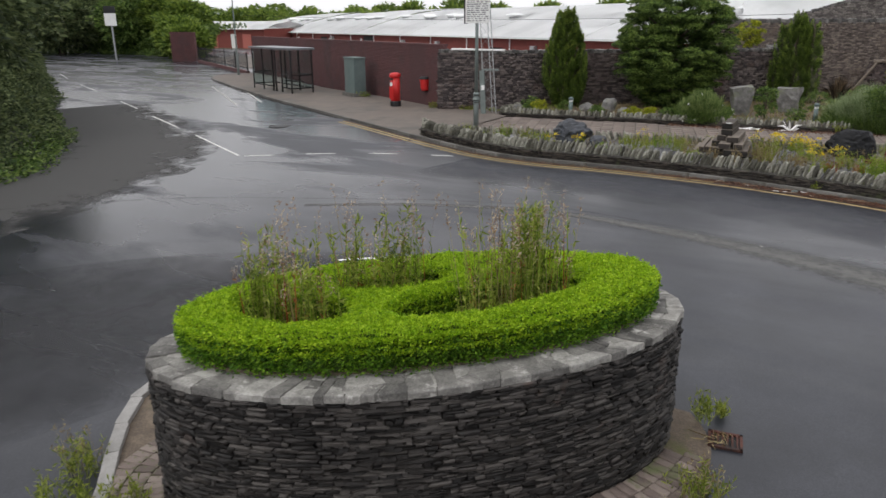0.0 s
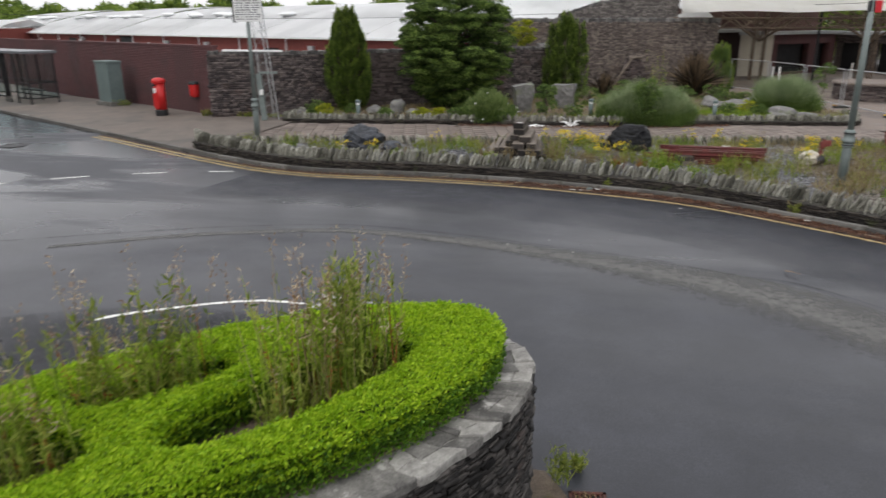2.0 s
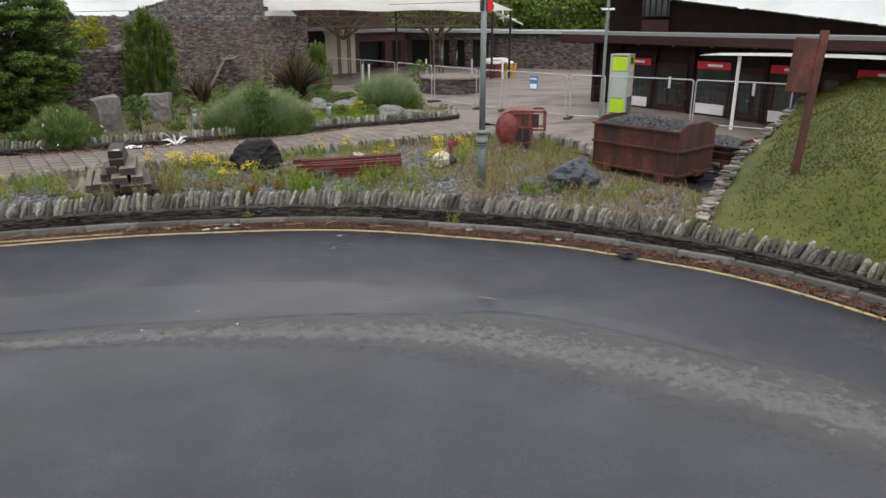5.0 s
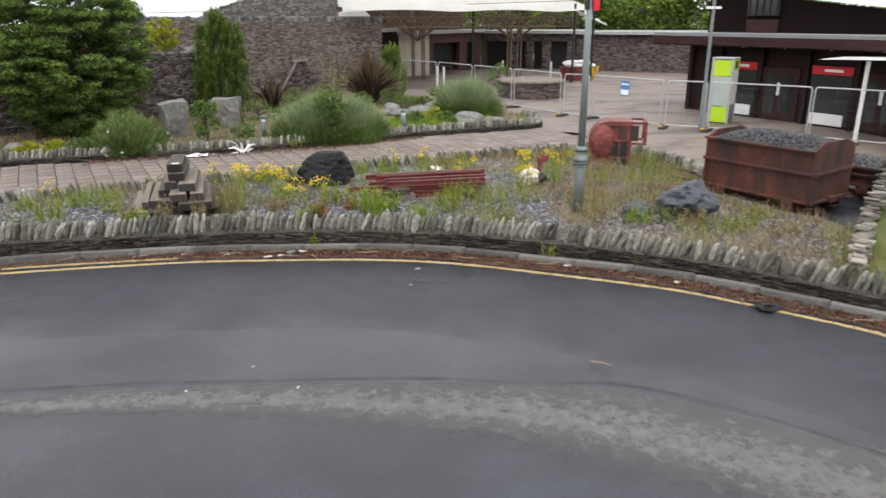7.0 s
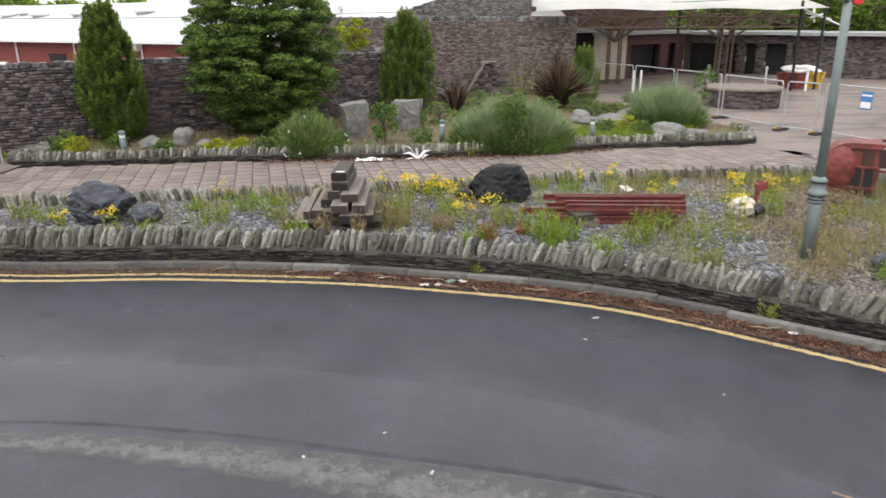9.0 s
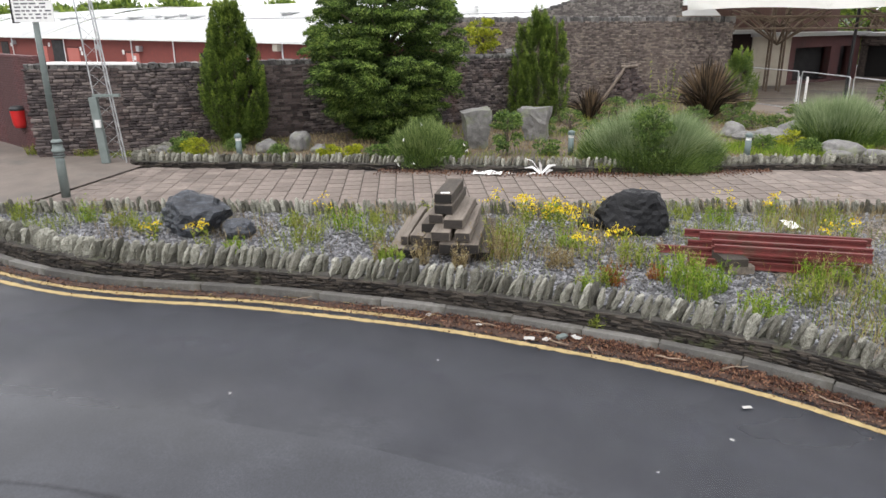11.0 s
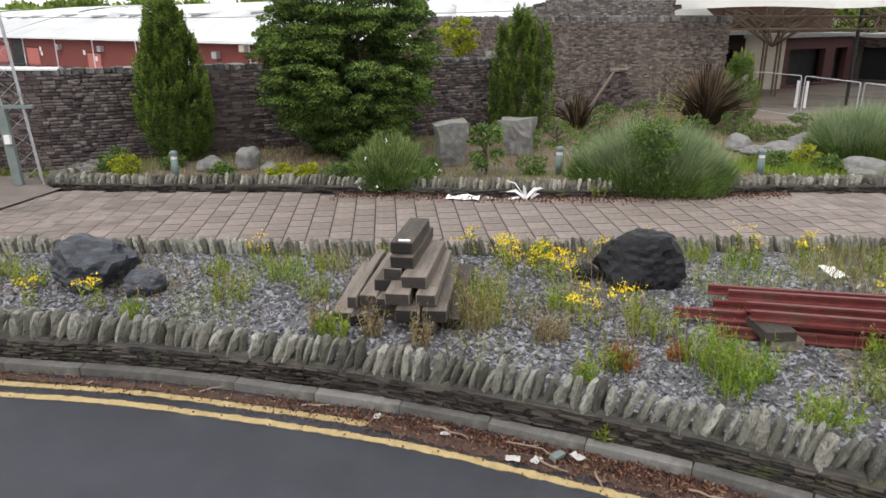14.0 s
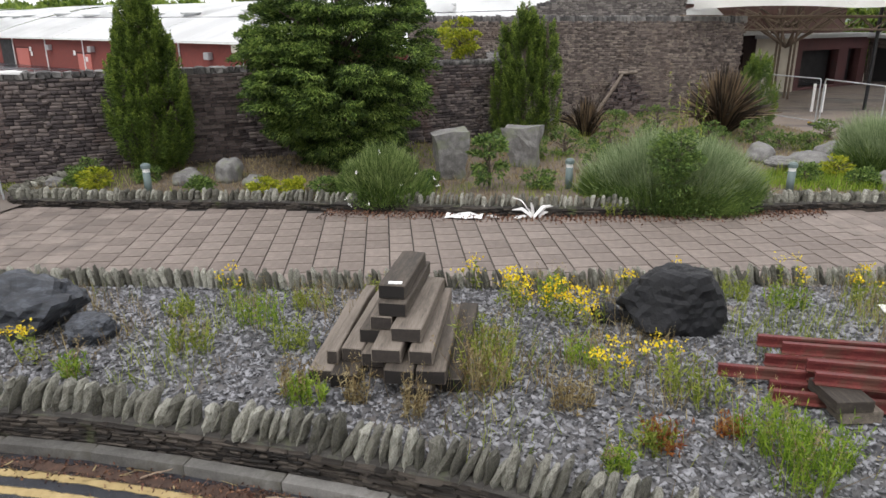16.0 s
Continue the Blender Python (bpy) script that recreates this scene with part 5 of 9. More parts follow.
for n in range(4):
    bm = bmesh.new()
    bmesh.ops.create_cube(bm, size=1.0)
    bmesh.ops.bevel(bm, geom=[e for e in bm.edges if e.verts[0].co.z > 0 and e.verts[1].co.z > 0], offset=0.02, segments=1, affect="EDGES")
    bmesh.ops.triangulate(bm, faces=bm.faces)
    me = bpy.data.meshes.new("paving_slab")
    bm.to_mesh(me)
    bm.free()
    me.materials.append(SLAB)
    slabs.append(me)
lay_pieces("paving_slab", rows, slabs, path, (-3, 26.5), 300)

# ---- things in the slate bed ----
BEDZ = lambda y, x=None: lie(y) + 0.262 if x is None else bed_top(x, y) + 0.012


def sleeper(x, y, z, length, rz, w=0.29, h=0.165, tilt=0.0):
    """A worn railway sleeper whose near end is at x, y."""
    bm = bmesh.new()
    bmesh.ops.create_cube(bm, size=1.0, matrix=Matrix.Translation((0, length / 2, h / 2)) @ Matrix.Diagonal((w, length, h, 1)))
    bmesh.ops.subdivide_edges(bm, edges=[e for e in bm.edges if abs((e.verts[0].co - e.verts[1].co).y) > 1], cuts=7)
    bmesh.ops.bevel(bm, geom=[e for e in bm.edges if e.is_manifold and e.calc_face_angle(0) > 1], offset=0.012, segments=1, affect="EDGES")
    o = Vector((x * 3, y * 5, z * 9))
    for v in bm.verts:
        v.co.x += 0.012 * noise.noise(v.co * 3 + o)
        v.co.z += 0.008 * noise.noise(v.co * 4 + o)
    for f in bm.faces:
        if abs(f.normal.y) > 0.8:
            f.material_index = 1
    return thing("railway_sleeper", bm, [TIMBER, TIMBER_END], pose(x, y, z, tilt, 0, rz), "weathered brown railway sleeper stacked on the slate bed", "sleeper", "stack of railway sleepers")


SZ = BEDZ(22)
# left front corner, layer, length, turn and width of each sleeper, from the ground up
for x, y, level, length, turn, w in ((-4.53, 21.92, 0, 2.1, 6, 0.28), (-4.25, 21.86, 0, 2.2, 5, 0.31), (-3.88, 22.15, 0, 2.2, 4, 0.31), (-3.36, 21.75, 0, 2.2, 3, 0.28), (-3.05, 22.0, 0, 2.2, 4, 0.26),
                                     (-4.36, 22.07, 1, 2.1, 5, 0.13), (-4.22, 22.18, 1, 1.9, 3.5, 0.25), (-3.95, 22.1, 1, 2.0, 3, 0.27), (-3.60, 21.76, 1, 2.1, 4, 0.32), (-3.26, 21.82, 1, 1.9, 5, 0.32),
                                     (-3.77, 21.89, 2, 2.0, 4, 0.33), (-4.05, 22.35, 2, 1.7, 3, 0.26), (-3.36, 21.92, 2, 1.9, 4.5, 0.26),
                                     (-3.92, 22.34, 3, 1.7, 3, 0.26), (-3.60, 22.09, 3, 1.65, 2.4, 0.34),
                                     (-3.82, 22.36, 4, 1.5, 2, 0.33), (-3.84, 22.46, 5, 1.25, 1.9, 0.31)):
    sleeper(x + w / 2, y, SZ - 0.01 + level * 0.172, length, turn, w, 0.169)
bm = bmesh.new()
box(bm, 0.16, 0.07, 0.012, bevel=0.004)
thing("paper_scrap", bm, WHITE, pose(-3.66, 22.53, SZ + 1.019, 0, 0, 8), "scrap of white paper on the topmost sleeper", "litter", "scraps of litter")


def rail(x, y, z, length, rz, k, mat=None, label="red-painted old steel rail lying on timber blocks"):
    """A red-painted rail with foot, web and head."""
    bm = bmesh.new()
    prof = [(-0.055, 0), (0.055, 0), (0.055, 0.012), (0.01, 0.025), (0.01, 0.085), (0.032, 0.095), (0.032, 0.125), (-0.032, 0.125), (-0.032, 0.095), (-0.01, 0.085), (-0.01, 0.025), (-0.055, 0.012)]
    a = [bm.verts.new((0, p, q)) for p, q in prof]
    b = [bm.verts.new((length, p, q)) for p, q in prof]
    for i in range(len(prof)):
        j = (i + 1) % len(prof)
        bm.faces.new((a[i], a[j], b[j], b[i]))
    bm.faces.new(a[::-1])
    bm.faces.new(b)
    return thing("steel_rail", bm, mat or RED_RAIL, pose(x, y, z, 0, 0, rz), label, "rail", "stack of rails")


RZ0 = BEDZ(22.8)
for k, (x, y, l, rz, up) in enumerate([(0.46, 22.41, 2.3, -2, 0.02), (0.47, 22.62, 2.6, -2, 0.02), (-0.04, 22.76, 3.0, -1, 0.10), (0.50, 23.03, 2.8, 0, 0.13), (0.86, 22.75, 2.4, -1, 0.13),
                                       (0.46, 23.28, 2.95, 0, 0.255), (0.69, 23.12, 2.6, 0, 0.255), (0.84, 22.72, 2.4, -1, 0.255), (0.84, 22.43, 2.3, -1.5, 0.255)]):
    rail(x, y, RZ0 + up, l, rz, k)


def block(x, y, z, sx, sy, sz, rz, n=0):
    bm = bmesh.new()
    box(bm, sx, sy, sz, bevel=0.012)
    return thing("timber_block", bm, TIMBER, pose(x, y, z, 0, 0, rz), "short weathered timber block under the rails", "timber block", "timber blocks")


block(1.3, 22.95, RZ0 - 0.01, 0.3, 0.75, 0.14, 4)
block(2.75, 22.75, RZ0 - 0.01, 0.28, 1.3, 0.14, -3)
block(1.18, 22.38, RZ0 - 0.01, 0.42, 0.5, 0.135, 14)
block(1.08, 22.35, RZ0 + 0.125, 0.39, 0.52, 0.125, 14)


def rock(name, x, y, z, sx, sy, sz, seed, mat, label, category, rz=0, facet=0.0, rough=0.28, group="", smooth=False):
    bm = bmesh.new()
    boulder(bm, sx, sy, sz, seed, 4, rough, facet)
    return thing(name, bm, mat, pose(x, y, z, 0, 0, rz), label, category, group, smooth=smooth)


rock("coal_boulder", -8.62, 22.6, BEDZ(22.6, -8.62) - 0.03, 0.76, 0.60, 0.48, 2, BLUE_COAL, "large glossy blue-black lump of coal on slate chippings", "coal lump", 15, 0.42, 0.25, "coal lumps")
rock("coal_boulder", -7.62, 22.42, BEDZ(22) - 0.03, 0.36, 0.26, 0.27, 5, BLUE_COAL, "smaller angular lump of coal beside the large one", "coal lump", 40, 0.3, 0.3, "coal lumps")
rock("coal_boulder", -0.4, 24.15, BEDZ(24.15, -0.4) - 0.06, 0.70, 0.60, 0.64, 9, COAL, "large rounded black lump of coal among ragwort", "coal lump", -10, 0.30, 0.2, "coal lumps")
rock("coal_boulder", -1.2, 24.25, BEDZ(24.25, -1.2) - 0.03, 0.24, 0.2, 0.17, 12, COAL, "small lump of coal against the large one", "coal lump", 0, 0.2, 0.3, "coal lumps")
rock("slate_boulder", 6.75, 19.75, BEDZ(19.7) - 0.03, 0.66, 0.48, 0.52, 21, BLUESTONE, "angular blue-grey slate boulder in the bed", "boulder", -35, 0.42, 0.2)
rock("slate_boulder", 5.85, 20.0, BEDZ(19.7) - 0.03, 0.42, 0.3, 0.2, 24, BLUESTONE, "low dark slate boulder half hidden by weeds", "boulder", 20, 0.35, 0.3)


def mine_wagon(x, y, z, rz, L, W, Hh, label):
    """A riveted steel tub on a four-wheeled frame, heaped with coal."""
    r = root("mine_wagon", x, y, z, rz, label, "mine wagon", "mine wagons")
    b0, b1 = 0.26, 0.26 + Hh
    bm = bmesh.new()
    lo, hi = [(-L / 2, -W / 2 * 0.92), (L / 2, -W / 2 * 0.92), (L / 2, W / 2 * 0.92), (-L / 2, W / 2 * 0.92)], [(-L / 2, -W / 2), (L / 2, -W / 2), (L / 2, W / 2), (-L / 2, W / 2)]
    rings = [[bm.verts.new((px, py, zz)) for px, py in pts] for pts, zz in ((lo, b0), (hi, b1), ([(px * 0.975, py * 0.965) for px, py in hi], b1), ([(px * 0.975, py * 0.955) for px, py in lo], b0 + 0.03))]
    for p, q in zip(rings, rings[1:]):
        for i in range(4):
            bm.faces.new((p[i], p[(i + 1) % 4], q[(i + 1) % 4], q[i]))
    bm.faces.new(rings[0][::-1])
    bm.faces.new(rings[-1])
    part("tub", bm, RUST, r)
    for px in (-L / 2, L / 2):                # peaked end plates
        bm = bmesh.new()
        pts = [(-W / 2, b0), (W / 2, b0), (W / 2 * 1.0, b1), (W * 0.28, b1 + 0.14), (-W * 0.28, b1 + 0.14), (-W / 2, b1)]
        a = [bm.verts.new((px - 0.02, p, q)) for p, q in pts]
        b = [bm.verts.new((px + 0.02, p, q)) for p, q in pts]
        for i in range(len(pts)):
            bm.faces.new((a[i], a[(i + 1) % len(pts)], b[(i + 1) % len(pts)], b[i]))
        bm.faces.new(a[::-1])
        bm.faces.new(b)
        part("end_plate", bm, RUST, r)
    for sgn in (-1, 1):
        for zz, yy in ((b1 - 0.05, W / 2), (b0 + Hh * 0.55, W / 2 * 0.965), (b0 + 0.03, W / 2 * 0.925)):
            bm = bmesh.new()
            box(bm, L + 0.1, 0.1, 0.055, 0, sgn * (yy + 0.03), zz, bevel=0.008)
            part("side_rail", bm, RUST, r)
        for px in (-L * 0.33, L * 0.33):
            bm = bmesh.new()
            box(bm, 0.26, 0.12, 0.2, px, sgn * W * 0.485, 0.1, bevel=0.02)
            rod(bm, (px, sgn * W * 0.40, 0.2), (px, sgn * (W * 0.485 + 0.1), 0.2), 0.06, seg=12)
            part("axle_box", bm, RUST, r)
            wh = new("wheel", bpy.data.meshes.new("wheel"))
            wh.parent = r
            bm = bmesh.new()
            rod(bm, (px, sgn * W * 0.36, 0.2), (px, sgn * (W * 0.36 + 0.08), 0.2), 0.2, seg=24)
            finish(wh, bm, RUST)
            bm = bmesh.new()
            rod(bm, (px, sgn * (W * 0.36 - 0.02), 0.2), (px, sgn * W * 0.36, 0.2), 0.24, seg=24)
            part("flange", bm, RUST, wh)
    for px in (-L / 2, L / 2):
        for zz in (b0 + Hh * 0.55, b0 + 0.03):
            bm = bmesh.new()
            box(bm, 0.1, W * 0.98, 0.055, px + math.copysign(0.05, px), 0, zz, bevel=0.008)
            part("end_rib", bm, RUST, r)
        bm = bmesh.new()
        box(bm, 0.14, 0.3, 0.14, px + math.copysign(0.08, px), 0, 0.25, bevel=0.02)
        part("buffer", bm, RUST, r)
    bm = bmesh.new()
    for yy in (-W * 0.25, W * 0.25):
        box(bm, L, 0.08, 0.14, 0, yy, 0.22)
    part("underframe", bm, RUST, r)
    g = np.random.default_rng(int(x * 100))
    bm = bmesh.new()
    gx = 22
    grid = [[bm.verts.new(((i / gx - 0.5) * L * 0.96, (j / 12 - 0.5) * W * 0.94, b1 - 0.06 + 0.22 * (1 - (2 * i / gx - 1) ** 4) * (1 - (2 * j / 12 - 1) ** 2) + g.uniform(-0.03, 0.03))) for j in range(13)]
            for i in range(gx + 1)]
    for i in range(gx):
        for j in range(12):
            bm.faces.new((grid[i][j], grid[i + 1][j], grid[i + 1][j + 1], grid[i][j + 1]))
    part("coal_heap", bm, COAL, r, "heaped black coal")
    n = 2600
    q = np.stack([g.uniform(-0.47, 0.47, n) * L, g.uniform(-0.45, 0.45, n) * W], 1)
    zc = b1 - 0.05 + 0.22 * (1 - (2 * q[:, 0] / L) ** 4) * (1 - (2 * q[:, 1] / W) ** 2)
    sz = 0.014 + 0.06 * g.beta(1.1, 5.0, n)[:, None, None]
    tet = np.array([[1, 0.3, 0], [-0.7, 0.8, 0.2], [-0.6, -0.9, 0], [0.1, 0, 1.0]])
    turn = g.uniform(0, 6.28, n)
    tv = tet[None] * sz
    c, s = np.cos(turn)[:, None], np.sin(turn)[:, None]
    v = np.stack([tv[:, :, 0] * c - tv[:, :, 1] * s + q[:, :1], tv[:, :, 0] * s + tv[:, :, 1] * c + q[:, 1:], tv[:, :, 2] + zc[:, None]], 2).reshape(-1, 3)
    k = np.arange(n)[:, None] * 4
    f = np.concatenate([k + np.array([t]) for t in ((0, 1, 3), (1, 2, 3), (2, 0, 3))])
    ob = under(raw("loose_coal", v, f, COAL_CHIPS_GLOSS), r)
    tagged(ob, kind="stuff")
    return r


mine_wagon(10.0, 21.12, BEDZ(21) - 0.26, -68, 2.62, 1.76, 1.22, "rusty riveted steel mine wagon heaped with coal")
mine_wagon(12.45, 21.35, BEDZ(20) - 0.2, -66, 1.6, 1.1, 0.5, "smaller rusty mine wagon heaped with coal behind the dry wall")
for off in (-0.45, 0.45):
    c, s = math.cos(radians(-69)), math.sin(radians(-69))
    rail(10.0 - 3.3 * c - off * s, 21.12 - 3.3 * s + off * c, BEDZ(21) - 0.17, 4.7, -69, 3, RUST, "rusty track rail under the mine wagon")

# red machine tub lying beside the path
tub = root("red_tub", 7.6, 25.1, BEDZ(25.1, 7.6) - 0.03, -25, "faded red steel mine tub standing on its end", "mine tub")
bm = bmesh.new()
pts = [(0.55 * math.cos(a), 0.62 + 0.58 * math.sin(a)) for a in np.linspace(math.pi / 2, math.pi * 1.35, 12)] + [(-0.2, 0.0), (0.55, 0.0), (0.62, 0.55), (0.62, 1.2)]
a = [bm.verts.new((p, -0.42, q)) for p, q in pts]
b = [bm.verts.new((p, 0.42, q)) for p, q in pts]
for i in range(len(pts)):
    bm.faces.new((a[i], a[(i + 1) % len(pts)], b[(i + 1) % len(pts)], b[i]))
bm.faces.new(a[::-1])
bm.faces.new(b)
part("shell", bm, RED_MACHINE, tub)
bm = bmesh.new()
for yy in (-0.43, 0.43):
    box(bm, 0.07, 0.05, 0.62, 0.98, yy, 0.58)
    box(bm, 0.42, 0.05, 0.06, 0.8, yy, 0.58)
    box(bm, 0.42, 0.05, 0.06, 0.8, yy, 1.14)
box(bm, 0.07, 0.9, 0.06, 0.98, 0, 1.14)
box(bm, 0.07, 0.9, 0.06, 0.98, 0, 0.58)
part("frame", bm, RED_MACHINE, tub)
bm = bmesh.new()
bmesh.ops.create_uvsphere(bm, u_segments=20, v_segments=12, radius=1.0, matrix=Matrix.Translation((-0.16, -0.37, 0.64)) @ Matrix.Diagonal((0.36, 0.17, 0.5, 1)))
part("hood", bm, RED_MACHINE, tub, "bulging rounded hood", smooth=True)
for x0 in (0.36, 0.68):
    bm = bmesh.new()
    box(bm, 0.22, 0.03, 0.42, x0, -0.435, 0.68, bevel=0.01)
    part("window", bm, RUST, tub, "dark rusty barred opening")
bm = bmesh.new()
box(bm, 0.42, 0.7, 0.62, 0.3, -0.09, 0.02)
part("recess", bm, DARK, tub, "dark open bottom of the tub")
for zz in (0.18, 0.66, 1.08):
    bm = bmesh.new()
    box(bm, 0.62, 0.05, 0.05, 0.3, -0.44, zz, bevel=0.01)
    part("rib", bm, RED_MACHINE, tub)
bm = bmesh.new()
box(bm, 0.035, 0.03, 0.62, 0.3, -0.45, 0.05)
part("rib", bm, RED_MACHINE, tub)

barrow = root("tipped_bucket", 4.55, 22.95, BEDZ(22.95, 4.55), 20, "cream sack and bucket tipped against a red post", "bucket")
bm = bmesh.new()
boulder(bm, 0.3, 0.24, 0.27, 61, 3, 0.5, 0.2)
bmesh.ops.translate(bm, verts=bm.verts, vec=(-0.12, 0, 0))
part("sack", bm, CREAM, barrow, "crumpled cream sack")
bm = bmesh.new()
lathe(bm, [(0.09, 0.0), (0.12, 0.16), (0.10, 0.16), (0.08, 0.03)], 16)
for v in bm.verts:
    v.co = Matrix.Rotation(radians(62), 3, "Y") @ v.co + Vector((0.0, -0.26, 0.14))
part("bucket", bm, BLACK, barrow, "dark bucket")
bm = bmesh.new()
box(bm, 0.07, 0.07, 0.72, 0.2, 0.05, 0, 0, 10)
box(bm, 0.3, 0.06, 0.16, 0.38, 0.05, 0.5, 0, -10)
part("post", bm, RED_MACHINE, barrow, "red-painted steel post")


def lamp_post(x, y, z, height, label):
    r = root("lamp_post", x, y, z, 0, label, "lamp post", "lamp posts")
    bm = bmesh.new()
    lathe(bm, [(0.105, 0), (0.105, 0.9), (0.10, 1.0)], 20)
    part("base_tube", bm, GREY_GREEN, r, smooth=True)
    bm = bmesh.new()
    lathe(bm, [(0.115, 0.98), (0.135, 1.0), (0.135, 1.03), (0.115, 1.05), (0.115, 1.1), (0.145, 1.12), (0.145, 1.17), (0.12, 1.2), (0.11, 1.32), (0.125, 1.34), (0.125, 1.37), (0.08, 1.42)], 20)
    part("collar", bm, GREY_GREEN, r, smooth=True)
    for zz in (1.03, 1.1, 1.32):
        bm = bmesh.new()
        lathe(bm, [(0.137, zz), (0.139, zz + 0.012), (0.137, zz + 0.024)], 20)
        part("band", bm, BLACK, r, "dark band round the collar")
    bm = bmesh.new()
    lathe(bm, [(0.075, 1.4), (0.06, height)], 18)
    part("shaft", bm, GREY_GREEN, r, smooth=True)
    return r


lp = lamp_post(4.66, 20.45, BEDZ(20.4), 4.6, "grey-green steel lamp post with ringed collar and a red flag box")
bm = bmesh.new()
box(bm, 0.12, 0.12, 0.24, -0.02, 0, 4.12, bevel=0.01)
part("bracket", bm, BLACK, lp)
bm = bmesh.new()
box(bm, 0.14, 0.04, 0.26, 0.13, -0.03, 4.10, bevel=0.01)
part("banner", bm, SIGN_RED, lp)
sp = lamp_post(-13.7, 25.05, lie(25.05) + 0.05, 5.3, "grey-green steel post carrying a pale notice board")
bm = bmesh.new()
box(bm, 1.04, 0.05, 1.15, 0.07, -0.1, 4.06, bevel=0.01)
board = part("notice_board", bm, WHITE, sp, "weathered white notice board, its writing too worn to read")
LETTER = material("sign_lettering", [(0.12, 0.12, 0.13), (0.2, 0.2, 0.21)], bump=0.0)
rg = random.Random(77)
for k in range(13):
    x = -0.38
    while x < 0.5:
        w = rg.uniform(0.06, 0.2)
        bm = bmesh.new()
        box(bm, min(w, 0.56 - x), 0.006, 0.035, x + min(w, 0.56 - x) / 2, -0.129, 4.13 + 0.076 * k)
        part("text_bar", bm, LETTER, board)
        x += w + rg.uniform(0.03, 0.09)
bm = bmesh.new()
box(bm, 0.1, 0.12, 1.19, -0.47, -0.05, 4.04)
part("board_frame", bm, BLACK, sp)

mast = root("lattice_mast", -14.95, 28.75, lie(28.6) + 0.05, 15, "hinged grey galvanised lattice mast standing on the pavement", "mast")
legs = [(-0.28, -0.16), (0.28, -0.16), (0.0, 0.3)]
for lx, ly in legs:
    bm = bmesh.new()
    rod(bm, (lx, ly, 0), (lx * 0.8 - 0.35, ly * 0.8, 5.2), 0.022, seg=8)
    part("leg", bm, GALV, mast)
for k in range(12):
    for i in range(3):
        a, b = legs[i], legs[(i + 1) % 3]
        z0, z1 = 0.1 + k * 0.42, 0.1 + (k + 1) * 0.42
        fa, fb = 1 - 0.2 * z0 / 5.2, 1 - 0.2 * z1 / 5.2
        bm = bmesh.new()
        rod(bm, (a[0] * fa - 0.35 * z0 / 5.2, a[1] * fa, z0), (b[0] * fb - 0.35 * z1 / 5.2, b[1] * fb, z1), 0.0065, seg=6)
        part("brace", bm, GALV, mast)
bm = bmesh.new()
box(bm, 0.22, 0.14, 1.9, -0.3, -0.2, 0.05, 0, -3, bevel=0.01)
box(bm, 0.75, 0.12, 0.08, -0.02, -0.18, 1.95)
part("hinge_frame", bm, GREY_GREEN, mast)
bm = bmesh.new()
box(bm, 0.14, 0.1, 0.22, -0.32, -0.3, 1.1, bevel=0.01)
part("winch", bm, WHITE, mast)
bm = bmesh.new()
box(bm, 0.9, 0.6, 0.04, 0, 0, -0.02)
part("base_plate", bm, GALV, mast)


def bollard(x, y, z, label):
    r = root("bollard_light", x, y, z, random.uniform(-10, 10), label, "bollard light", "bollard lights in the bed")
    bm = bmesh.new()
    lathe(bm, [(0.085, 0), (0.085, 0.5)], 16)
    part("tube", bm, CABINET, r, smooth=True)
    bm = bmesh.new()
    lathe(bm, [(0.078, 0.5), (0.078, 0.58)], 16)
    part("lens", bm, WHITE, r)
    bm = bmesh.new()
    lathe(bm, [(0.105, 0.58), (0.105, 0.66), (0.06, 0.7)], 16)
    part("cap", bm, CABINET, r)


bollard(-11.3, 29.25, lie(29.2) + 0.24, "grey-green bollard light behind the low wall")
bollard(-1.93, 31.45, lie(31) + 0.24, "grey-green bollard light beside the lavender")
bollard(2.95, 31.9, lie(31) + 0.24, "grey-green bollard light at the end of the lavender")

for x, y, sx, sy, sz, sd in ((-11.0, 30.4, 0.42, 0.3, 0.24, 31), (-10.1, 30.8, 0.42, 0.32, 0.38, 32), (-9.3, 30.5, 0.34, 0.28, 0.18, 33), (5.65, 32.9, 0.62, 0.36, 0.27, 34), (5.5, 32.45, 0.36, 0.26, 0.16, 35),
                             (6.5, 32.55, 0.42, 0.28, 0.19, 36), (4.2, 35.0, 0.7, 0.5, 0.3, 37), (5.2, 36.3, 0.6, 0.5, 0.35, 38), (-14.0, 29.6, 0.25, 0.2, 0.16, 39), (3.2, 36.0, 0.5, 0.4, 0.3, 40)):
    rock("grey_rock", x, y, lie(y) + 0.2, sx, sy, sz, sd, GREYROCK, "rounded grey boulder on the planted bed", "boulder", sd * 20, 0.0, 0.16, "grey boulders", True)


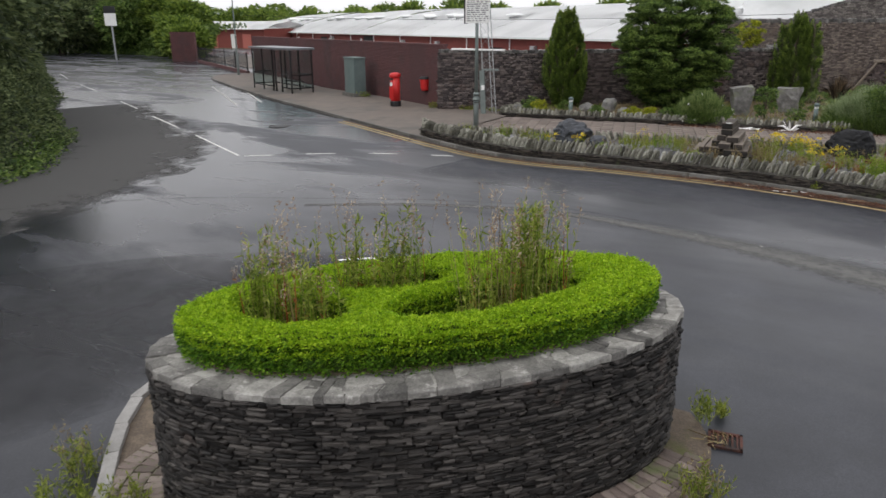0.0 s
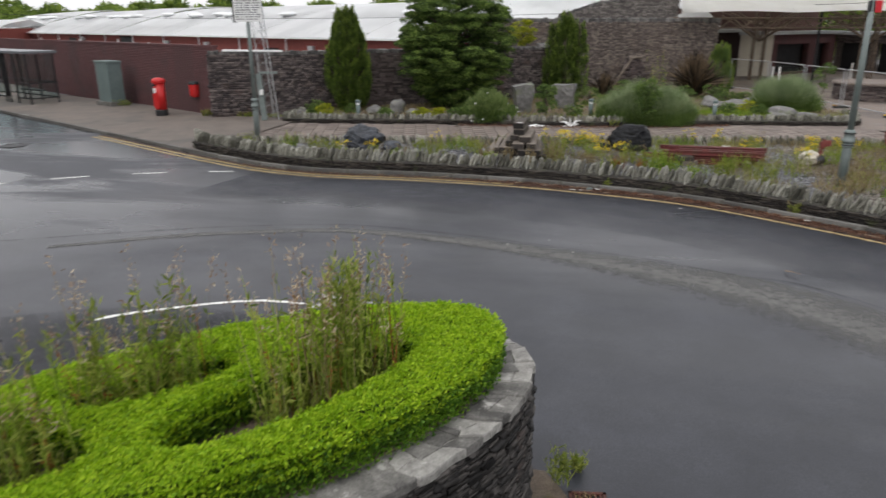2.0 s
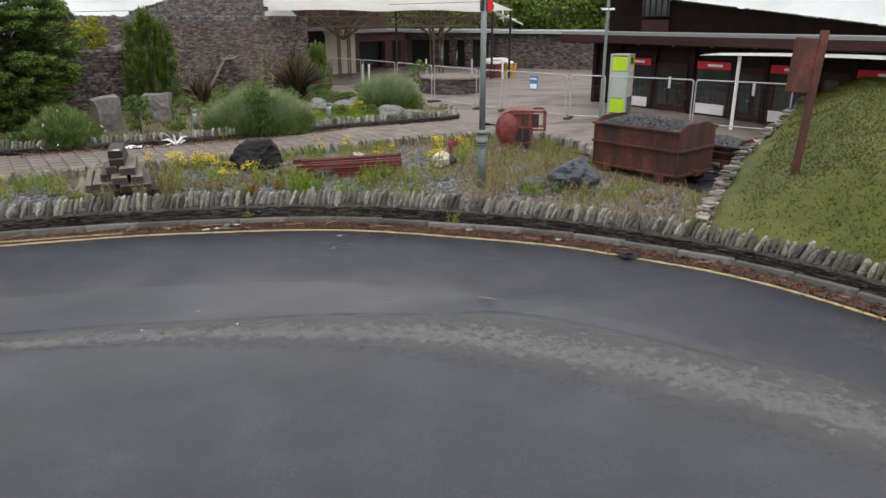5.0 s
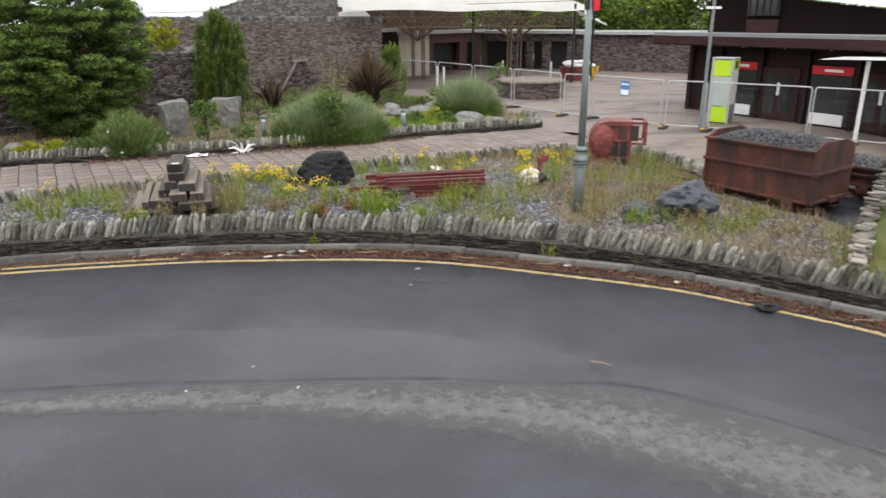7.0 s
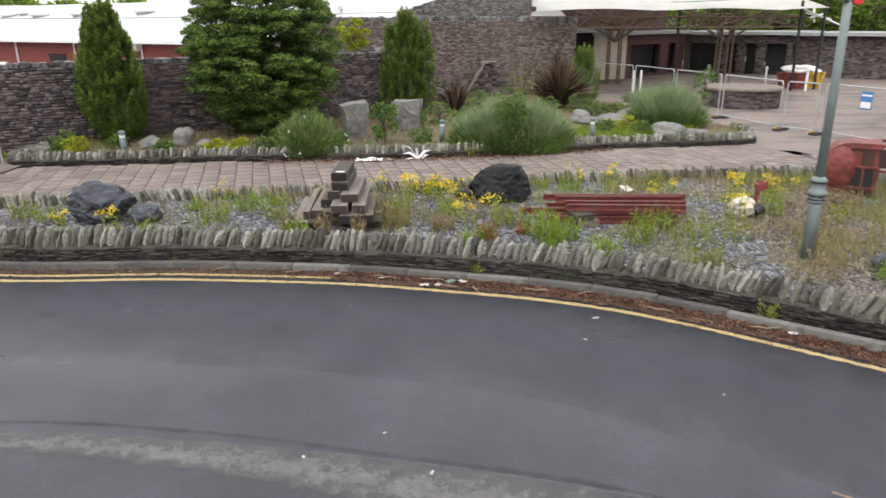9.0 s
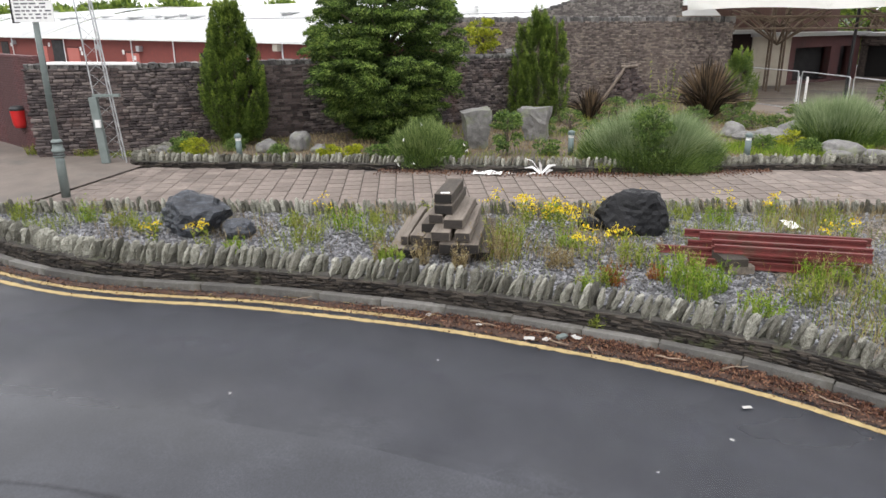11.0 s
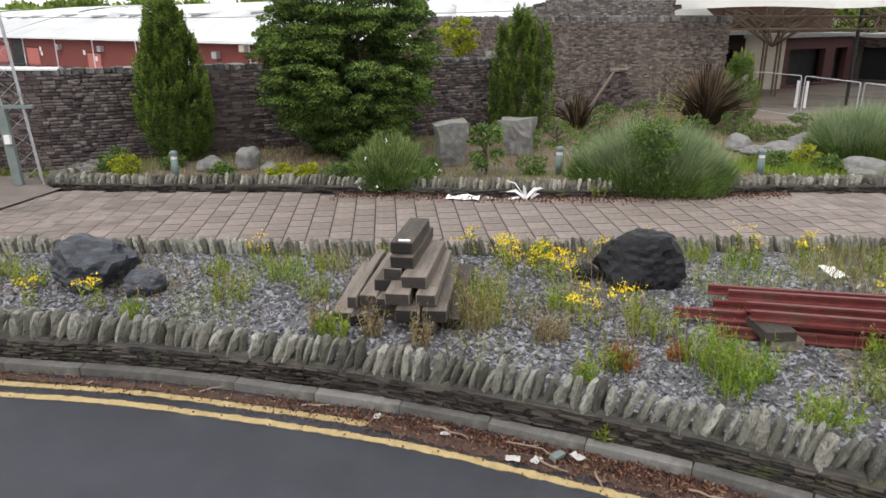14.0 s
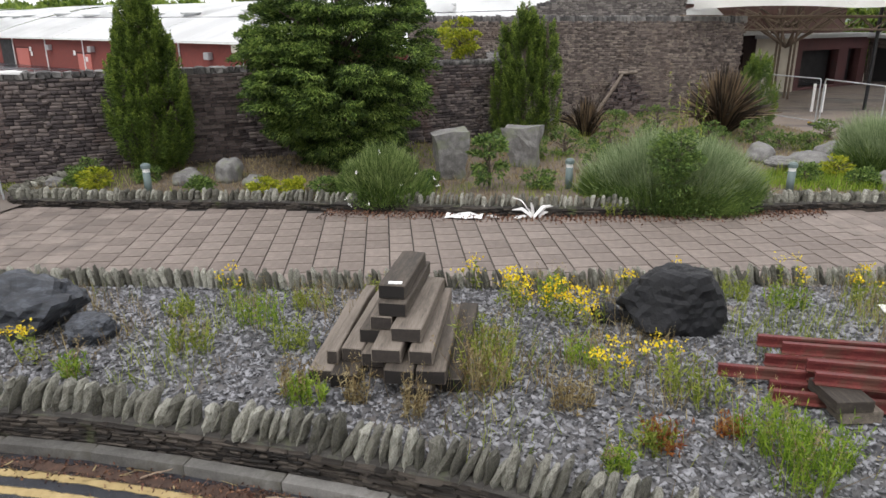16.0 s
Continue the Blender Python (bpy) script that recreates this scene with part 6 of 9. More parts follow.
def standing_stone(x, y, rz, w, d, h, seed):
    """A dressed, weathered block set on end, wider at the top."""
    bm = bmesh.new()
    g = bmesh.ops.create_cube(bm, size=1.0, matrix=Matrix.Translation((0, 0, h / 2)) @ Matrix.Diagonal((w, d, h, 1)))
    bmesh.ops.subdivide_edges(bm, edges=bm.edges, cuts=6, use_grid_fill=True)
    for v in bm.verts:
        t = v.co.z / h
        v.co.x *= 0.72 + 0.3 * t
        v.co.y *= 0.8 + 0.25 * t
        o = v.co * 2.2 + Vector((seed, seed * 2, 0))
        v.co += Vector((noise.noise(o), noise.noise(o + Vector((9, 0, 0))), noise.noise(o + Vector((0, 9, 0))))) * 0.09
        v.co += Vector((noise.noise(o * 4), noise.noise(o * 4 + Vector((9, 0, 0))), 0)) * 0.03
    thing("standing_stone", bm, GREYROCK, pose(x, y, lie(y) + 0.18, 3, -4, rz), "large pale grey stone block set upright in the bed", "standing stone", "standing stones")


standing_stone(-4.8, 32.1, 25, 0.85, 0.5, 1.25, 3)
standing_stone(-3.15, 33.9, -8, 0.95, 0.5, 1.12, 6)

rock("flat_rock", 3.35, 34.3, lie(34) + 0.42, 0.55, 0.36, 0.16, 44, GREYROCK, "flat grey slab of rock propped in the planted bed", "boulder", 12, 0.25, 0.2, "grey boulders")

# litter
for n, (x, y, s, up) in enumerate(((-4.0, 29.2, 0.3, PATH_UP), (-2.85, 29.35, 0.12, PATH_UP), (2.6, 25.0, 0.2, 0.27), (-3.4, 29.3, 0.1, PATH_UP), (0.75, 18.5, 0.04, 0.0), (-1.5, 14.85, 0.022, 0.0), (5.95, 16.75, 0.10, 0.42))):
    bm = bmesh.new()
    bmesh.ops.create_grid(bm, x_segments=5, y_segments=3, size=1.0)
    for v in bm.verts:
        v.co = Vector((v.co.x * s * 1.3, v.co.y * s * 0.6, 0.02 + s * 0.35 * abs(noise.noise(v.co * 1.3 + Vector((n * 5, 0, 0))))))
    bmesh.ops.solidify(bm, geom=bm.faces[:], thickness=0.004)
    thing("paper_scrap", bm, WHITE if s > 0.1 else PAPER, pose(x, y, lie(y) + up, 0, 0, n * 50), "crumpled white paper scrap lying on the ground", "litter", "scraps of litter")
fern = root("white_frond", -2.55, 29.45, lie(29.4) + 0.05, 0, "dead white leaf fronds fallen by the low wall", "dead leaf")
g = np.random.default_rng(5)
bs = np.tile([0.0, 0.0, 0.02], (9, 1)) + g.normal(0, 0.05, (9, 3)) * [1, 1, 0.2]
tp = bs + np.stack([g.uniform(-0.45, 0.45, 9), g.uniform(-0.2, 0.25, 9), g.uniform(0.1, 0.4, 9)], 1)
under(blades("frond", bs, tp, 0.07, WHITE, g, 0.2), fern)
rag = root("black_rag", 5.75, 15.6, lie(15.6), 0, "crumpled black plastic caught by the gutter", "litter")
bm = bmesh.new()
boulder(bm, 0.28, 0.18, 0.08, 77, 3, 0.7, 0.3)
part("plastic", bm, BLACK, rag)

# ---- boundary walls ----


def stone_wall(name, a, b, z0, z1a, z1b, label, near, limit, seed, mat=None, thick=0.45, size=((0.09, 0.27), (0.05, 0.10)), cope=0.16):
    """A rubble wall between plan points a and b; the face to the right of a->b is laid stone by stone."""
    L = math.hypot(b[0] - a[0], b[1] - a[1])
    t = math.atan2(b[1] - a[1], b[0] - a[0])
    w = root(name, a[0], a[1], z0, math.degrees(t), label, "wall")
    tagged(w, kind="structure")
    bm = bmesh.new()
    v = [bm.verts.new(p) for p in ((0, -thick / 2, -0.1), (L, -thick / 2, -0.1), (L, thick / 2, -0.1), (0, thick / 2, -0.1), (0, -thick / 2, z1a - z0), (L, -thick / 2, z1b - z0), (L, thick / 2, z1b - z0),
                                   (0, thick / 2, z1a - z0))]
    for q in ((0, 1, 5, 4), (1, 2, 6, 5), (2, 3, 7, 6), (3, 0, 4, 7), (4, 5, 6, 7), (3, 2, 1, 0)):
        bm.faces.new([v[k] for k in q])
    part("core", bm, MORTAR, w)
    line = np.array([(a[0] + (b[0] - a[0]) * k / 40, a[1] + (b[1] - a[1]) * k / 40, t) for k in range(41)])
    hi = max(z1a, z1b) - z0

    def above(m):
        s = ((m.translation.x - a[0]) * math.cos(t) + (m.translation.y - a[1]) * math.sin(t)) / L
        return m.translation.z < z1a + (z1b - z1a) * s - 0.02
    rows = [m for m in course_rows(line, lambda x, y: z0, hi, size[0], size[1], 0.2, seed, out=thick / 2 - 0.06, proud=0.012) if above(m)]
    # end faces
    for e, s in ((a, -1), (b, 1)):
        px, py = e[0] - s * 0.05 * math.cos(t), e[1] - s * 0.05 * math.sin(t)
        ln = np.array([(px + k * thick / 2 * -math.sin(t), py + k * thick / 2 * math.cos(t), t + math.pi / 2) for k in (-0.95, 0, 0.95)])
        rows += [m for m in course_rows(ln, lambda x, y: z0, (z1a if s < 0 else z1b) - z0, (0.15, 0.3), size[1], 0.14, seed + 5, out=0.04 * s, proud=0.01)]
    tops = []
    if cope:
        rg = random.Random(seed)
        s = 0.0
        while s < L:
            l = rg.uniform(0.09, 0.24)
            zz = z1a + (z1b - z1a) * s / L
            tops.append(pose(a[0] + math.cos(t) * (s + l / 2), a[1] + math.sin(t) * (s + l / 2), zz + 0.06, rg.uniform(-3, 3), rg.uniform(-7, 7), math.degrees(t)) @ Matrix.Diagonal((l * 0.95, thick * 1.12, cope * rg.uniform(0.8, 1.2), 1)))
            s += l
    lay_pieces("stone", rows, make_stone_variants(name + "_stone", 14, mat or WALLSTONE, 0.07), w, near, limit)
    if tops:
        lay_pieces("coping_stone", tops, make_stone_variants(name + "_coping", 8, WALL_COPING, 0.14), w, near, 60)
    return w


short_wall = stone_wall("stone_wall", (-17.95, 29.1), (-14.9, 30.75), 0.70, 3.42, 3.38, "dark rubble stone boundary wall", (-16, 30), 120, 51, WALLSTONE_DARK, size=((0.11, 0.34), (0.06, 0.125)))
bm = bmesh.new()
box(bm, 2.5, 0.62, 0.07, 1.85, 0.02, 2.805, 0, 1.3, bevel=0.02)
part("white_capping", bm, WHITE, short_wall, "white-painted flat capping")
stone_wall("stone_wall", (-14.9, 30.75), (-4.6, 39.1), 0.70, 3.38, 3.37, "dark rubble stone boundary wall behind the planting", (-12, 33), 260, 52, WALLSTONE_DARK, size=((0.11, 0.34), (0.06, 0.125)))
stone_wall("stone_wall", (-9.0, 44.8), (4.4, 47.5), 0.70, 4.72, 4.66, "tall rubble stone wall of the building", (1, 47), 280, 53, cope=0.27)
stone_wall("stone_wall", (4.4, 47.7), (3.2, 54), 0.70, 4.66, 4.66, "side of the tall rubble stone wall", (4, 50), 60, 54)
stone_wall("stone_wall", (-4.75, 46.9), (-2.3, 47.4), 4.6, 5.0, 5.75, "sloping stone gable above the wall", (-3, 46), 30, 55, GABLE)
stone_wall("stone_wall", (-2.3, 47.4), (2.2, 48.3), 4.6, 5.75, 6.1, "high stone gable above the wall", (-1, 46), 80, 56, GABLE)
stone_wall("stone_wall", (-4.6, 39.1), (-5.6, 45.4), 0.70, 3.37, 3.37, "return of the rubble stone wall", (-5, 42), 60, 57)


def brick_rows(a, b, z0, z1, out, skip=None):
    L = math.hypot(b[0] - a[0], b[1] - a[1])
    t = math.atan2(b[1] - a[1], b[0] - a[0])
    rows, z, k = [], z0, 0
    while z < z1 - 0.03:
        s = -0.11 * (k % 2)
        while s < L:
            x, y = a[0] + math.cos(t) * (s + 0.11) + out * math.sin(t), a[1] + math.sin(t) * (s + 0.11) - out * math.cos(t)
            rows.append(pose(x, y, z + 0.034, 0, 0, math.degrees(t)) @ Matrix.Diagonal((0.213, 0.05, 0.064, 1)))
            s += 0.225
        z += 0.075
        k += 1
    return rows


def brick_wall(a, b, z0, z1, thick, label, near, limit, far=None, mat=None):
    L = math.hypot(b[0] - a[0], b[1] - a[1])
    t = math.atan2(b[1] - a[1], b[0] - a[0])
    w = root("brick_wall", a[0], a[1], z0, math.degrees(t), label, "wall")
    tagged(w, kind="structure")
    bm = bmesh.new()
    box(bm, L, thick, z1 - z0 + 0.1, L / 2, 0, -0.1)
    part("core", bm, mat or BRICK_DARK, w)
    bm = bmesh.new()
    box(bm, L + 0.04, thick + 0.08, 0.07, L / 2, 0, z1 - z0 + 0.003)
    part("coping", bm, mat or BRICK_DARK, w)
    rows = brick_rows(a, far or b, z0, z1, thick / 2)
    lay_pieces("brick", rows, make_stone_variants("plum_brick", 3, mat or BRICK_DARK, 0.03), w, near, limit)
    return w


brick_wall((-45.4, 44.0), (-17.75, 29.35), 0.72, 3.71, 0.24, "plum-brown brick wall behind the pavement", (-20, 30.5), 300)
brick_wall((-69.4, 54.7), (-66.9, 55.9), 0.7, 3.85, 0.5, "dark brick gate pier wall", (-68, 55), 60)

ruin = root("stone_ruin", -0.1, 45.75, 0.9, 11, "stepped ruin of rough stones with a pale sloping rail", "stone ruin")
rg = random.Random(15)
mats = []
z = 0.0
while z < 1.75:
    w = 1.9 * (1 - z / 2.4)
    x = -w / 2 - 0.1 * z
    while x < w / 2 - 0.1 * z:
        l = rg.uniform(0.16, 0.42)
        mats.append(ruin.matrix_basis @ pose(x + l / 2, rg.uniform(-0.05, 0.05), z + 0.06, rg.uniform(-4, 4), rg.uniform(-4, 4), rg.uniform(-8, 8)) @ Matrix.Diagonal((l, 0.45 - 0.12 * z, 0.13, 1)))
        x += l
    z += 0.125
lay_pieces("stone", mats, make_stone_variants("ruin_stone", 8, WALLSTONE_DARK, 0.14), ruin, (-0.1, 45.7), 120)
bm = bmesh.new()
rod(bm, (-1.25, -0.3, 0.05), (-0.35, -0.24, 1.45), 0.075, seg=8)
rod(bm, (-0.35, -0.24, 1.45), (-0.2, -0.22, 1.72), 0.07, seg=8)
rod(bm, (-0.35, -0.2, 1.76), (0.4, -0.2, 1.8), 0.075, seg=8)
part("rail", bm, DRIFTWOOD, ruin, "pale sloping rail")

# ---- long factory building with a white roof ----
fac = root("factory", -20, 58, 0.7, math.degrees(math.atan2(-16.5, 30)), "long single-storey red brick factory with a white sheet roof", "factory")
# local x runs along the front towards the right, local -y faces the road
FL, FR = -115.0, 14.0
bm = bmesh.new()
box(bm, FR - FL, 0.3, 2.75, (FL + FR) / 2, 0.15, 0)
part("wall", bm, BRICK_RED, fac)
bm = bmesh.new()
box(bm, 0.3, 30, 2.75, FR, 15, 0)
part("wall", bm, BRICK_RED, fac)
for k in range(8):                 # low curved bays of roof sheeting
    x0, x1 = FL + (FR - FL) * k / 8, FL + (FR - FL) * (k + 1) / 8
    bm = bmesh.new()
    ring = []
    for s in np.linspace(0, 1, 14):
        yy, zz = -0.5 + 34 * s, 2.75 + 3.3 * math.sin(math.pi * min(s * 1.0, 1.0)) ** 0.9 + (0.35 if k == 1 or k == 3 else 0.0) * s
        ring.append((bm.verts.new((x0 + 0.02, yy, zz)), bm.verts.new((x1 - 0.02, yy, zz))))
    for p, q in zip(ring, ring[1:]):
        bm.faces.new((p[0], p[1], q[1], q[0]))
    bmesh.ops.solidify(bm, geom=bm.faces[:], thickness=0.12)
    part("roof_bay", bm, ROOF, fac)
bm = bmesh.new()
box(bm, FR - FL, 0.14, 0.16, (FL + FR) / 2, -0.52, 2.6)
part("gutter", bm, WHITE, fac)
for k in range(16):
    x = FL + 6 + k * 8.0
    bm = bmesh.new()
    rod(bm, (x, -0.1, 0), (x, -0.1, 2.65), 0.06, seg=8)
    part("downpipe", bm, WHITE, fac)
SALMON = material("salmon_door", [(0.42, 0.12, 0.10), (0.50, 0.17, 0.14)], bump=0.0)
for x, w, h, m in ((-92, 2.4, 2.0, DARK), (-78.5, 2.4, 1.7, SALMON), (-64, 2.6, 2.0, DARK), (-51.6, 2.8, 1.75, SALMON), (-46.8, 3.4, 2.35, DARK), (-42.9, 3.0, 1.65, SALMON), (-29.1, 2.6, 1.4, SALMON), (-15.5, 2.2, 1.6, DARK)):
    bm = bmesh.new()
    box(bm, w, 0.06, h, x, -0.03, 0.02)
    part("door", bm, m, fac)
    bm = bmesh.new()
    box(bm, w + 0.2, 0.05, 0.1, x, -0.05, h + 0.024)
    part("door_head", bm, FASCIA, fac)
for x, z in ((-76, 1.6), (-61.5, 1.55), (-49.3, 1.7), (-40.8, 1.4), (-40.6, 0.95), (-30.9, 1.25), (-28.6, 0.75)):
    bm = bmesh.new()
    box(bm, 0.42, 0.03, 0.42, x, -0.075, z)
    part("notice", bm, WHITE, fac)
for x, z, m in ((-88, 1.8, GALV), (-60, 1.8, GALV), (-36.0, 1.6, GALV), (-27.2, 1.6, GALV), (-9.0, 1.5, GALV), (-5.5, 2.05, CREAM), (5.0, 1.6, GALV)):
    bm = bmesh.new()
    box(bm, 0.62, 0.4, 0.5, x, -0.22, z, bevel=0.05)
    part("wall_lamp", bm, m, fac)
for x in (-99, -97, -90, -88, -76, -74, -72, -63.5, -58.5, -56.5, -48.5, -41.5, -39.5, -34.9, -32.1, -30.3, -26.6, -20.5, -12.5, -2.0, 0.9, 9.0):
    bm = bmesh.new()
    y = 6.2 + 0.5 * math.sin(x)
    bmesh.ops.create_icosphere(bm, subdivisions=3, radius=1.0, matrix=Matrix.Translation((x, y, 2.75 + 3.3 * math.sin(math.pi * (y + 0.5) / 34) ** 0.9 + 0.22)) @ Matrix.Diagonal((0.95, 0.9, 0.24, 1)))
    part("roof_vent", bm, ROOF, fac, smooth=True)
    bm = bmesh.new()
    bmesh.ops.create_cone(bm, cap_ends=True, segments=16, radius1=0.6, radius2=0.6, depth=0.5, matrix=Matrix.Translation((x, y, 2.75 + 3.3 * math.sin(math.pi * (y + 0.5) / 34) ** 0.9)))
    part("vent_collar", bm, GALV, fac)
wing = root("factory_wing", -116, 92.5, 0.7, -4, "red brick factory wing with a white sheet roof", "factory")
bm = bmesh.new()
box(bm, 25, 10, 3.3, 12.5, 5, 0)
part("wall", bm, BRICK_RED, wing)
bm = bmesh.new()
ring = [(bm.verts.new((-0.8, y, z)), bm.verts.new((25.8, y, z))) for y, z in ((-0.7, 3.2), (2.0, 4.1), (5.5, 4.6), (10.5, 3.4))]
for p, q in zip(ring, ring[1:]):
    bm.faces.new((p[0], p[1], q[1], q[0]))
bmesh.ops.solidify(bm, geom=bm.faces[:], thickness=0.15)
part("roof", bm, ROOF, wing)
for x, w, m in ((7.5, 1.6, WHITE), (11.0, 3.0, SALMON), (17.0, 1.4, WHITE), (20.5, 2.2, SALMON)):
    bm = bmesh.new()
    box(bm, w, 0.08, 2.4, x, -0.05, 0)
    part("door", bm, m, wing)
# taller white roof behind the stone gable
hall = root("white_hall", -3, 62, 0.7, 10, "white-roofed hall behind the stone wall", "hall")
bm = bmesh.new()
box(bm, 13, 18, 3.6, 0, 0, 0)
part("wall", bm, WALLSTONE, hall)
bm = bmesh.new()
ring = [(bm.verts.new((-7, y, z)), bm.verts.new((7, y, z))) for y, z in ((-9.5, 3.6), (-5, 5.0), (0, 5.6), (5, 5.0), (9.5, 3.6))]
for p, q in zip(ring, ring[1:]):
    bm.faces.new((p[0], p[1], q[1], q[0]))
bmesh.ops.solidify(bm, geom=bm.faces[:], thickness=0.15)
part("roof", bm, ROOF, hall)

# yard railings beside the gate
yard = tagged(ribbon("yard", smooth_line([(-72, 66), (-58, 58), (-44, 50), (-34, 44.5)], 1.0), (12, 6, 0, -4.5), 0.02, PAVEMENT, "structure", "grey tarmac factory yard", "yard"))
rl = root("railings", -64.7, 54.3, 0.75, math.degrees(math.atan2(42.9 - 54.3, -45.2 + 64.7)), "black steel railings on a low brick kerb", "railings")
RLL = math.hypot(19.5, 11.4)
bm = bmesh.new()
box(bm, RLL, 0.25, 0.3, RLL / 2, 0, -0.05)
part("plinth", bm, BRICK_DARK, rl)
for k in range(6):
    bm = bmesh.new()
    box(bm, 0.1, 0.1, 1.75, 0.1 + k * (RLL - 0.2) / 5, 0, 0)
    part("post", bm, BLACK, rl)
for zz in (0.45, 1.55):
    bm = bmesh.new()
    box(bm, RLL, 0.04, 0.05, RLL / 2, 0, zz)
    part("rail", bm, BLACK, rl)
rod_me = None
for k in range(110):
    if rod_me is None:
        bm = bmesh.new()
        rod(bm, (0, 0, 0.3), (0, 0, 1.6), 0.012, seg=5)
        ob = part("bar", bm, BLACK, rl)
        rod_me = ob.data
    else:
        ob = new("bar", rod_me)
        ob.parent = rl
    ob.location = (0.15 + k * (RLL - 0.3) / 109, 0, 0)

# ---- bus shelter ----
sh = root("bus_shelter", -34.4, 33.1, lie(33) + 0.1, math.degrees(math.atan2(-2.0, 5.1)), "black-framed glazed bus shelter on the pavement", "bus shelter")
SL, SD, SH = 5.5, 1.35, 2.45


def post_at(x, y):
    bm = bmesh.new()
    box(bm, 0.07, 0.07, SH, x, y, 0)
    part("post", bm, BLACK, sh)


for x in (0.0, 1.5, 2.95, 3.35, 4.2, SL):
    post_at(x, 0)
for x in (0.0, 1.9, 3.8, SL):
    post_at(x, SD)
for x0, x1 in ((-0.15, 2.95), (3.0, SL + 0.15)):
    bm = bmesh.new()
    box(bm, x1 - x0, SD + 0.35, 0.12, (x0 + x1) / 2, SD / 2, SH, bevel=0.02)
    part("roof", bm, material("shelter_roof", [(0.10, 0.11, 0.12), (0.18, 0.19, 0.20)], bump=0.0, rough=(0.3, 0.5)), sh)
for zz in (0.25, 1.0):
    for x0, x1, yy in ((0, 2.95, 0), (4.2, SL, 0), (0, SL, SD)):
        bm = bmesh.new()
        box(bm, x1 - x0, 0.05, 0.06, (x0 + x1) / 2, yy, zz)
        part("rail", bm, BLACK, sh)
    for xx in (0, SL):
        bm = bmesh.new()
        box(bm, 0.05, SD, 0.06, xx, SD / 2, zz)
        part("rail", bm, BLACK, sh)
for x0, x1, yy in ((0.05, 1.45, 0), (1.55, 2.9, 0), (4.25, SL - 0.05, 0), (0.05, 1.85, SD), (1.95, 3.75, SD), (3.85, SL - 0.05, SD)):
    bm = bmesh.new()
    box(bm, x1 - x0, 0.012, SH - 0.35, (x0 + x1) / 2, yy, 0.3)
    part("pane", bm, GLASS, sh).visible_shadow = False
for xx in (0, SL):
    bm = bmesh.new()
    box(bm, 0.012, SD - 0.1, SH - 0.35, xx, SD / 2, 0.3)
    part("pane", bm, GLASS, sh).visible_shadow = False
bm = bmesh.new()
box(bm, 2.2, 0.3, 0.05, 3.6, SD - 0.3, 0.55)
part("bench", bm, BLACK, sh)

cab = root("utility_cabinet", -25.3, 32.0, lie(32) + 0.1, -26, "tall grey-green steel utility cabinet on a plinth", "utility cabinet")
bm = bmesh.new()
box(bm, 1.5, 0.95, 0.18, 0, 0, 0, bevel=0.02)
part("plinth", bm, CONCRETE, cab)
for x in (-0.32, 0.32):
    bm = bmesh.new()
    box(bm, 0.62, 0.7, 1.85, x, 0, 0.18, bevel=0.02)
    part("door", bm, CABINET, cab)
bm = bmesh.new()
box(bm, 1.34, 0.78, 0.09, 0, 0, 2.03, bevel=0.02)
part("top", bm, CABINET, cab)

pb = root("post_box", -20.4, 28.95, lie(29) + 0.1, -20, "red pillar post box with a black base", "post box")
bm = bmesh.new()
lathe(bm, [(0.27, 0), (0.27, 0.22), (0.245, 0.26)], 28)
part("base", bm, BLACK, pb, "black-painted base")
bm = bmesh.new()
lathe(bm, [(0.24, 0.24), (0.24, 1.42)], 28)
part("body", bm, POST_RED, pb, smooth=True)
bm = bmesh.new()
lathe(bm, [(0.25, 1.40), (0.29, 1.43), (0.29, 1.50), (0.27, 1.55), (0.18, 1.61), (0.05, 1.63)], 28)
part("cap", bm, POST_RED, pb)
bm = bmesh.new()
box(bm, 0.26, 0.05, 0.07, 0, -0.235, 1.28, bevel=0.01)
part("slot", bm, BLACK, pb)
bm = bmesh.new()
box(bm, 0.16, 0.02, 0.2, 0.0, -0.24, 0.98)
part("notice", bm, WHITE, pb)
bm = bmesh.new()
box(bm, 0.34, 0.03, 0.62, 0, -0.225, 0.34, bevel=0.01)
part("door", bm, POST_RED, pb)

bn = root("litter_bin", -19.2, 29.98, lie(29.5) + 0.1, -28, "red litter bin hung on the brick wall", "litter bin")
bm = bmesh.new()
lathe(bm, [(0.16, 0.72), (0.21, 0.80), (0.25, 1.28), (0.23, 1.28), (0.2, 0.84)], 20, 0, -0.12)
part("bucket", bm, POST_RED, bn)
bm = bmesh.new()
lathe(bm, [(0.255, 1.27), (0.255, 1.33), (0.2, 1.4)], 20, 0, -0.12)
part("lid", bm, BLACK, bn)
bm = bmesh.new()
box(bm, 0.08, 0.16, 0.6, 0, 0.05, 0.8)
part("bracket", bm, BLACK, bn)

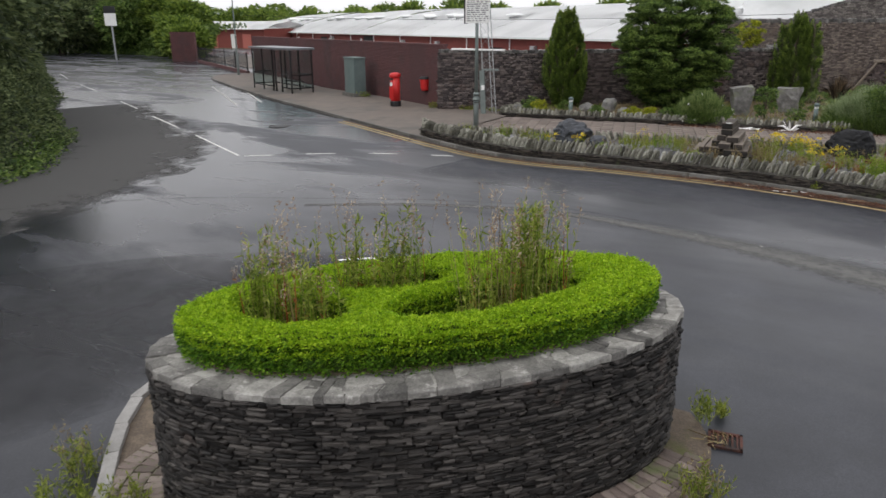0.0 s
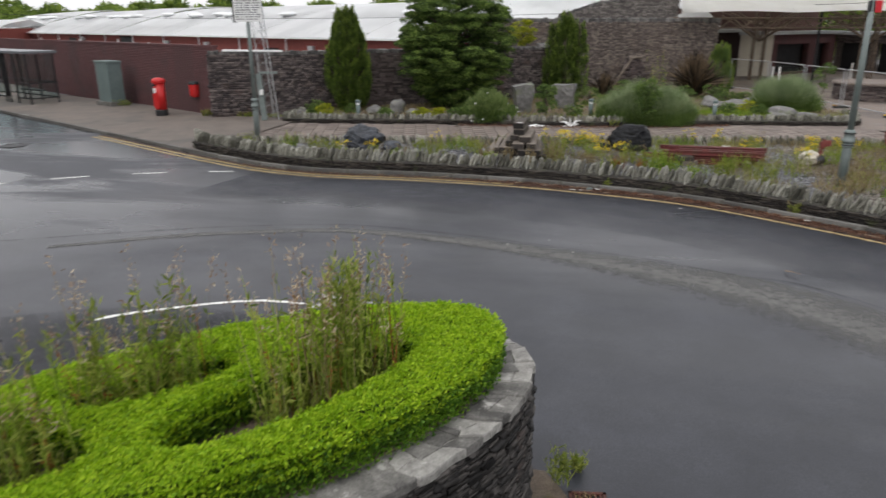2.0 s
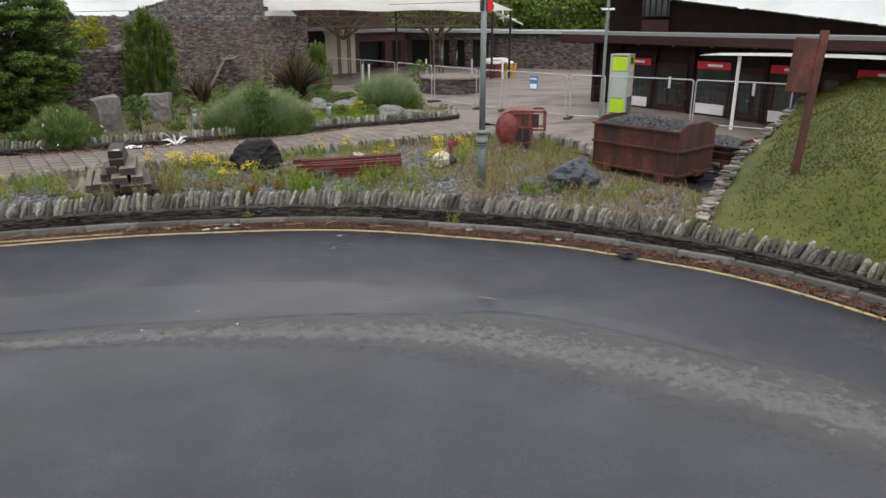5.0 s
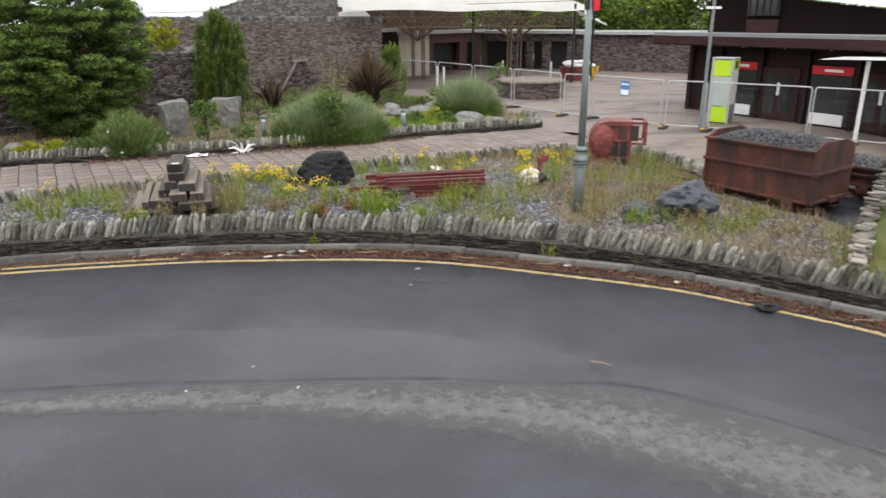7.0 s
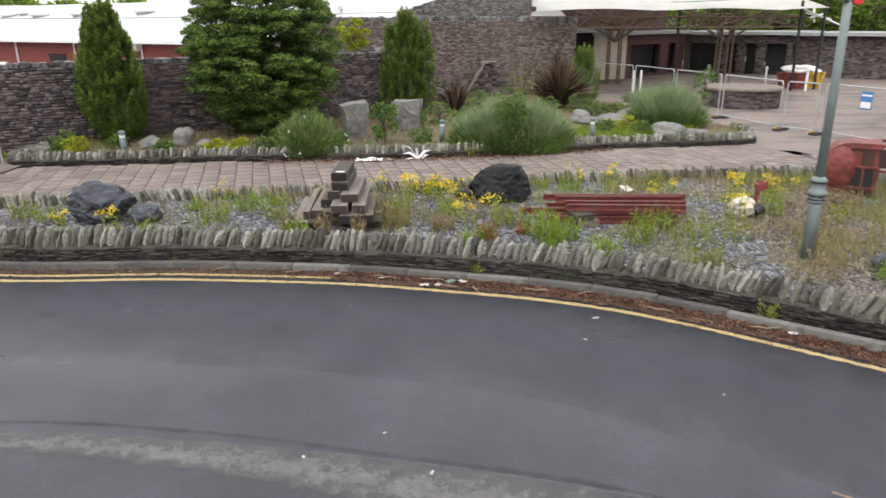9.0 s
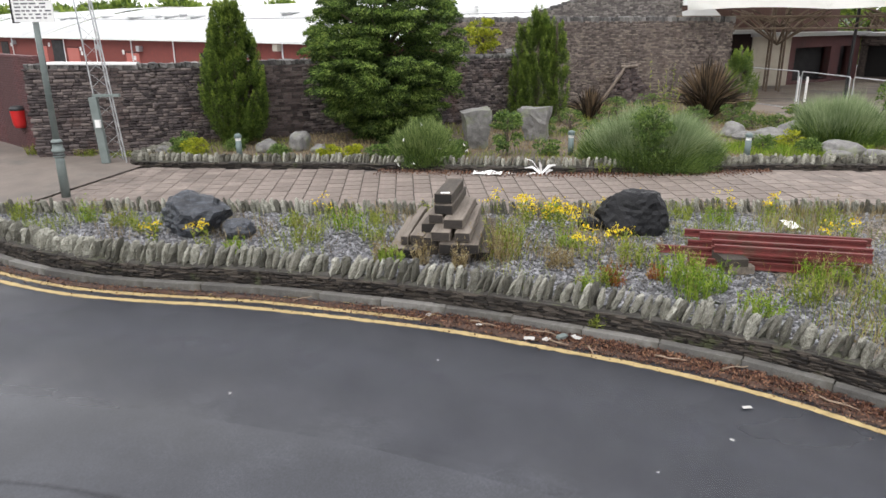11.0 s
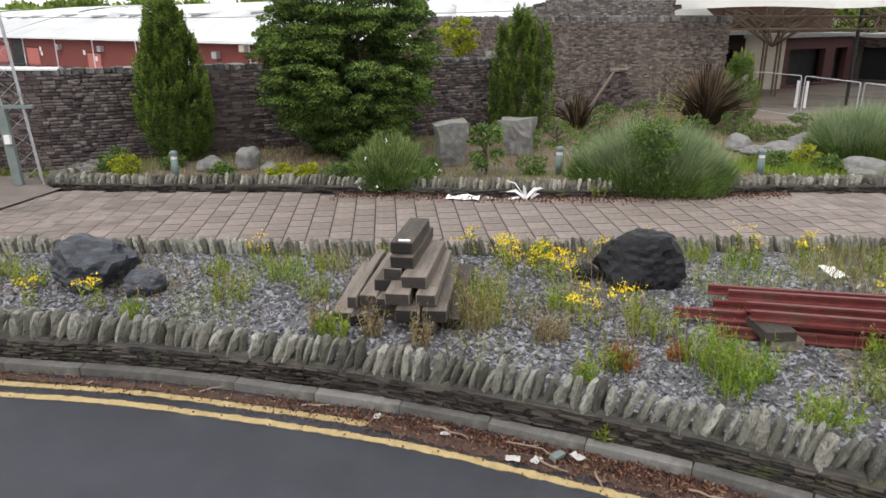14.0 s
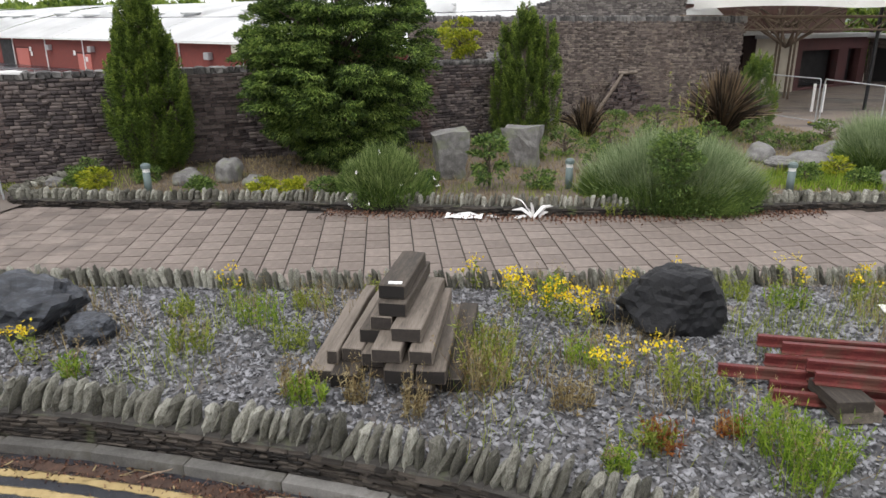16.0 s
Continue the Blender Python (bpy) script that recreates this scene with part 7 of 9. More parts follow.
tp = root("street_pole", -44.2, 40.9, 0.78, 0, "slim dark steel street pole", "pole")
bm = bmesh.new()
lathe(bm, [(0.1, 0), (0.1, 1.3), (0.06, 1.4), (0.05, 7.5)], 12)
part("shaft", bm, GREY_GREEN, tp)
sg = root("roadside_sign", -79, 54, 0.73, 28, "grey post with a dark and white sign board", "road sign")
bm = bmesh.new()
rod(bm, (0, 0, 0), (0, 0, 5.6), 0.1, seg=10)
part("post", bm, GALV, sg)
bm = bmesh.new()
box(bm, 1.4, 0.08, 1.4, 0, -0.12, 3.9)
part("white_board", bm, WHITE, sg)
bm = bmesh.new()
box(bm, 1.4, 0.08, 0.8, 0, -0.12, 5.32)
part("dark_board", bm, BLACK, sg)

# ---- plaza ----
PZ = 0.77


def fence_panel(ax, ay, bx, by, notice=None):
    L = math.hypot(bx - ax, by - ay)
    r = root("fence_panel", ax, ay, PZ, math.degrees(math.atan2(by - ay, bx - ax)), "galvanised temporary mesh fence panel on rubber feet", "fence panel", "temporary fence panels")
    h = 1.76
    bm = bmesh.new()
    rod(bm, (0.05, 0, 0.02), (0.05, 0, h - 0.08), 0.024, seg=8)
    part("upright", bm, GALV, r)
    bm = bmesh.new()
    rod(bm, (L - 0.05, 0, 0.02), (L - 0.05, 0, h - 0.08), 0.024, seg=8)
    part("upright", bm, GALV, r)
    for zz in (0.14, h):
        bm = bmesh.new()
        rod(bm, (0.1, 0, zz), (L - 0.1, 0, zz), 0.024, seg=8)
        part("rail", bm, GALV, r)
    for x0, x1 in ((0.05, 0.1), (L - 0.05, L - 0.1)):
        bm = bmesh.new()
        rod(bm, (x0, 0, h - 0.08), (x1, 0, h), 0.024, seg=8)
        part("corner_bend", bm, GALV, r)
    vs, fs = [], []
    def wire(p, q, w):
        o = len(vs)
        d = (Vector(q) - Vector(p)).normalized()
        sd = d.cross(Vector((0, 1, 0))) * w
        vs.extend([Vector(p) - sd, Vector(p) + sd, Vector(q) + sd, Vector(q) - sd])
        fs.append((o, o + 1, o + 2, o + 3))
    for k in range(int(L / 0.2)):
        wire((0.1 + k * 0.2, 0, 0.14), (0.1 + k * 0.2, 0, h), 0.0008)
    for k in range(6):
        wire((0.05, 0, 0.3 + 0.26 * k), (L - 0.05, 0, 0.3 + 0.26 * k), 0.0008)
    ob = under(raw("mesh", [tuple(v) for v in vs], fs, GALV), r)
    bm = bmesh.new()
    box(bm, 0.24, 0.7, 0.12, 0.0, 0, -0.02, bevel=0.02)
    part("foot", bm, material("rubber_foot", [(0.03, 0.03, 0.03), (0.06, 0.06, 0.055)], bump=0.1), r)
    bm = bmesh.new()
    box(bm, 0.25, 0.07, 0.05, 0.0, -0.32, 0.085, bevel=0.01)
    part("foot_grip", bm, YELLOW, r, "yellow end of the rubber foot")
    if notice:
        bm = bmesh.new()
        box(bm, 0.42, 0.02, 0.58, L * notice, -0.04, 1.05)
        nb = part("notice", bm, BLUE, r, "blue and white notice board")
        bm = bmesh.new()
        box(bm, 0.36, 0.006, 0.2, L * notice, -0.054, 1.1)
        box(bm, 0.36, 0.006, 0.06, L * notice, -0.054, 1.48)
        part("text_bar", bm, WHITE, nb)
    return r


fence_panel(13.9, 29.85, 16.0, 27.2)
fence_panel(16.0, 27.2, 18.0, 24.4)
fence_panel(12.75, 30.9, 13.85, 29.9)
fence_panel(11.3, 34.1, 12.7, 31.0, 0.48)
fence_panel(10.45, 35.2, 11.2, 34.2)
fence_panel(9.4, 38.6, 10.4, 35.3)
fence_panel(8.4, 41.9, 9.35, 38.7)
fence_panel(7.3, 45.2, 8.35, 42.0)
fence_panel(5.6, 48.0, 7.25, 45.3)

well = root("stone_well", 11.95, 43.3, PZ - 0.02, 0, "round rubble-stone planter wall with pale coping in the plaza", "stone planter")
bm = bmesh.new()
lathe(bm, [(1.62, 0), (1.62, 0.8)], 40)
part("core", bm, MORTAR, well)
circ = np.array([(11.95 + 1.66 * math.cos(a), 43.3 + 1.66 * math.sin(a), a + math.pi / 2) for a in np.linspace(0, 2 * math.pi, 80)])
rows = course_rows(circ, lambda x, y: PZ, 0.8, (0.15, 0.4), (0.06, 0.12), 0.16, 61)
lay_pieces("stone", rows, make_stone_variants("well_stone", 8, WALLSTONE_DARK, 0.08), well, (11, 41.5), 120)
bm = bmesh.new()
lathe(bm, [(1.2, 0.80), (1.82, 0.80), (1.84, 0.86), (1.8, 0.93), (1.2, 0.93)], 40)
part("coping", bm, WALLSTONE, well)

CABINET_PALE = material("pale_kiosk_panel", [(0.30, 0.36, 0.32), (0.42, 0.48, 0.44)], scale=2, fine=20, bump=0.0, rough=(0.25, 0.4))
kio = root("phone_kiosk", 15.77, 31.82, PZ, -50, "lime-green and glass telephone kiosk with a pale side", "kiosk")
for zz, hh, m in ((0.05, 0.62, LIMEGREEN), (0.67, 1.15, CABINET_PALE), (1.82, 0.62, LIMEGREEN)):
    bm = bmesh.new()
    box(bm, 0.70, 0.05, hh - 0.02, 0, -0.36, zz)
    part("panel", bm, m, kio)
for x in (-0.37, 0.37):
    for y in (-0.37, 0.37):
        bm = bmesh.new()
        box(bm, 0.08, 0.08, 2.45, x, y, 0)
        part("post", bm, GALV, kio)
bm = bmesh.new()
box(bm, 0.05, 0.68, 1.3, 0.385, 0, 0.75)
part("side_panel", bm, CREAM, kio)
bm = bmesh.new()
box(bm, 0.05, 0.68, 0.66, 0.385, 0, 0.06)
part("side_panel", bm, material("kiosk_base_grey", [(0.10, 0.12, 0.12), (0.15, 0.17, 0.17)], bump=0), kio)
bm = bmesh.new()
box(bm, 0.05, 0.68, 0.4, 0.385, 0, 2.05)
part("side_panel", bm, LIMEGREEN, kio)
bm = bmesh.new()
box(bm, 0.02, 0.28, 0.26, 0.415, 0, 2.12)
part("symbol", bm, BLACK, kio)
bm = bmesh.new()
box(bm, 0.84, 0.84, 0.06, 0, 0, 2.45, bevel=0.02)
part("roof", bm, GALV, kio)
bm = bmesh.new()
box(bm, 0.05, 0.68, 2.3, -0.385, 0, 0.06)
part("side_panel", bm, GREY_GREEN, kio)

lpole = root("camera_pole", 13.75, 30.0, PZ - 0.03, 0, "grey steel pole with a small camera arm", "pole")
bm = bmesh.new()
lathe(bm, [(0.085, 0), (0.085, 1.6), (0.06, 1.7), (0.055, 5.4)], 14)
part("shaft", bm, GREY_GREEN, lpole)
bm = bmesh.new()
box(bm, 0.55, 0.1, 0.08, 0.0, 0, 4.3)
part("arm", bm, WHITE, lpole)

for x, y, s in ((8.35, 49.9, 1.0), (8.7, 49.7, 1.0), (14.2, 55.0, 1.0), (17.0, 53, 1.0), (18.3, 50.5, 1.0)):
    bm = bmesh.new()
    box(bm, 0.11, 0.11, 1.25 * s, bevel=0.02)
    thing("white_bollard", bm, WHITE, pose(x, y, PZ - 0.02), "square white-painted bollard in the plaza", "bollard", "white bollards")

skip = root("rubbish_skip", 18.95, 52.6, PZ - 0.02, 25, "yellow and red rubbish skips heaped with rubble sacks", "skip")
for x, m, s in ((-0.8, RED_MACHINE, 0.75), (0.45, YELLOW, 1.0)):
    bm = bmesh.new()
    w = s * 0.85
    lo = [(-w * 0.8, -0.7), (w * 0.8, -0.7), (w * 0.8, 0.7), (-w * 0.8, 0.7)]
    hi = [(-w, -0.9), (w, -0.9), (w, 0.9), (-w, 0.9)]
    r0, r1 = [[bm.verts.new((x + p, q, z)) for p, q in pts] for pts, z in ((lo, 0.02), (hi, 1.05))]
    for i in range(4):
        bm.faces.new((r0[i], r0[(i + 1) % 4], r1[(i + 1) % 4], r1[i]))
    bm.faces.new(r0[::-1])
    bm.faces.new(r1)
    part("hopper", bm, m, skip)
bm = bmesh.new()
boulder(bm, 1.15, 0.8, 0.3, 88, 3, 0.5)
bmesh.ops.translate(bm, verts=bm.verts, vec=(-0.1, 0, 1.0))
skip.scale = (0.85, 0.85, 0.9)
part("rubbish", bm, WHITE, skip, "pale heap of sacks and rubble")

# ---- brown timber hall on the right ----
bt = math.degrees(math.atan2(23.5 - 36.2, 20.5 - 16.9))
br = root("timber_hall", 16.9, 36.2, 0.72, bt, "dark brown timber hall with deep fascia and glazed shop front", "hall")
# local x runs along the front towards the road, +y is behind the front
HL = 24.0
bm = bmesh.new()
box(bm, HL, 0.2, 2.95, HL / 2, 0.3, 0)
part("wall", bm, BROWN, br)
bm = bmesh.new()
box(bm, 0.2, 12, 2.95, 0.1, 6, 0)
part("wall", bm, BROWN, br)
bm = bmesh.new()
box(bm, HL + 1.3, 14, 0.14, HL / 2 - 0.65, 6.0, 3.28)
part("lower_roof", bm, material("lead_roof", [(0.16, 0.17, 0.17), (0.24, 0.25, 0.25)], scale=1, bump=0.1), br)
bm = bmesh.new()
box(bm, HL + 1.3, 0.12, 0.34, HL / 2 - 0.65, -1.05, 2.95)
part("fascia", bm, FASCIA, br)
bm = bmesh.new()
box(bm, 0.12, 14, 0.34, -1.3, 6, 2.95)
part("fascia", bm, FASCIA, br)
bm = bmesh.new()
box(bm, HL + 1.1, 1.3, 0.05, HL / 2 - 0.65, -0.4, 2.9)
part("soffit", bm, BROWN, br)
for k in range(12):
    bm = bmesh.new()
    lathe(bm, [(0.07, 2.87), (0.07, 2.9)], 10, -0.6 + k * 1.9, -0.5)
    part("downlight", bm, WHITE, br)
# upper storey and white roof
bm = bmesh.new()
v = [bm.verts.new(p) for p in ((0.0, 1.0, 3.3), (16.5, 1.0, 3.3), (3.5, 1.0, 4.8), (3.5, 1.0, 6.4), (0.0, 1.0, 6.4))]
bm.faces.new(v)
bmesh.ops.solidify(bm, geom=bm.faces[:], thickness=-0.2)
part("upper_wall", bm, BROWN, br)
bm = bmesh.new()
v = [bm.verts.new(p) for p in ((3.5, 0.6, 4.87), (18.0, 0.6, 3.2), (18.0, 12, 6.6), (3.5, 12, 8.0))]
bm.faces.new(v)
bmesh.ops.solidify(bm, geom=bm.faces[:], thickness=0.16)
part("upper_roof", bm, ROOF, br)
bm = bmesh.new()
box(bm, 2.9, 0.5, 0.14, 2.4, 0.7, 5.05)
part("canopy_strip", bm, CREAM, br, "cream canopy strip over the window")
bm = bmesh.new()
box(bm, 1.5, 0.1, 0.95, 2.9, 0.86, 4.1)
win = part("window", bm, PANE, br)
for k in range(5):
    bm = bmesh.new()
    box(bm, 0.05, 0.05, 0.95, 2.25 + 0.33 * k, 0.8, 4.1)
    part("mullion", bm, FASCIA, win)
bm = bmesh.new()
box(bm, 1.5, 0.1, 0.5, 2.9, 0.87, 3.45)
part("panel", bm, FASCIA, br)
# shop fronts: window, red sign, white skirting panel
fronts = [(1.9, 1.65), (6.0, 1.6), (9.35, 1.75), (12.6, 2.2), (16.5, 2.4)]
for k, (x, w) in enumerate(fronts):
    bm = bmesh.new()
    box(bm, w, 0.08, 1.9, x + w / 2, 0.14, 0.22)
    part("shop_window", bm, PANE, br)
    bm = bmesh.new()
    box(bm, w, 0.06, 0.3, x + w / 2, 0.08, 1.98)
    s_ = part("sign", bm, SIGN_RED, br, "red sign board with white writing too small to read")
    bm = bmesh.new()
    box(bm, w * 0.45, 0.012, 0.1, x + w * 0.55, 0.04, 2.08)
    part("text_bar", bm, WHITE, s_)
    bm = bmesh.new()
    box(bm, w * 0.85, 0.05, 0.42, x + w / 2, 0.07, 0.12)
    part("white_panel", bm, WHITE, br)
for x in (3.9, 8.0, 11.4, 15.2):
    bm = bmesh.new()
    box(bm, 1.7, 0.1, 2.1, x + 0.75, 0.13, 0.02)
    dr = part("double_door", bm, FASCIA, br)
    for dx in (0.28, 1.0):
        bm = bmesh.new()
        box(bm, 0.5, 0.03, 1.5, x + dx + 0.1, 0.07, 0.35)
        part("pane", bm, PANE, dr)
    bm = bmesh.new()
    box(bm, 0.12, 0.02, 0.5, x + 0.75, 0.055, 1.05)
    part("notice", bm, WHITE, dr)
for x in (1.7, 3.75, 5.8, 7.8, 9.2, 11.25, 12.5, 15.0):
    bm = bmesh.new()
    box(bm, 0.18, 0.24, 2.9, x, 0.1, 0)
    part("post", bm, BROWN, br)
# white canopy on a leaning post
cp = root("entrance_canopy", 17.4, 26.6, 0.68, bt, "white curved canopy on a white leaning post", "canopy")
bm = bmesh.new()
ring = []
for s in np.linspace(0, 1, 9):
    x = -1.35 + 7.5 * s
    zz = 2.78 + 0.12 * math.sin(math.pi * min(1, s * 1.3) * 0.5)
    ring.append([bm.verts.new((x, y, zz - 0.06 * abs(y - 0.6))) for y in (-0.6, 0.0, 0.8, 1.8)])
for p, q in zip(ring, ring[1:]):
    for i in range(3):
        bm.faces.new((p[i], p[i + 1], q[i + 1], q[i]))
bmesh.ops.solidify(bm, geom=bm.faces[:], thickness=0.1)
part("roof", bm, WHITE, cp)
bm = bmesh.new()
rod(bm, (0, 0, -0.05), (0, 0, 2.7), 0.065, seg=14)
part("post", bm, WHITE, cp)
# rust-coloured sign post on the bank
rp = root("rusty_sign_post", 10.3, 16.4, bank_top(10.3, 16.4) - 0.03, -30, "rust-brown steel sign post with a curled plate on the bank", "sign post")
bm = bmesh.new()
box(bm, 0.15, 0.12, 3.1, 0, 0, -0.1, 0, 3, bevel=0.01)
part("post", bm, RUST, rp)
bm = bmesh.new()
box(bm, 0.46, 0.1, 1.1, -0.2, 0, 1.75, 0, 3, bevel=0.04)
part("plate", bm, RUST, rp)

# dry-stone wall that holds the bank
bank = root("bank_wall", 9.8, 17.9, 0.7, 0, "stepped dry-stone wall of pale flat slates holding the bank", "wall")
tagged(bank, kind="structure")
bl = smooth_line([(7.7, 16.0), (9.75, 17.95), (12.4, 20.25), (15.0, 22.15), (20.2, 26.0)], 0.1)
rows = []
rg = random.Random(12)
for k in range(0, len(bl), 2):
    x, y, a = bl[k]
    top = 0.22 + 0.06 * max(0, x - 8.5) + 0.08 * math.sin(k * 0.21)
    z = 0.0
    while z < top + 0.1:
        h = rg.uniform(0.028, 0.05)
        rows.append(pose(x + rg.uniform(-0.08, 0.08), y + rg.uniform(-0.08, 0.08), lie(y) + 0.2 + z, rg.uniform(-4, 4), rg.uniform(-4, 4), math.degrees(a) + rg.uniform(-25, 25))
                    @ Matrix.Diagonal((rg.uniform(0.14, 0.34), rg.uniform(0.14, 0.26), h, 1)))
        z += h
lay_pieces("stone", rows, make_stone_variants("bank_stone", 10, BANK_STONE, 0.12), bank, (10, 18), 280)

# ---- tented square and the back buildings ----
tent = root("tent_canopy", 8, 52, PZ, 0, "white tensile canopy on buff steel trusses over the square", "canopy")
bm = bmesh.new()
NX, NY = 16, 8
grid = []
for i in range(NX + 1):
    row = []
    for j in range(NY + 1):
        u, w = i / NX, j / NY
        x = -5.7 + 16.7 * u + 1.0 * w
        y = -6.5 + 5.0 * u + 17 * w
        z = 4.34 + 0.05 * u + 0.12 * abs(math.sin(2.5 * math.pi * u)) + 2.8 * math.sin(math.pi * w * 0.6) * (1 - 0.5 * u)
        row.append(bm.verts.new((x, y, z)))
    grid.append(row)
for i in range(NX):
    for j in range(NY):
        bm.faces.new((grid[i][j], grid[i + 1][j], grid[i + 1][j + 1], grid[i][j + 1]))
bmesh.ops.solidify(bm, geom=bm.faces[:], thickness=0.05)
part("membrane", bm, CANVAS, tent, smooth=True)
for (x, y) in ((0.3, 3.6), (6.5, 1.5)):
    bm = bmesh.new()
    for k in range(4):
        dx, dy = (0.35, 0.35) if k == 0 else (-0.35, 0.35) if k == 1 else (-0.35, -0.35) if k == 2 else (0.35, -0.35)
        rod(bm, (x + dx, y + dy, 0), (x + dx, y + dy, 4.6), 0.06, seg=8)
    part("mast", bm, TRUSS, tent)
    for a in np.linspace(0, 2 * math.pi, 8, endpoint=False):
        bm = bmesh.new()
        ex, ey = x + 2.6 * math.cos(a), y + 2.4 * math.sin(a)
        rod(bm, (x, y, 2.6), (ex, ey, 4.3), 0.06, seg=8)
        rod(bm, (x, y, 3.6), (ex, ey, 4.5), 0.05, seg=8)
        part("strut", bm, TRUSS, tent)
for a, b in (((-6, -4.6, 3.55), (10.5, 0.0, 3.5)), ((-5.5, -2, 3.5), (10.5, 5, 3.5)), ((3, -2.6, 3.6), (10, 9, 3.8)), ((10.2, -0.6, 3.5), (11.4, 9, 3.9))):
    a, b = Vector(a), Vector(b)
    bm = bmesh.new()
    rod(bm, a, b, 0.045, seg=8)
    rod(bm, a + Vector((0, 0, 0.55)), b + Vector((0, 0, 0.55)), 0.045, seg=8)
    n = int((b - a).length / 0.7)
    for k in range(n):
        p, q = a.lerp(b, k / n), a.lerp(b, (k + 1) / n)
        rod(bm, p + Vector((0, 0, 0.55 * (k % 2))), q + Vector((0, 0, 0.55 * ((k + 1) % 2))), 0.035, seg=6)
    part("truss", bm, TRUSS, tent)
for x, y in ((2.9, -1.0), (9.6, -1.2), (11.2, -0.6)):
    bm = bmesh.new()
    rod(bm, (x, y, 0), (x, y, 4.9), 0.08, seg=10)
    part("pole", bm, BLACK, tent)
for k in range(4):
    bm = bmesh.new()
    rod(bm, (9.6 + 0.4 * k, -1.2 + 0.3 * k, 4.5 - 0.25 * k), (12.6 - 0.3 * k, 0.4 + 0.5 * k, 3.6 + 0.3 * k), 0.05, seg=6)
    part("stay", bm, WHITE, tent)


BROWN_WARM = material("warm_brown_boards", [(0.075, 0.04, 0.033), (0.11, 0.06, 0.05), (0.15, 0.09, 0.075)], scale=3, fine=30, bump=0.3, stretch=(4, 4, 0.4))


def back_block(ax, ay, bx, by, h, openings, label, mat, depth=8.0, upper=0.0):
    L = math.hypot(bx - ax, by - ay)
    r = root("back_building", ax, ay, PZ - 0.05, math.degrees(math.atan2(by - ay, bx - ax)), label, "building")
    cuts = sorted(openings)
    x = 0.0
    for o0, o1, s, top in cuts + [(L, L, 0, 0)]:
        if o0 > x:
            bm = bmesh.new()
            box(bm, o0 - x, 0.35, h, (x + o0) / 2, 0.17, 0)
            part("wall", bm, mat, r)
        if o1 > o0:
            bm = bmesh.new()
            box(bm, o1 - o0, 0.35, h - top, (o0 + o1) / 2, 0.17, top)
            part("wall", bm, mat, r)
            if s > 0:
                bm = bmesh.new()
                box(bm, o1 - o0, 0.35, s, (o0 + o1) / 2, 0.17, 0)
                part("wall", bm, mat, r)
            bm = bmesh.new()
            box(bm, o1 - o0, 0.04, top - s, (o0 + o1) / 2, 0.6, s)
            part("opening", bm, DARK, r)
        x = o1
    for e in (0.17, L - 0.17):
        bm = bmesh.new()
        box(bm, 0.34, depth - 0.4, h, e, depth / 2 + 0.2, 0)
        part("wall", bm, mat, r)
    if mat is STONE_FAR:          # rubble facing
        t = math.atan2(by - ay, bx - ax)
        ln = np.array([(ax + (bx - ax) * k / 30, ay + (by - ay) * k / 30, t) for k in range(31)])
        keep = []
        for m in course_rows(ln, lambda px, py: PZ - 0.04, h, (0.14, 0.42), (0.07, 0.13), 0.1, int(ax * 10), out=-0.02, proud=0.012):
            p = r.matrix_basis.inverted() @ m.translation
            if not any(o0 - 0.05 < p.x < o1 + 0.05 and s - 0.05 < p.z < top for o0, o1, s, top in openings):
                keep.append(m)
        lay_pieces("stone", keep, make_stone_variants("facing_stone", 8, WALLSTONE_DARK, 0.1), r, (ax, ay), 60)
    bm = bmesh.new()
    box(bm, L + 0.8, depth + 1, 0.22, L / 2, depth / 2, h + 0.01)
    part("roof", bm, GALV, r)
    if upper:                     # a brown boarded storey set back above the roof
        bm = bmesh.new()
        box(bm, L - 0.4, depth - 2.0, upper, L / 2, depth / 2 + 0.6, h + 0.24)
        part("upper_storey", bm, BROWN_WARM, r)
    return r


back_block(16.0, 66.5, 22.8, 62.0, 2.9, [(0.05, 2.45, 0.2, 2.3), (3.12, 3.95, 0, 2.3), (4.5, 5.3, 0, 2.3), (5.9, 7.38, 0, 2.3), (7.75, 8.1, 0.4, 2.2)], "low dark stone building with doors and windows behind the tent", STONE_FAR)
back_block(22.8, 61.9, 36.2, 49.2, 2.85, [], "blank stone wall building with a pale roof edge", STONE_FAR)
back_block(7.6, 59.0, 10.0, 59.8, 3.0, [], "cream panelled block under the tent", CREAM)
back_block(10.1, 60.2, 15.9, 66.4, 3.0, [(0.6, 4.8, 0.2, 2.3), (6.0, 7.6, 0.2, 2.3)], "dark glazed front under the tent", BRICK_DARK, upper=1.6)
back_block(3.2, 54.3, 7.5, 58.6, 3.2, [(2.0, 5.0, 0, 2.4)], "dark timber front under the tent", BROWN, upper=1.4)

# ---- trees and planting ----


def trunk(bm, path, r0, r1, seg=8):
    pts = [Vector(p) for p in path]
    for k in range(len(pts) - 1):
        a, b = k / (len(pts) - 1), (k + 1) / (len(pts) - 1)
        rod(bm, pts[k], pts[k + 1], r0 + (r1 - r0) * a, r0 + (r1 - r0) * b, seg)


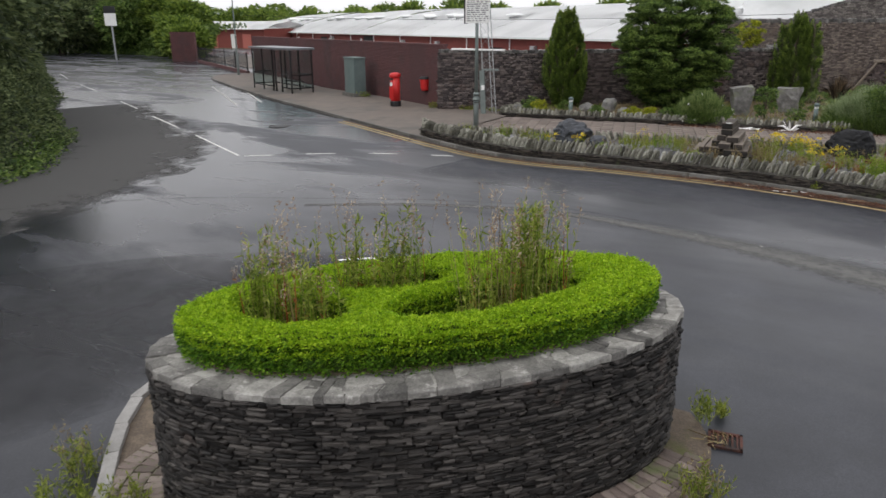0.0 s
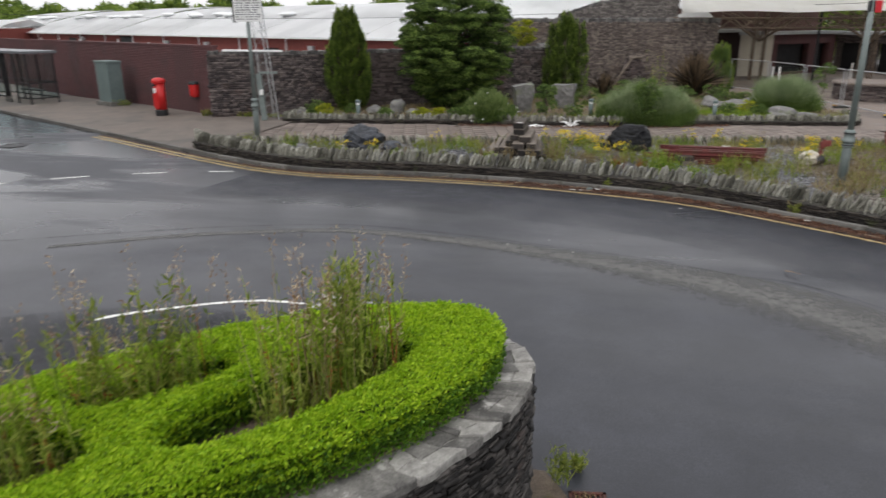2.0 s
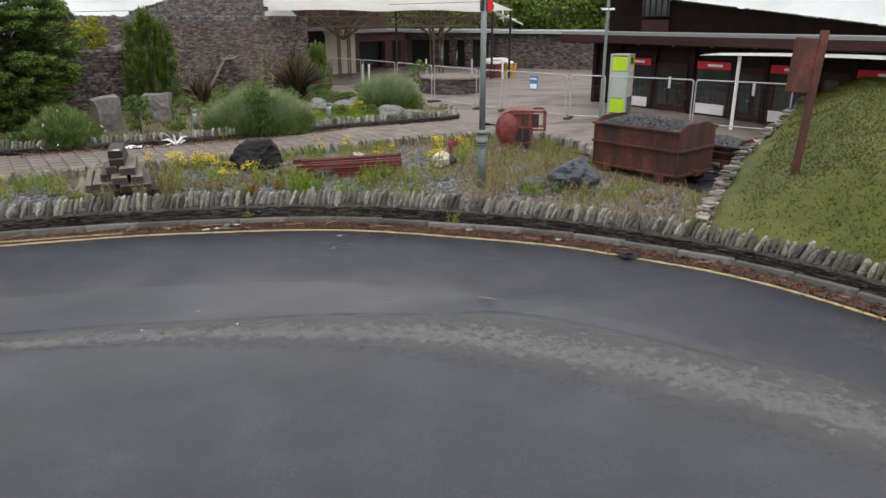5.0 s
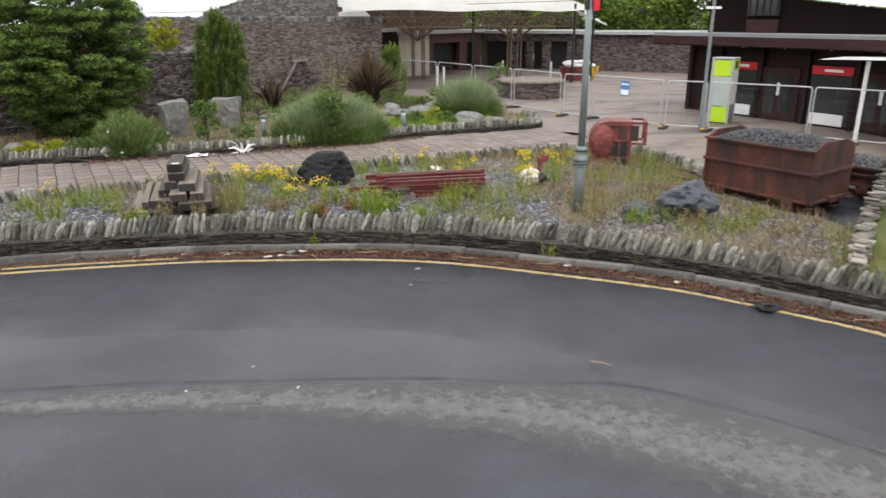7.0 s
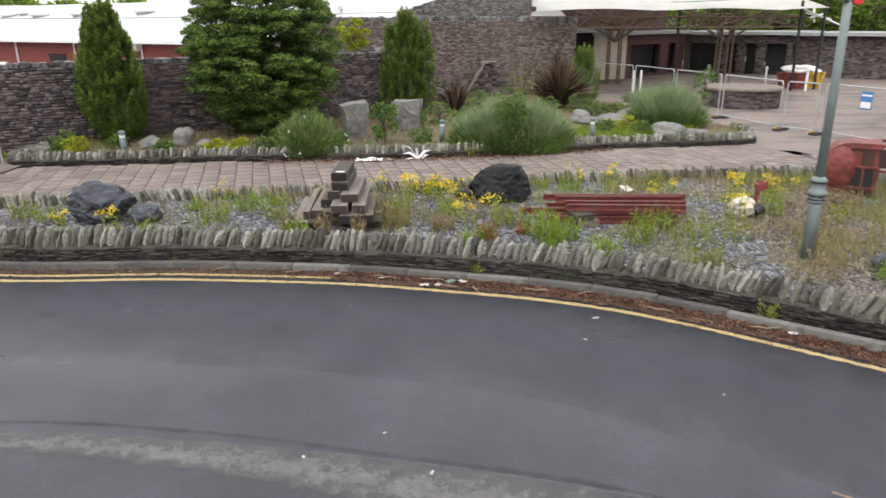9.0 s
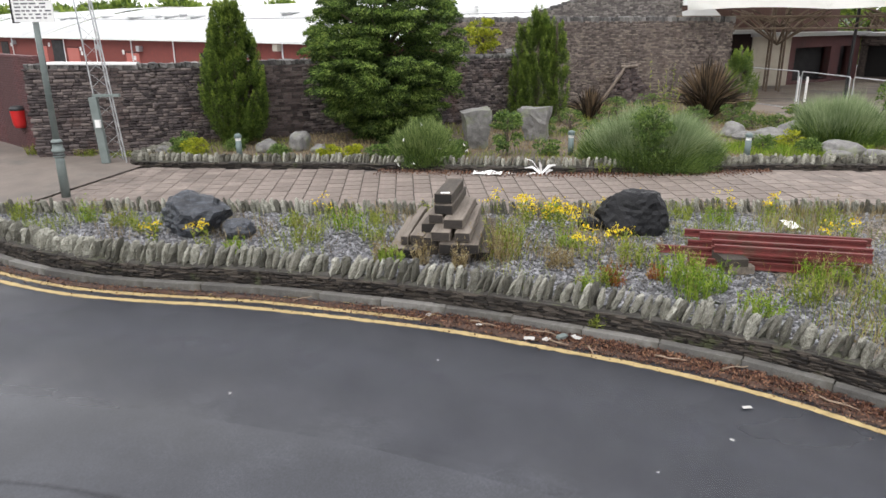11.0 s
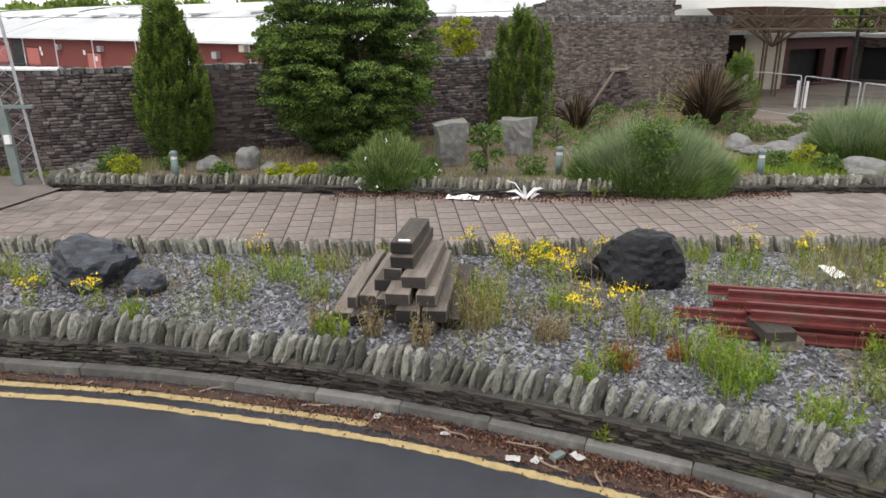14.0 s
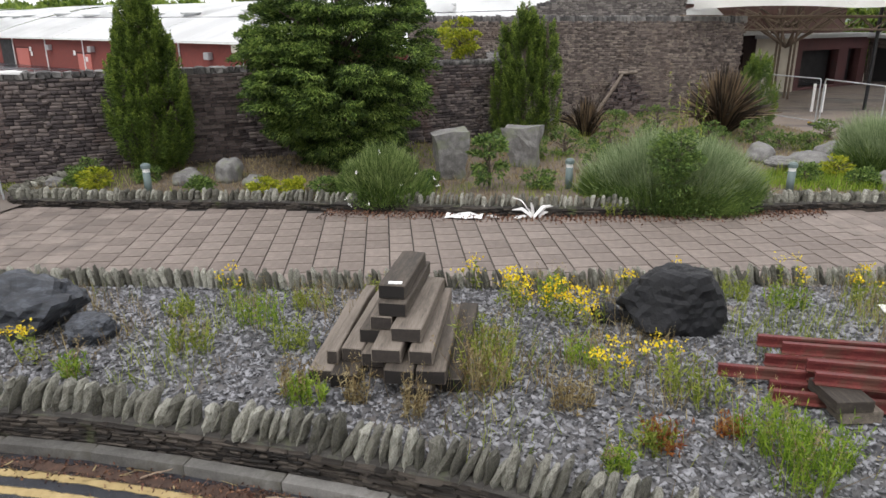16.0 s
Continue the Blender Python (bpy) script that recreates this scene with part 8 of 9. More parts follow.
def crown_tree(name, x, y, z, height, radius, mat, label, seed, clumps=220, per=150, size=0.13, low=0.06, flat=1.0, group="", droop=-0.15, clump_r=(0.28, 0.55), category="tree", tips=None, aspect=0.42, lumpy=0.22):
    """Tapered trunk, limbs, and a crown of many leaf clumps with gaps between them."""
    rng = np.random.default_rng(seed)
    r = root(name, x, y, z, 0, label, category, group)
    bm = bmesh.new()
    trunk(bm, [(0, 0, -0.1), (0.05, 0.02, height * 0.25), (0.0, 0.08, height * 0.6), (0.05, 0, height * 0.85)], radius * 0.09, radius * 0.03)
    part("trunk", bm, BARK, r)
    cz = height * (low + 1) / 2
    hz = height * (1 - low) / 2
    for k in range(9):
        a = k * 2.4
        bm = bmesh.new()
        z0 = height * rng.uniform(0.15, 0.6)
        e = (radius * 0.75 * math.cos(a), radius * 0.75 * math.sin(a), z0 + height * 0.22)
        trunk(bm, [(0, 0, z0), (e[0] * 0.5, e[1] * 0.5, z0 + height * 0.14), e], radius * 0.035, radius * 0.01, 6)
        part("limb", bm, BARK, r)
    d = ball(rng, clumps)
    lump = np.array([1 + lumpy * noise.noise(Vector(v) * 2.1 + Vector((seed, 0, 0))) for v in d])
    depth = np.where(rng.uniform(0, 1, clumps) < 0.72, rng.uniform(0.82, 1.0, clumps), rng.uniform(0.35, 0.8, clumps))
    prof = np.where(d[:, 2] > 0, 1.0, 1.0 - 0.12 * np.abs(d[:, 2]))
    c = d * (lump * depth)[:, None] * np.stack([radius * prof, radius * prof, np.full(clumps, hz)], 1) + [0, 0, cz]
    cr = rng.uniform(*clump_r, clumps)
    k = np.repeat(np.arange(clumps), per)
    n = len(k)
    o = ball(rng, n) * np.cbrt(rng.uniform(0.25, 1, n))[:, None] * np.array([1.0, 1.0, 0.62 * flat])
    o[:, 2] = np.where(rng.uniform(0, 1, n) < 0.75, np.abs(o[:, 2]), o[:, 2])
    pts = c[k] + o * cr[k][:, None]
    out = d[k] * 0.7 + o * 0.8 + np.array([0, 0, droop])
    pts[:, 2] = np.maximum(pts[:, 2], 0.02)
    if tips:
        # outer leaves facing up and front take a lighter colour, as painted light
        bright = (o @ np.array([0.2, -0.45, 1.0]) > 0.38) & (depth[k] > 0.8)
        under(leaves("young_growth", pts[bright], out[bright], size, tips, rng, aspect, 0.5), r, "outer leaves painted lighter where light strikes the sprays")
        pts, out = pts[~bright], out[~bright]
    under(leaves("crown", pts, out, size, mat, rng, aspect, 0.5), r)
    return r


def conifer(name, x, y, z, height, radius, seed, label, plumes=90, per=330, mat=None):
    """A narrow conifer of upright feathery plumes."""
    rng = np.random.default_rng(seed)
    r = root(name, x, y, z, 0, label, "conifer", "clipped conifers")
    bm = bmesh.new()
    trunk(bm, [(0, 0, -0.1), (0, 0, height * 0.5), (0, 0, height * 0.93)], 0.12, 0.03)
    part("trunk", bm, BARK, r)
    pts, out = [], []
    for k in range(plumes):
        t = rng.uniform(0.0, 0.97)
        rad = radius * min(1.0, (t / 0.16) ** 0.5) * (1 - max(0, t - 0.4) / 0.63) ** 0.7 * rng.uniform(0.84, 1.03) * (rng.uniform(0.2, 0.7) if k % 5 == 0 else 1.0)
        a = rng.uniform(0, 6.283)
        base = np.array([rad * math.cos(a), rad * math.sin(a), t * height * 0.9])
        L = rng.uniform(0.5, 1.05) * (0.6 + 0.4 * (1 - t))
        s = np.linspace(0, 1, per) + rng.normal(0, 0.06, per)
        w = 0.125 * np.sin(np.pi * np.clip(s * 0.85 + 0.12, 0, 1)) * (0.7 + 0.3 * (1 - t))
        q = base + np.stack([math.cos(a) * 0.12 * s, math.sin(a) * 0.12 * s, L * (s - 0.35)], 1) + rng.normal(0, 1, (per, 3)) * w[:, None] * [0.55, 0.55, 0.25]
        pts.append(q)
        out.append(np.tile([math.cos(a) * 0.8, math.sin(a) * 0.8, 0.35], (per, 1)))
    pts = np.concatenate(pts)
    pts[:, 2] = np.clip(pts[:, 2], 0.03, height)
    out = np.concatenate(out)
    bright = np.tile(np.linspace(0, 1, per), plumes) > 0.72
    under(leaves("foliage", pts[~bright], out[~bright], 0.062, mat or CONIFER, rng, 0.32, 0.5), r)
    under(leaves("young_growth", pts[bright], out[bright], 0.062, CONIFER_TIP, rng, 0.32, 0.5), r, "brighter yellow-green tips")
    return r


def mound(name, x, y, z, rx_, ry_, h, mat, label, seed, count=9000, length=0.35, width=0.012, category="bush", core=None):
    """A soft bush of fine upright blades over a rounded form."""
    rng = np.random.default_rng(seed)
    r = root(name, x, y, z, 0, label, category)
    d = ball(rng, count)
    d[:, 2] = np.abs(d[:, 2])
    lump = np.array([1 + 0.26 * noise.noise(Vector(v) * 2.5 + Vector((seed, 1, 0))) + 0.07 * noise.noise(Vector(v) * 7.0) for v in d])
    s = rng.uniform(0.55, 1.0, count)
    base = d * (lump * s)[:, None] * [rx_, ry_, h] * 0.82
    tip = base + (d * 0.7 + [0, 0, 0.65] + rng.normal(0, 0.22, (count, 3))) * (length * rng.uniform(0.5, 1.15, count))[:, None]
    base[:, 2] = np.maximum(base[:, 2], 0.01)
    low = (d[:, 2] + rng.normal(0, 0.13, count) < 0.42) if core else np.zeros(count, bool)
    under(blades("foliage", base[~low], tip[~low], width, mat, rng, 0.03), r)
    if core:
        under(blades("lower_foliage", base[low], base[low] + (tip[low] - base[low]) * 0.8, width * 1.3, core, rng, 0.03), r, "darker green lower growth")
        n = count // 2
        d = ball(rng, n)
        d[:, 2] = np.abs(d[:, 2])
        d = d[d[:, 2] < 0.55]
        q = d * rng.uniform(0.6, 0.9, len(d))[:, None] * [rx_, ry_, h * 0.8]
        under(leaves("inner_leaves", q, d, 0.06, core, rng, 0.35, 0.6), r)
    return r


IZ = lambda y: lie(y) + 0.22
crown_tree("bay_tree", -8.05, 33.3, IZ(33), 5.35, 2.42, TREE_LEAF, "dense rounded broadleaf evergreen tree before the stone wall", 7, 620, 430, 0.092, -0.02, 0.7, droop=-0.4, clump_r=(0.24, 0.48), tips=TREE_LIT, aspect=0.33, lumpy=0.15)
conifer("conifer", -12.58, 31.6, IZ(31), 4.75, 0.9, 3, "narrow green conifer before the stone wall", 330, 400)
conifer("conifer", -3.6, 38.2, IZ(38), 4.5, 0.6, 4, "narrow green conifer with several stems by the wall", 220, 300)
conifer("conifer", -2.95, 38.4, IZ(38), 4.0, 0.42, 14, "slim stem of the green conifer by the wall", 90, 280)
conifer("conifer", -4.2, 38.3, IZ(38), 3.9, 0.36, 24, "slim outer stem of the green conifer by the wall", 70, 280)
crown_tree("lime_shrub", -5.75, 38.4, 3.5, 1.25, 0.6, LIME, "yellow-green shrub growing over the wall top", 17, 40, 70, 0.11, 0.1, clump_r=(0.12, 0.22), category="shrub")
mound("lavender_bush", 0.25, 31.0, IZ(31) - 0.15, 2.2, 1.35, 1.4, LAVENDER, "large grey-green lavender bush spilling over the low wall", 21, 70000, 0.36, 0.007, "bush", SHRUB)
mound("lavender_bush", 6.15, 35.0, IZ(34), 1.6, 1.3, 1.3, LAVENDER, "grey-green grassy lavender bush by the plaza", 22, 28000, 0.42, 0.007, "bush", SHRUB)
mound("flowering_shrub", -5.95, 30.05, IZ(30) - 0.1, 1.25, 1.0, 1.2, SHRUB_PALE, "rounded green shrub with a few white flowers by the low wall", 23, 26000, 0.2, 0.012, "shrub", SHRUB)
crown_tree("sapling", 0.25, 30.1, IZ(31) - 0.05, 1.75, 0.42, SHRUB, "self-sown sapling rising through the lavender", 31, 60, 110, 0.07, 0.05, clump_r=(0.12, 0.28), category="sapling")
crown_tree("sapling", -3.75, 31.0, IZ(31), 1.35, 0.35, SHRUB, "thin green sapling between the standing stones", 32, 30, 40, 0.11, 0.1, clump_r=(0.1, 0.2), category="sapling")
rng = np.random.default_rng(35)
clump_at("tall_weeds", 0.5, 31.6, IZ(31.6) + 0.6, "pale feathery stems rising above the lavender", "weeds",
         stalks("stems", scatter(rng, 9, 0.5, 31.6, 0.3, 0.25, 0, IZ(31.6) + 0.6), 2.0, WEED, rng, 0.08, 0.012, WEED, PLUME, 18, 34, 0.09))
crown_tree("sapling", 8.0, 36.6, IZ(34) + 0.7, 1.3, 0.3, SHRUB, "thin shoot above the grassy bush", 34, 14, 40, 0.10, 0.1, clump_r=(0.1, 0.18), category="sapling")
conifer("conifer", 4.3, 42.5, IZ(42), 2.75, 0.62, 5, "bright green columnar shrub by the corner of the wall", 110, 260, SHRUB)


def spiky(name, x, y, z, r_, h, n, mat, label, seed, width=0.06):
    rng = np.random.default_rng(seed)
    r = root(name, x, y, z, 0, label, "spiky plant", "spiky plants")
    a, t = rng.uniform(0, 6.283, n), rng.uniform(0.05, 1.0, n)
    base = np.stack([0.15 * np.cos(a), 0.15 * np.sin(a), np.zeros(n)], 1)
    tip = np.stack([r_ * t * np.cos(a), r_ * t * np.sin(a), h * (1 - 0.62 * t ** 1.6) * rng.uniform(0.75, 1.05, n)], 1)
    under(blades("foliage", base, tip, width, mat, rng, 0.16), r)


spiky("phormium", 2.9, 40.6, IZ(40), 1.9, 2.35, 420, PHORMIUM, "bronze sword-leaved phormium by the stone wall", 41, 0.07)
spiky("phormium", -1.6, 39.6, IZ(39), 1.15, 1.35, 200, PHORMIUM, "small bronze phormium beside the conifers", 42, 0.05)
for n, (x, y, s) in enumerate(((-12.9, 29.6, 0.35), (4.6, 34.0, 0.4), (-8.7, 29.75, 0.28), (-8.0, 29.8, 0.28), (6.2, 40.2, 0.5), (4.1, 37.8, 0.45), (-2.2, 35.8, 0.6), (-0.9, 36.9, 0.6), (-13.4, 29.7, 0.3), (-10.3, 29.7, 0.25),
                               (-7.3, 29.9, 0.3), (3.6, 38.9, 0.6), (5.0, 38.0, 0.4), (-4.2, 36.2, 0.5), (-5.2, 30.9, 0.3), (-2.6, 31.4, 0.35), (-1.2, 33.6, 0.5), (0.4, 38.2, 0.6), (1.6, 36.4, 0.5), (2.2, 38.6, 0.55), (-6.6, 33.8, 0.4), (-3.0, 35.0, 0.4), (6.9, 37.6, 0.5),
                               (3.6, 33.2, 0.35), (4.8, 33.0, 0.3), (-12.0, 30.3, 0.3), (-13.6, 30.3, 0.4), (0.9, 41.6, 0.7), (-0.6, 40.6, 0.6))):
    lime = n in (0, 1, 2, 3)
    crown_tree("low_shrub", x, y, IZ(y) - 0.03, s * 1.3, s, LIME if lime else SHRUB, "low yellow-green ground shrub in the bed" if lime else "low dull green ground shrub in the bed", 50 + n, 26, 50, 0.07, 0.0,
               clump_r=(0.08, 0.16), group="low shrubs in the bed", category="shrub")
rng = np.random.default_rng(58)
d = ball(rng, 14)
d[:, 2] = np.abs(d[:, 2])
wf = root("white_flowers", -5.7, 29.8, IZ(30) - 0.1, 0, "small white flower heads on the green shrub", "flowers")
tagged(under(leaves("petal_mass", np.repeat(d * [1.05, 0.9, 1.15], 5, 0) + rng.normal(0, 0.02, (70, 3)), np.repeat(d, 5, 0), 0.04, WHITE, rng, 0.8, 0.6), wf), kind="stuff")
# grassy cover of the raised bed and the bank
rng = np.random.default_rng(60)
IN_POLY = np.concatenate([INNER[::5, :2], [(7, 40), (3.5, 46.8), (-2, 45.3), (-4.6, 38.6), (-13.5, 31.5)]])
p = np.stack([rng.uniform(-14.5, 8.6, 45000), rng.uniform(28.4, 47, 45000)], 1)
p = p[inside(IN_POLY, p)]
p = p[np.array([noise.noise((x * 0.5, y * 0.5, 9)) for x, y in p]) > 0.08]
b = np.stack([p[:, 0], p[:, 1], np.array([IZ(y) for y in p[:, 1]])], 1)
t = b + np.stack([rng.normal(0, 0.05, len(b)), rng.normal(0, 0.05, len(b)), rng.uniform(0.04, 0.26, len(b)) * np.array([0.5 + abs(noise.noise((x * 0.7, y * 0.7, 4))) * 1.6 for x, y in b[:, :2]])], 1)
q = np.stack([rng.uniform(-14.5, 8.6, 60000), rng.uniform(28.4, 47, 60000)], 1)
q = q[inside(IN_POLY, q)]
q = q[np.array([noise.noise((x * 0.5, y * 0.5, 9)) for x, y in q]) < 0.05][:16000]
qb = np.stack([q[:, 0], q[:, 1], np.array([IZ(y) for y in q[:, 1]])], 1)
qt = qb + np.stack([rng.normal(0, 0.06, len(qb)), rng.normal(0, 0.06, len(qb)), rng.uniform(0.03, 0.2, len(qb))], 1)
tagged(blades("bed_dry_grass", qb, qt, 0.011, STRAW, rng, 0.05), "dry straw-coloured grass between the shrubs", "grass", "", "stuff")
q = scatter(rng, 5000, 4.6, 33.6, 2.4, 1.3, 20, 0.0)
q[:, 2] = [IZ(y) for y in q[:, 1]]
tagged(blades("bed_green_grass", q, q + np.stack([rng.normal(0, 0.05, 5000), rng.normal(0, 0.05, 5000), rng.uniform(0.05, 0.25, 5000)], 1), 0.012, WEED_LUSH, rng, 0.05), "fresh green grass at the end of the bed", "grass", "", "stuff")
tagged(blades("bed_grass", b, t, 0.012, WEED, rng, 0.05), "short weeds and grass between the shrubs", "grass", "", "stuff")
BANK_POLY = np.array([(7.9, 15.9), (9.8, 17.7), (12.4, 20.0), (15, 21.9), (20, 25.5), (26, 12), (8.9, 10)])
p = np.stack([rng.uniform(7.8, 24, 130000), rng.uniform(9.5, 26, 130000)], 1)
p = p[inside(BANK_POLY, p)][:60000]
bz = np.array([bank_top(x, y) - 0.01 for x, y in p])
b = np.stack([p[:, 0], p[:, 1], bz], 1)
t = b + np.stack([rng.normal(0, 0.04, len(b)), rng.normal(0, 0.04, len(b)), rng.uniform(0.02, 0.08, len(b))], 1)
tagged(blades("bank_grass", b, t, 0.012, leaf_mat("turf_blade", [(0.03, 0.044, 0.005), (0.064, 0.085, 0.009), (0.135, 0.128, 0.02)]), rng, 0.05), "short patchy grass on the bank", "grass", "", "stuff")

# ---- weeds on the slate ----


def ragwort(x, y, s, n, seed):
    rng = np.random.default_rng(seed)
    c = scatter(rng, n, x, y, s, s * 0.6, 0, BEDZ(y, x) - 0.02)
    h = 0.54 * rng.uniform(0.6, 1.1, n)
    tip = c + np.stack([rng.normal(0, 0.08, n), rng.normal(0, 0.08, n), h], 1)
    stems = blades("stem_mass", c, tip, 0.012, WEED, rng, 0.0)
    k = rng.integers(0, n, n * 14)
    lv = leaves("leaf_mass", c[k] + (tip[k] - c[k]) * rng.uniform(0.1, 0.85, n * 14)[:, None], np.tile([0, 0, 0.6], (n * 14, 1)), 0.08, WEED, rng, 0.3, 0.8)
    k = rng.integers(0, n, n * 17)
    fl = leaves("flower_mass", tip[k] + rng.normal(0, 0.055, (n * 17, 3)) * [1, 1, 0.5], np.tile([0, 0, 0.5], (n * 17, 1)), 0.034, RAGWORT, rng, 0.9, 0.8)
    clump_at("ragwort", x, y, BEDZ(y, x), "yellow-flowering ragwort growing through the slate", "ragwort", [stems, lv, fl], "ragwort clumps")


for n, (x, y, s, c) in enumerate(((-2.2, 24.2, 0.35, 16), (-1.55, 23.95, 0.35, 16), (-2.6, 24.6, 0.2, 6), (-1.15, 22.45, 0.28, 8), (-0.6, 22.6, 0.14, 4), (-7.95, 21.75, 0.2, 5), (-0.2, 25.4, 0.2, 5), (2.3, 25.6, 0.25, 6),
                                  (4.9, 24.4, 0.3, 9), (3.0, 23.6, 0.25, 6), (-6.6, 24.2, 0.15, 3), (5.6, 24.0, 0.3, 8), (1.6, 26.0, 0.2, 4), (-8.9, 21.6, 0.12, 3), (-3.1, 25.3, 0.15, 4), (4.3, 22.6, 0.3, 7), (-0.9, 25.2, 0.12, 3))):
    ragwort(x, y, s, c, 100 + n)


def weed(x, y, s, h, seed, mat=None, dry=True, up=None, label="straggling green weeds growing through the slate"):
    rng = np.random.default_rng(seed)
    z = (BEDZ(y, x) if up is None else lie(y) + up) - 0.02
    n = int(12 + (85 if x < 2.5 else 45) * s)
    pcs = stalks("stems", scatter(rng, n, x, y, s, s * 0.7, 0, z), h, mat or WEED, rng, 0.22, 0.008, mat or WEED, None, 0, 12, 0.07)
    if dry:
        pcs += stalks("dry_stems", scatter(rng, n // 2, x, y, s, s * 0.7, 0, z), h * 1.15, STRAW, rng, 0.25, 0.006, None, STRAW, 12)
    clump_at("weed", x, y, z, label, "weed", pcs, "weeds on the slate")


spots = [(-5.7, 23.2, 0.35, 0.5), (-5.0, 22.6, 0.3, 0.45), (-6.2, 22.3, 0.25, 0.5), (-4.4, 21.5, 0.25, 0.4), (-2.55, 22.3, 0.3, 0.75), (-2.6, 22.9, 0.25, 0.6), (-1.5, 22.9, 0.22, 0.4), (-0.35, 22.3, 0.35, 0.5), (0.38, 20.95, 0.24, 0.6),
         (0.2, 21.6, 0.3, 0.6), (-0.9, 21.3, 0.2, 0.35), (-5.3, 24.0, 0.3, 0.35), (-7.2, 21.5, 0.2, 0.35), (2.0, 21.2, 0.3, 0.5), (3.0, 21.3, 0.4, 0.5), (2.4, 22.0, 0.4, 0.45),
         (3.8, 21.3, 0.35, 0.55), (4.2, 19.3, 0.4, 0.6), (5.6, 19.4, 0.35, 0.5), (6.6, 19.0, 0.4, 0.45), (7.3, 18.6, 0.4, 0.4), (5.4, 21.6, 0.5, 0.6), (6.0, 22.6, 0.5, 0.6), (6.8, 23.6, 0.45, 0.5), (5.0, 23.0, 0.4, 0.55), (7.2, 21.6, 0.4, 0.5),
         (3.4, 25.2, 0.3, 0.5), (1.3, 25.2, 0.3, 0.4), (-9.6, 22.4, 0.3, 0.35), (-10.4, 22.7, 0.3, 0.4), (-11.4, 22.9, 0.25, 0.5), (-13.0, 22.9, 0.3, 0.5), (-4.3, 24.3, 0.3, 0.4), (-2.0, 25.1, 0.25, 0.45), (0.6, 25.5, 0.25, 0.4),
         (6.2, 25.6, 0.35, 0.5), (8.6, 24.6, 0.3, 0.5), (7.9, 18.0, 0.35, 0.4), (8.2, 19.2, 0.35, 0.4), (1.2, 20.5, 0.3, 0.45), (-7.0, 23.4, 0.25, 0.3), (4.8, 19.9, 0.3, 0.6), (-1.2, 20.9, 0.15, 0.3), (2.8, 20.0, 0.3, 0.5)]
for n, (x, y, s, h) in enumerate(spots):
    weed(x, y, s, h * (0.8 if x > 4 else 1.0), 200 + n, STRAW if x > 4 and n % 2 else WEED_LUSH if n % 3 == 0 or n == 8 else None, n % 3 != 1)
# thin cover of dry and green growth over the slate
rng = np.random.default_rng(66)
for mat, cnt, name, lab in ((STRAW, 9000, "dry_cover", "thin dry grass over the slate bed"), (WEED, 9000, "green_cover", "thin green weeds over the slate bed")):
    p = np.stack([rng.uniform(-15, 10, 70000), rng.uniform(13, 27.2, 70000)], 1)
    p = p[inside(BED_POLY, p)]
    d = np.array([noise.noise((x * 0.55, y * 0.55, cnt * 0.001 if mat is WEED else 5.0)) for x, y in p]) + np.clip((p[:, 0] - 2.5) * (0.03 if mat is WEED else 0.08), -0.08, 0.06 if mat is WEED else 0.22)
    p = p[d + rng.normal(0, 0.12, len(p)) > 0.2][:cnt]
    b = np.stack([p[:, 0], p[:, 1], np.array([BEDZ(y, x) - 0.01 for x, y in p])], 1)
    t = b + np.stack([rng.normal(0, 0.07, len(b)), rng.normal(0, 0.07, len(b)), rng.uniform(0.06, 0.34, len(b))], 1)
    tagged(blades(name, b, t, 0.008, mat, rng, 0.05), lab, "grass", "", "stuff")
weed(6.15, 19.35, 0.28, 0.4, 311, DARK_LEAF, False, None, "dark green leafy plant before the slate boulder")
for n, (x, y, w, h) in enumerate(((-3.85, 21.6, 0.12, 0.45), (-3.2, 21.45, 0.12, 0.4), (-2.55, 22.1, 0.22, 0.8), (-4.6, 21.6, 0.15, 0.4), (-1.6, 21.9, 0.25, 0.3))):
    weed(x, y, w, h, 320 + n, STRAW, True, None, "dry straw-coloured grass growing through the slate")
for n, (x, y, w, h) in enumerate(((0.45, 21.15, 0.22, 0.62), (0.7, 21.3, 0.2, 0.5), (0.3, 21.4, 0.2, 0.55))):
    weed(x, y, w, h, 340 + n, WEED_LUSH, False, None, "bushy bright green weed beside the rails")
weed(-0.75, 21.35, 0.18, 0.35, 301, RUSTY, False, None, "orange-red weed growing through the slate")
weed(-0.1, 21.7, 0.14, 0.25, 302, RUSTY, False, None, "orange-red weed growing through the slate")
for n, (x, y, s, h, up) in enumerate(((-0.9, 6.3, 0.25, 0.35, 0.06), (-1.15, 7.75, 0.1, 0.4, 0.06), (-0.8, 5.6, 0.3, 0.3, 0.06), (-6.3, 3.0, 0.35, 0.4, 0.02), (-6.7, 3.5, 0.25, 0.4, 0.02), (-5.7, 3.2, 0.35, 0.3, 0.08), (-4.6, 2.8, 0.5, 0.3, 0.08),
                                      (-1.0, 8.0, 0.06, 0.2, 0.02), (-5.2, 2.9, 0.4, 0.35, 0.08), (-0.95, 20.1, 0.1, 0.2, 0.1), (3.2, 18.4, 0.12, 0.25, 0.1), (-15.3, 29.5, 0.5, 0.2, 0.05), (-16.6, 29.4, 0.4, 0.2, 0.08),
                                      (-1.0, 29.9, 0.2, 0.3, 0.05), (-18.3, 29.2, 0.3, 0.3, 0.1), (-24.6, 31.7, 0.5, 0.3, 0.1))):
    weed(x, y, s, h, 400 + n, None, n % 2 == 0, up, "weeds growing at the foot of the stones")

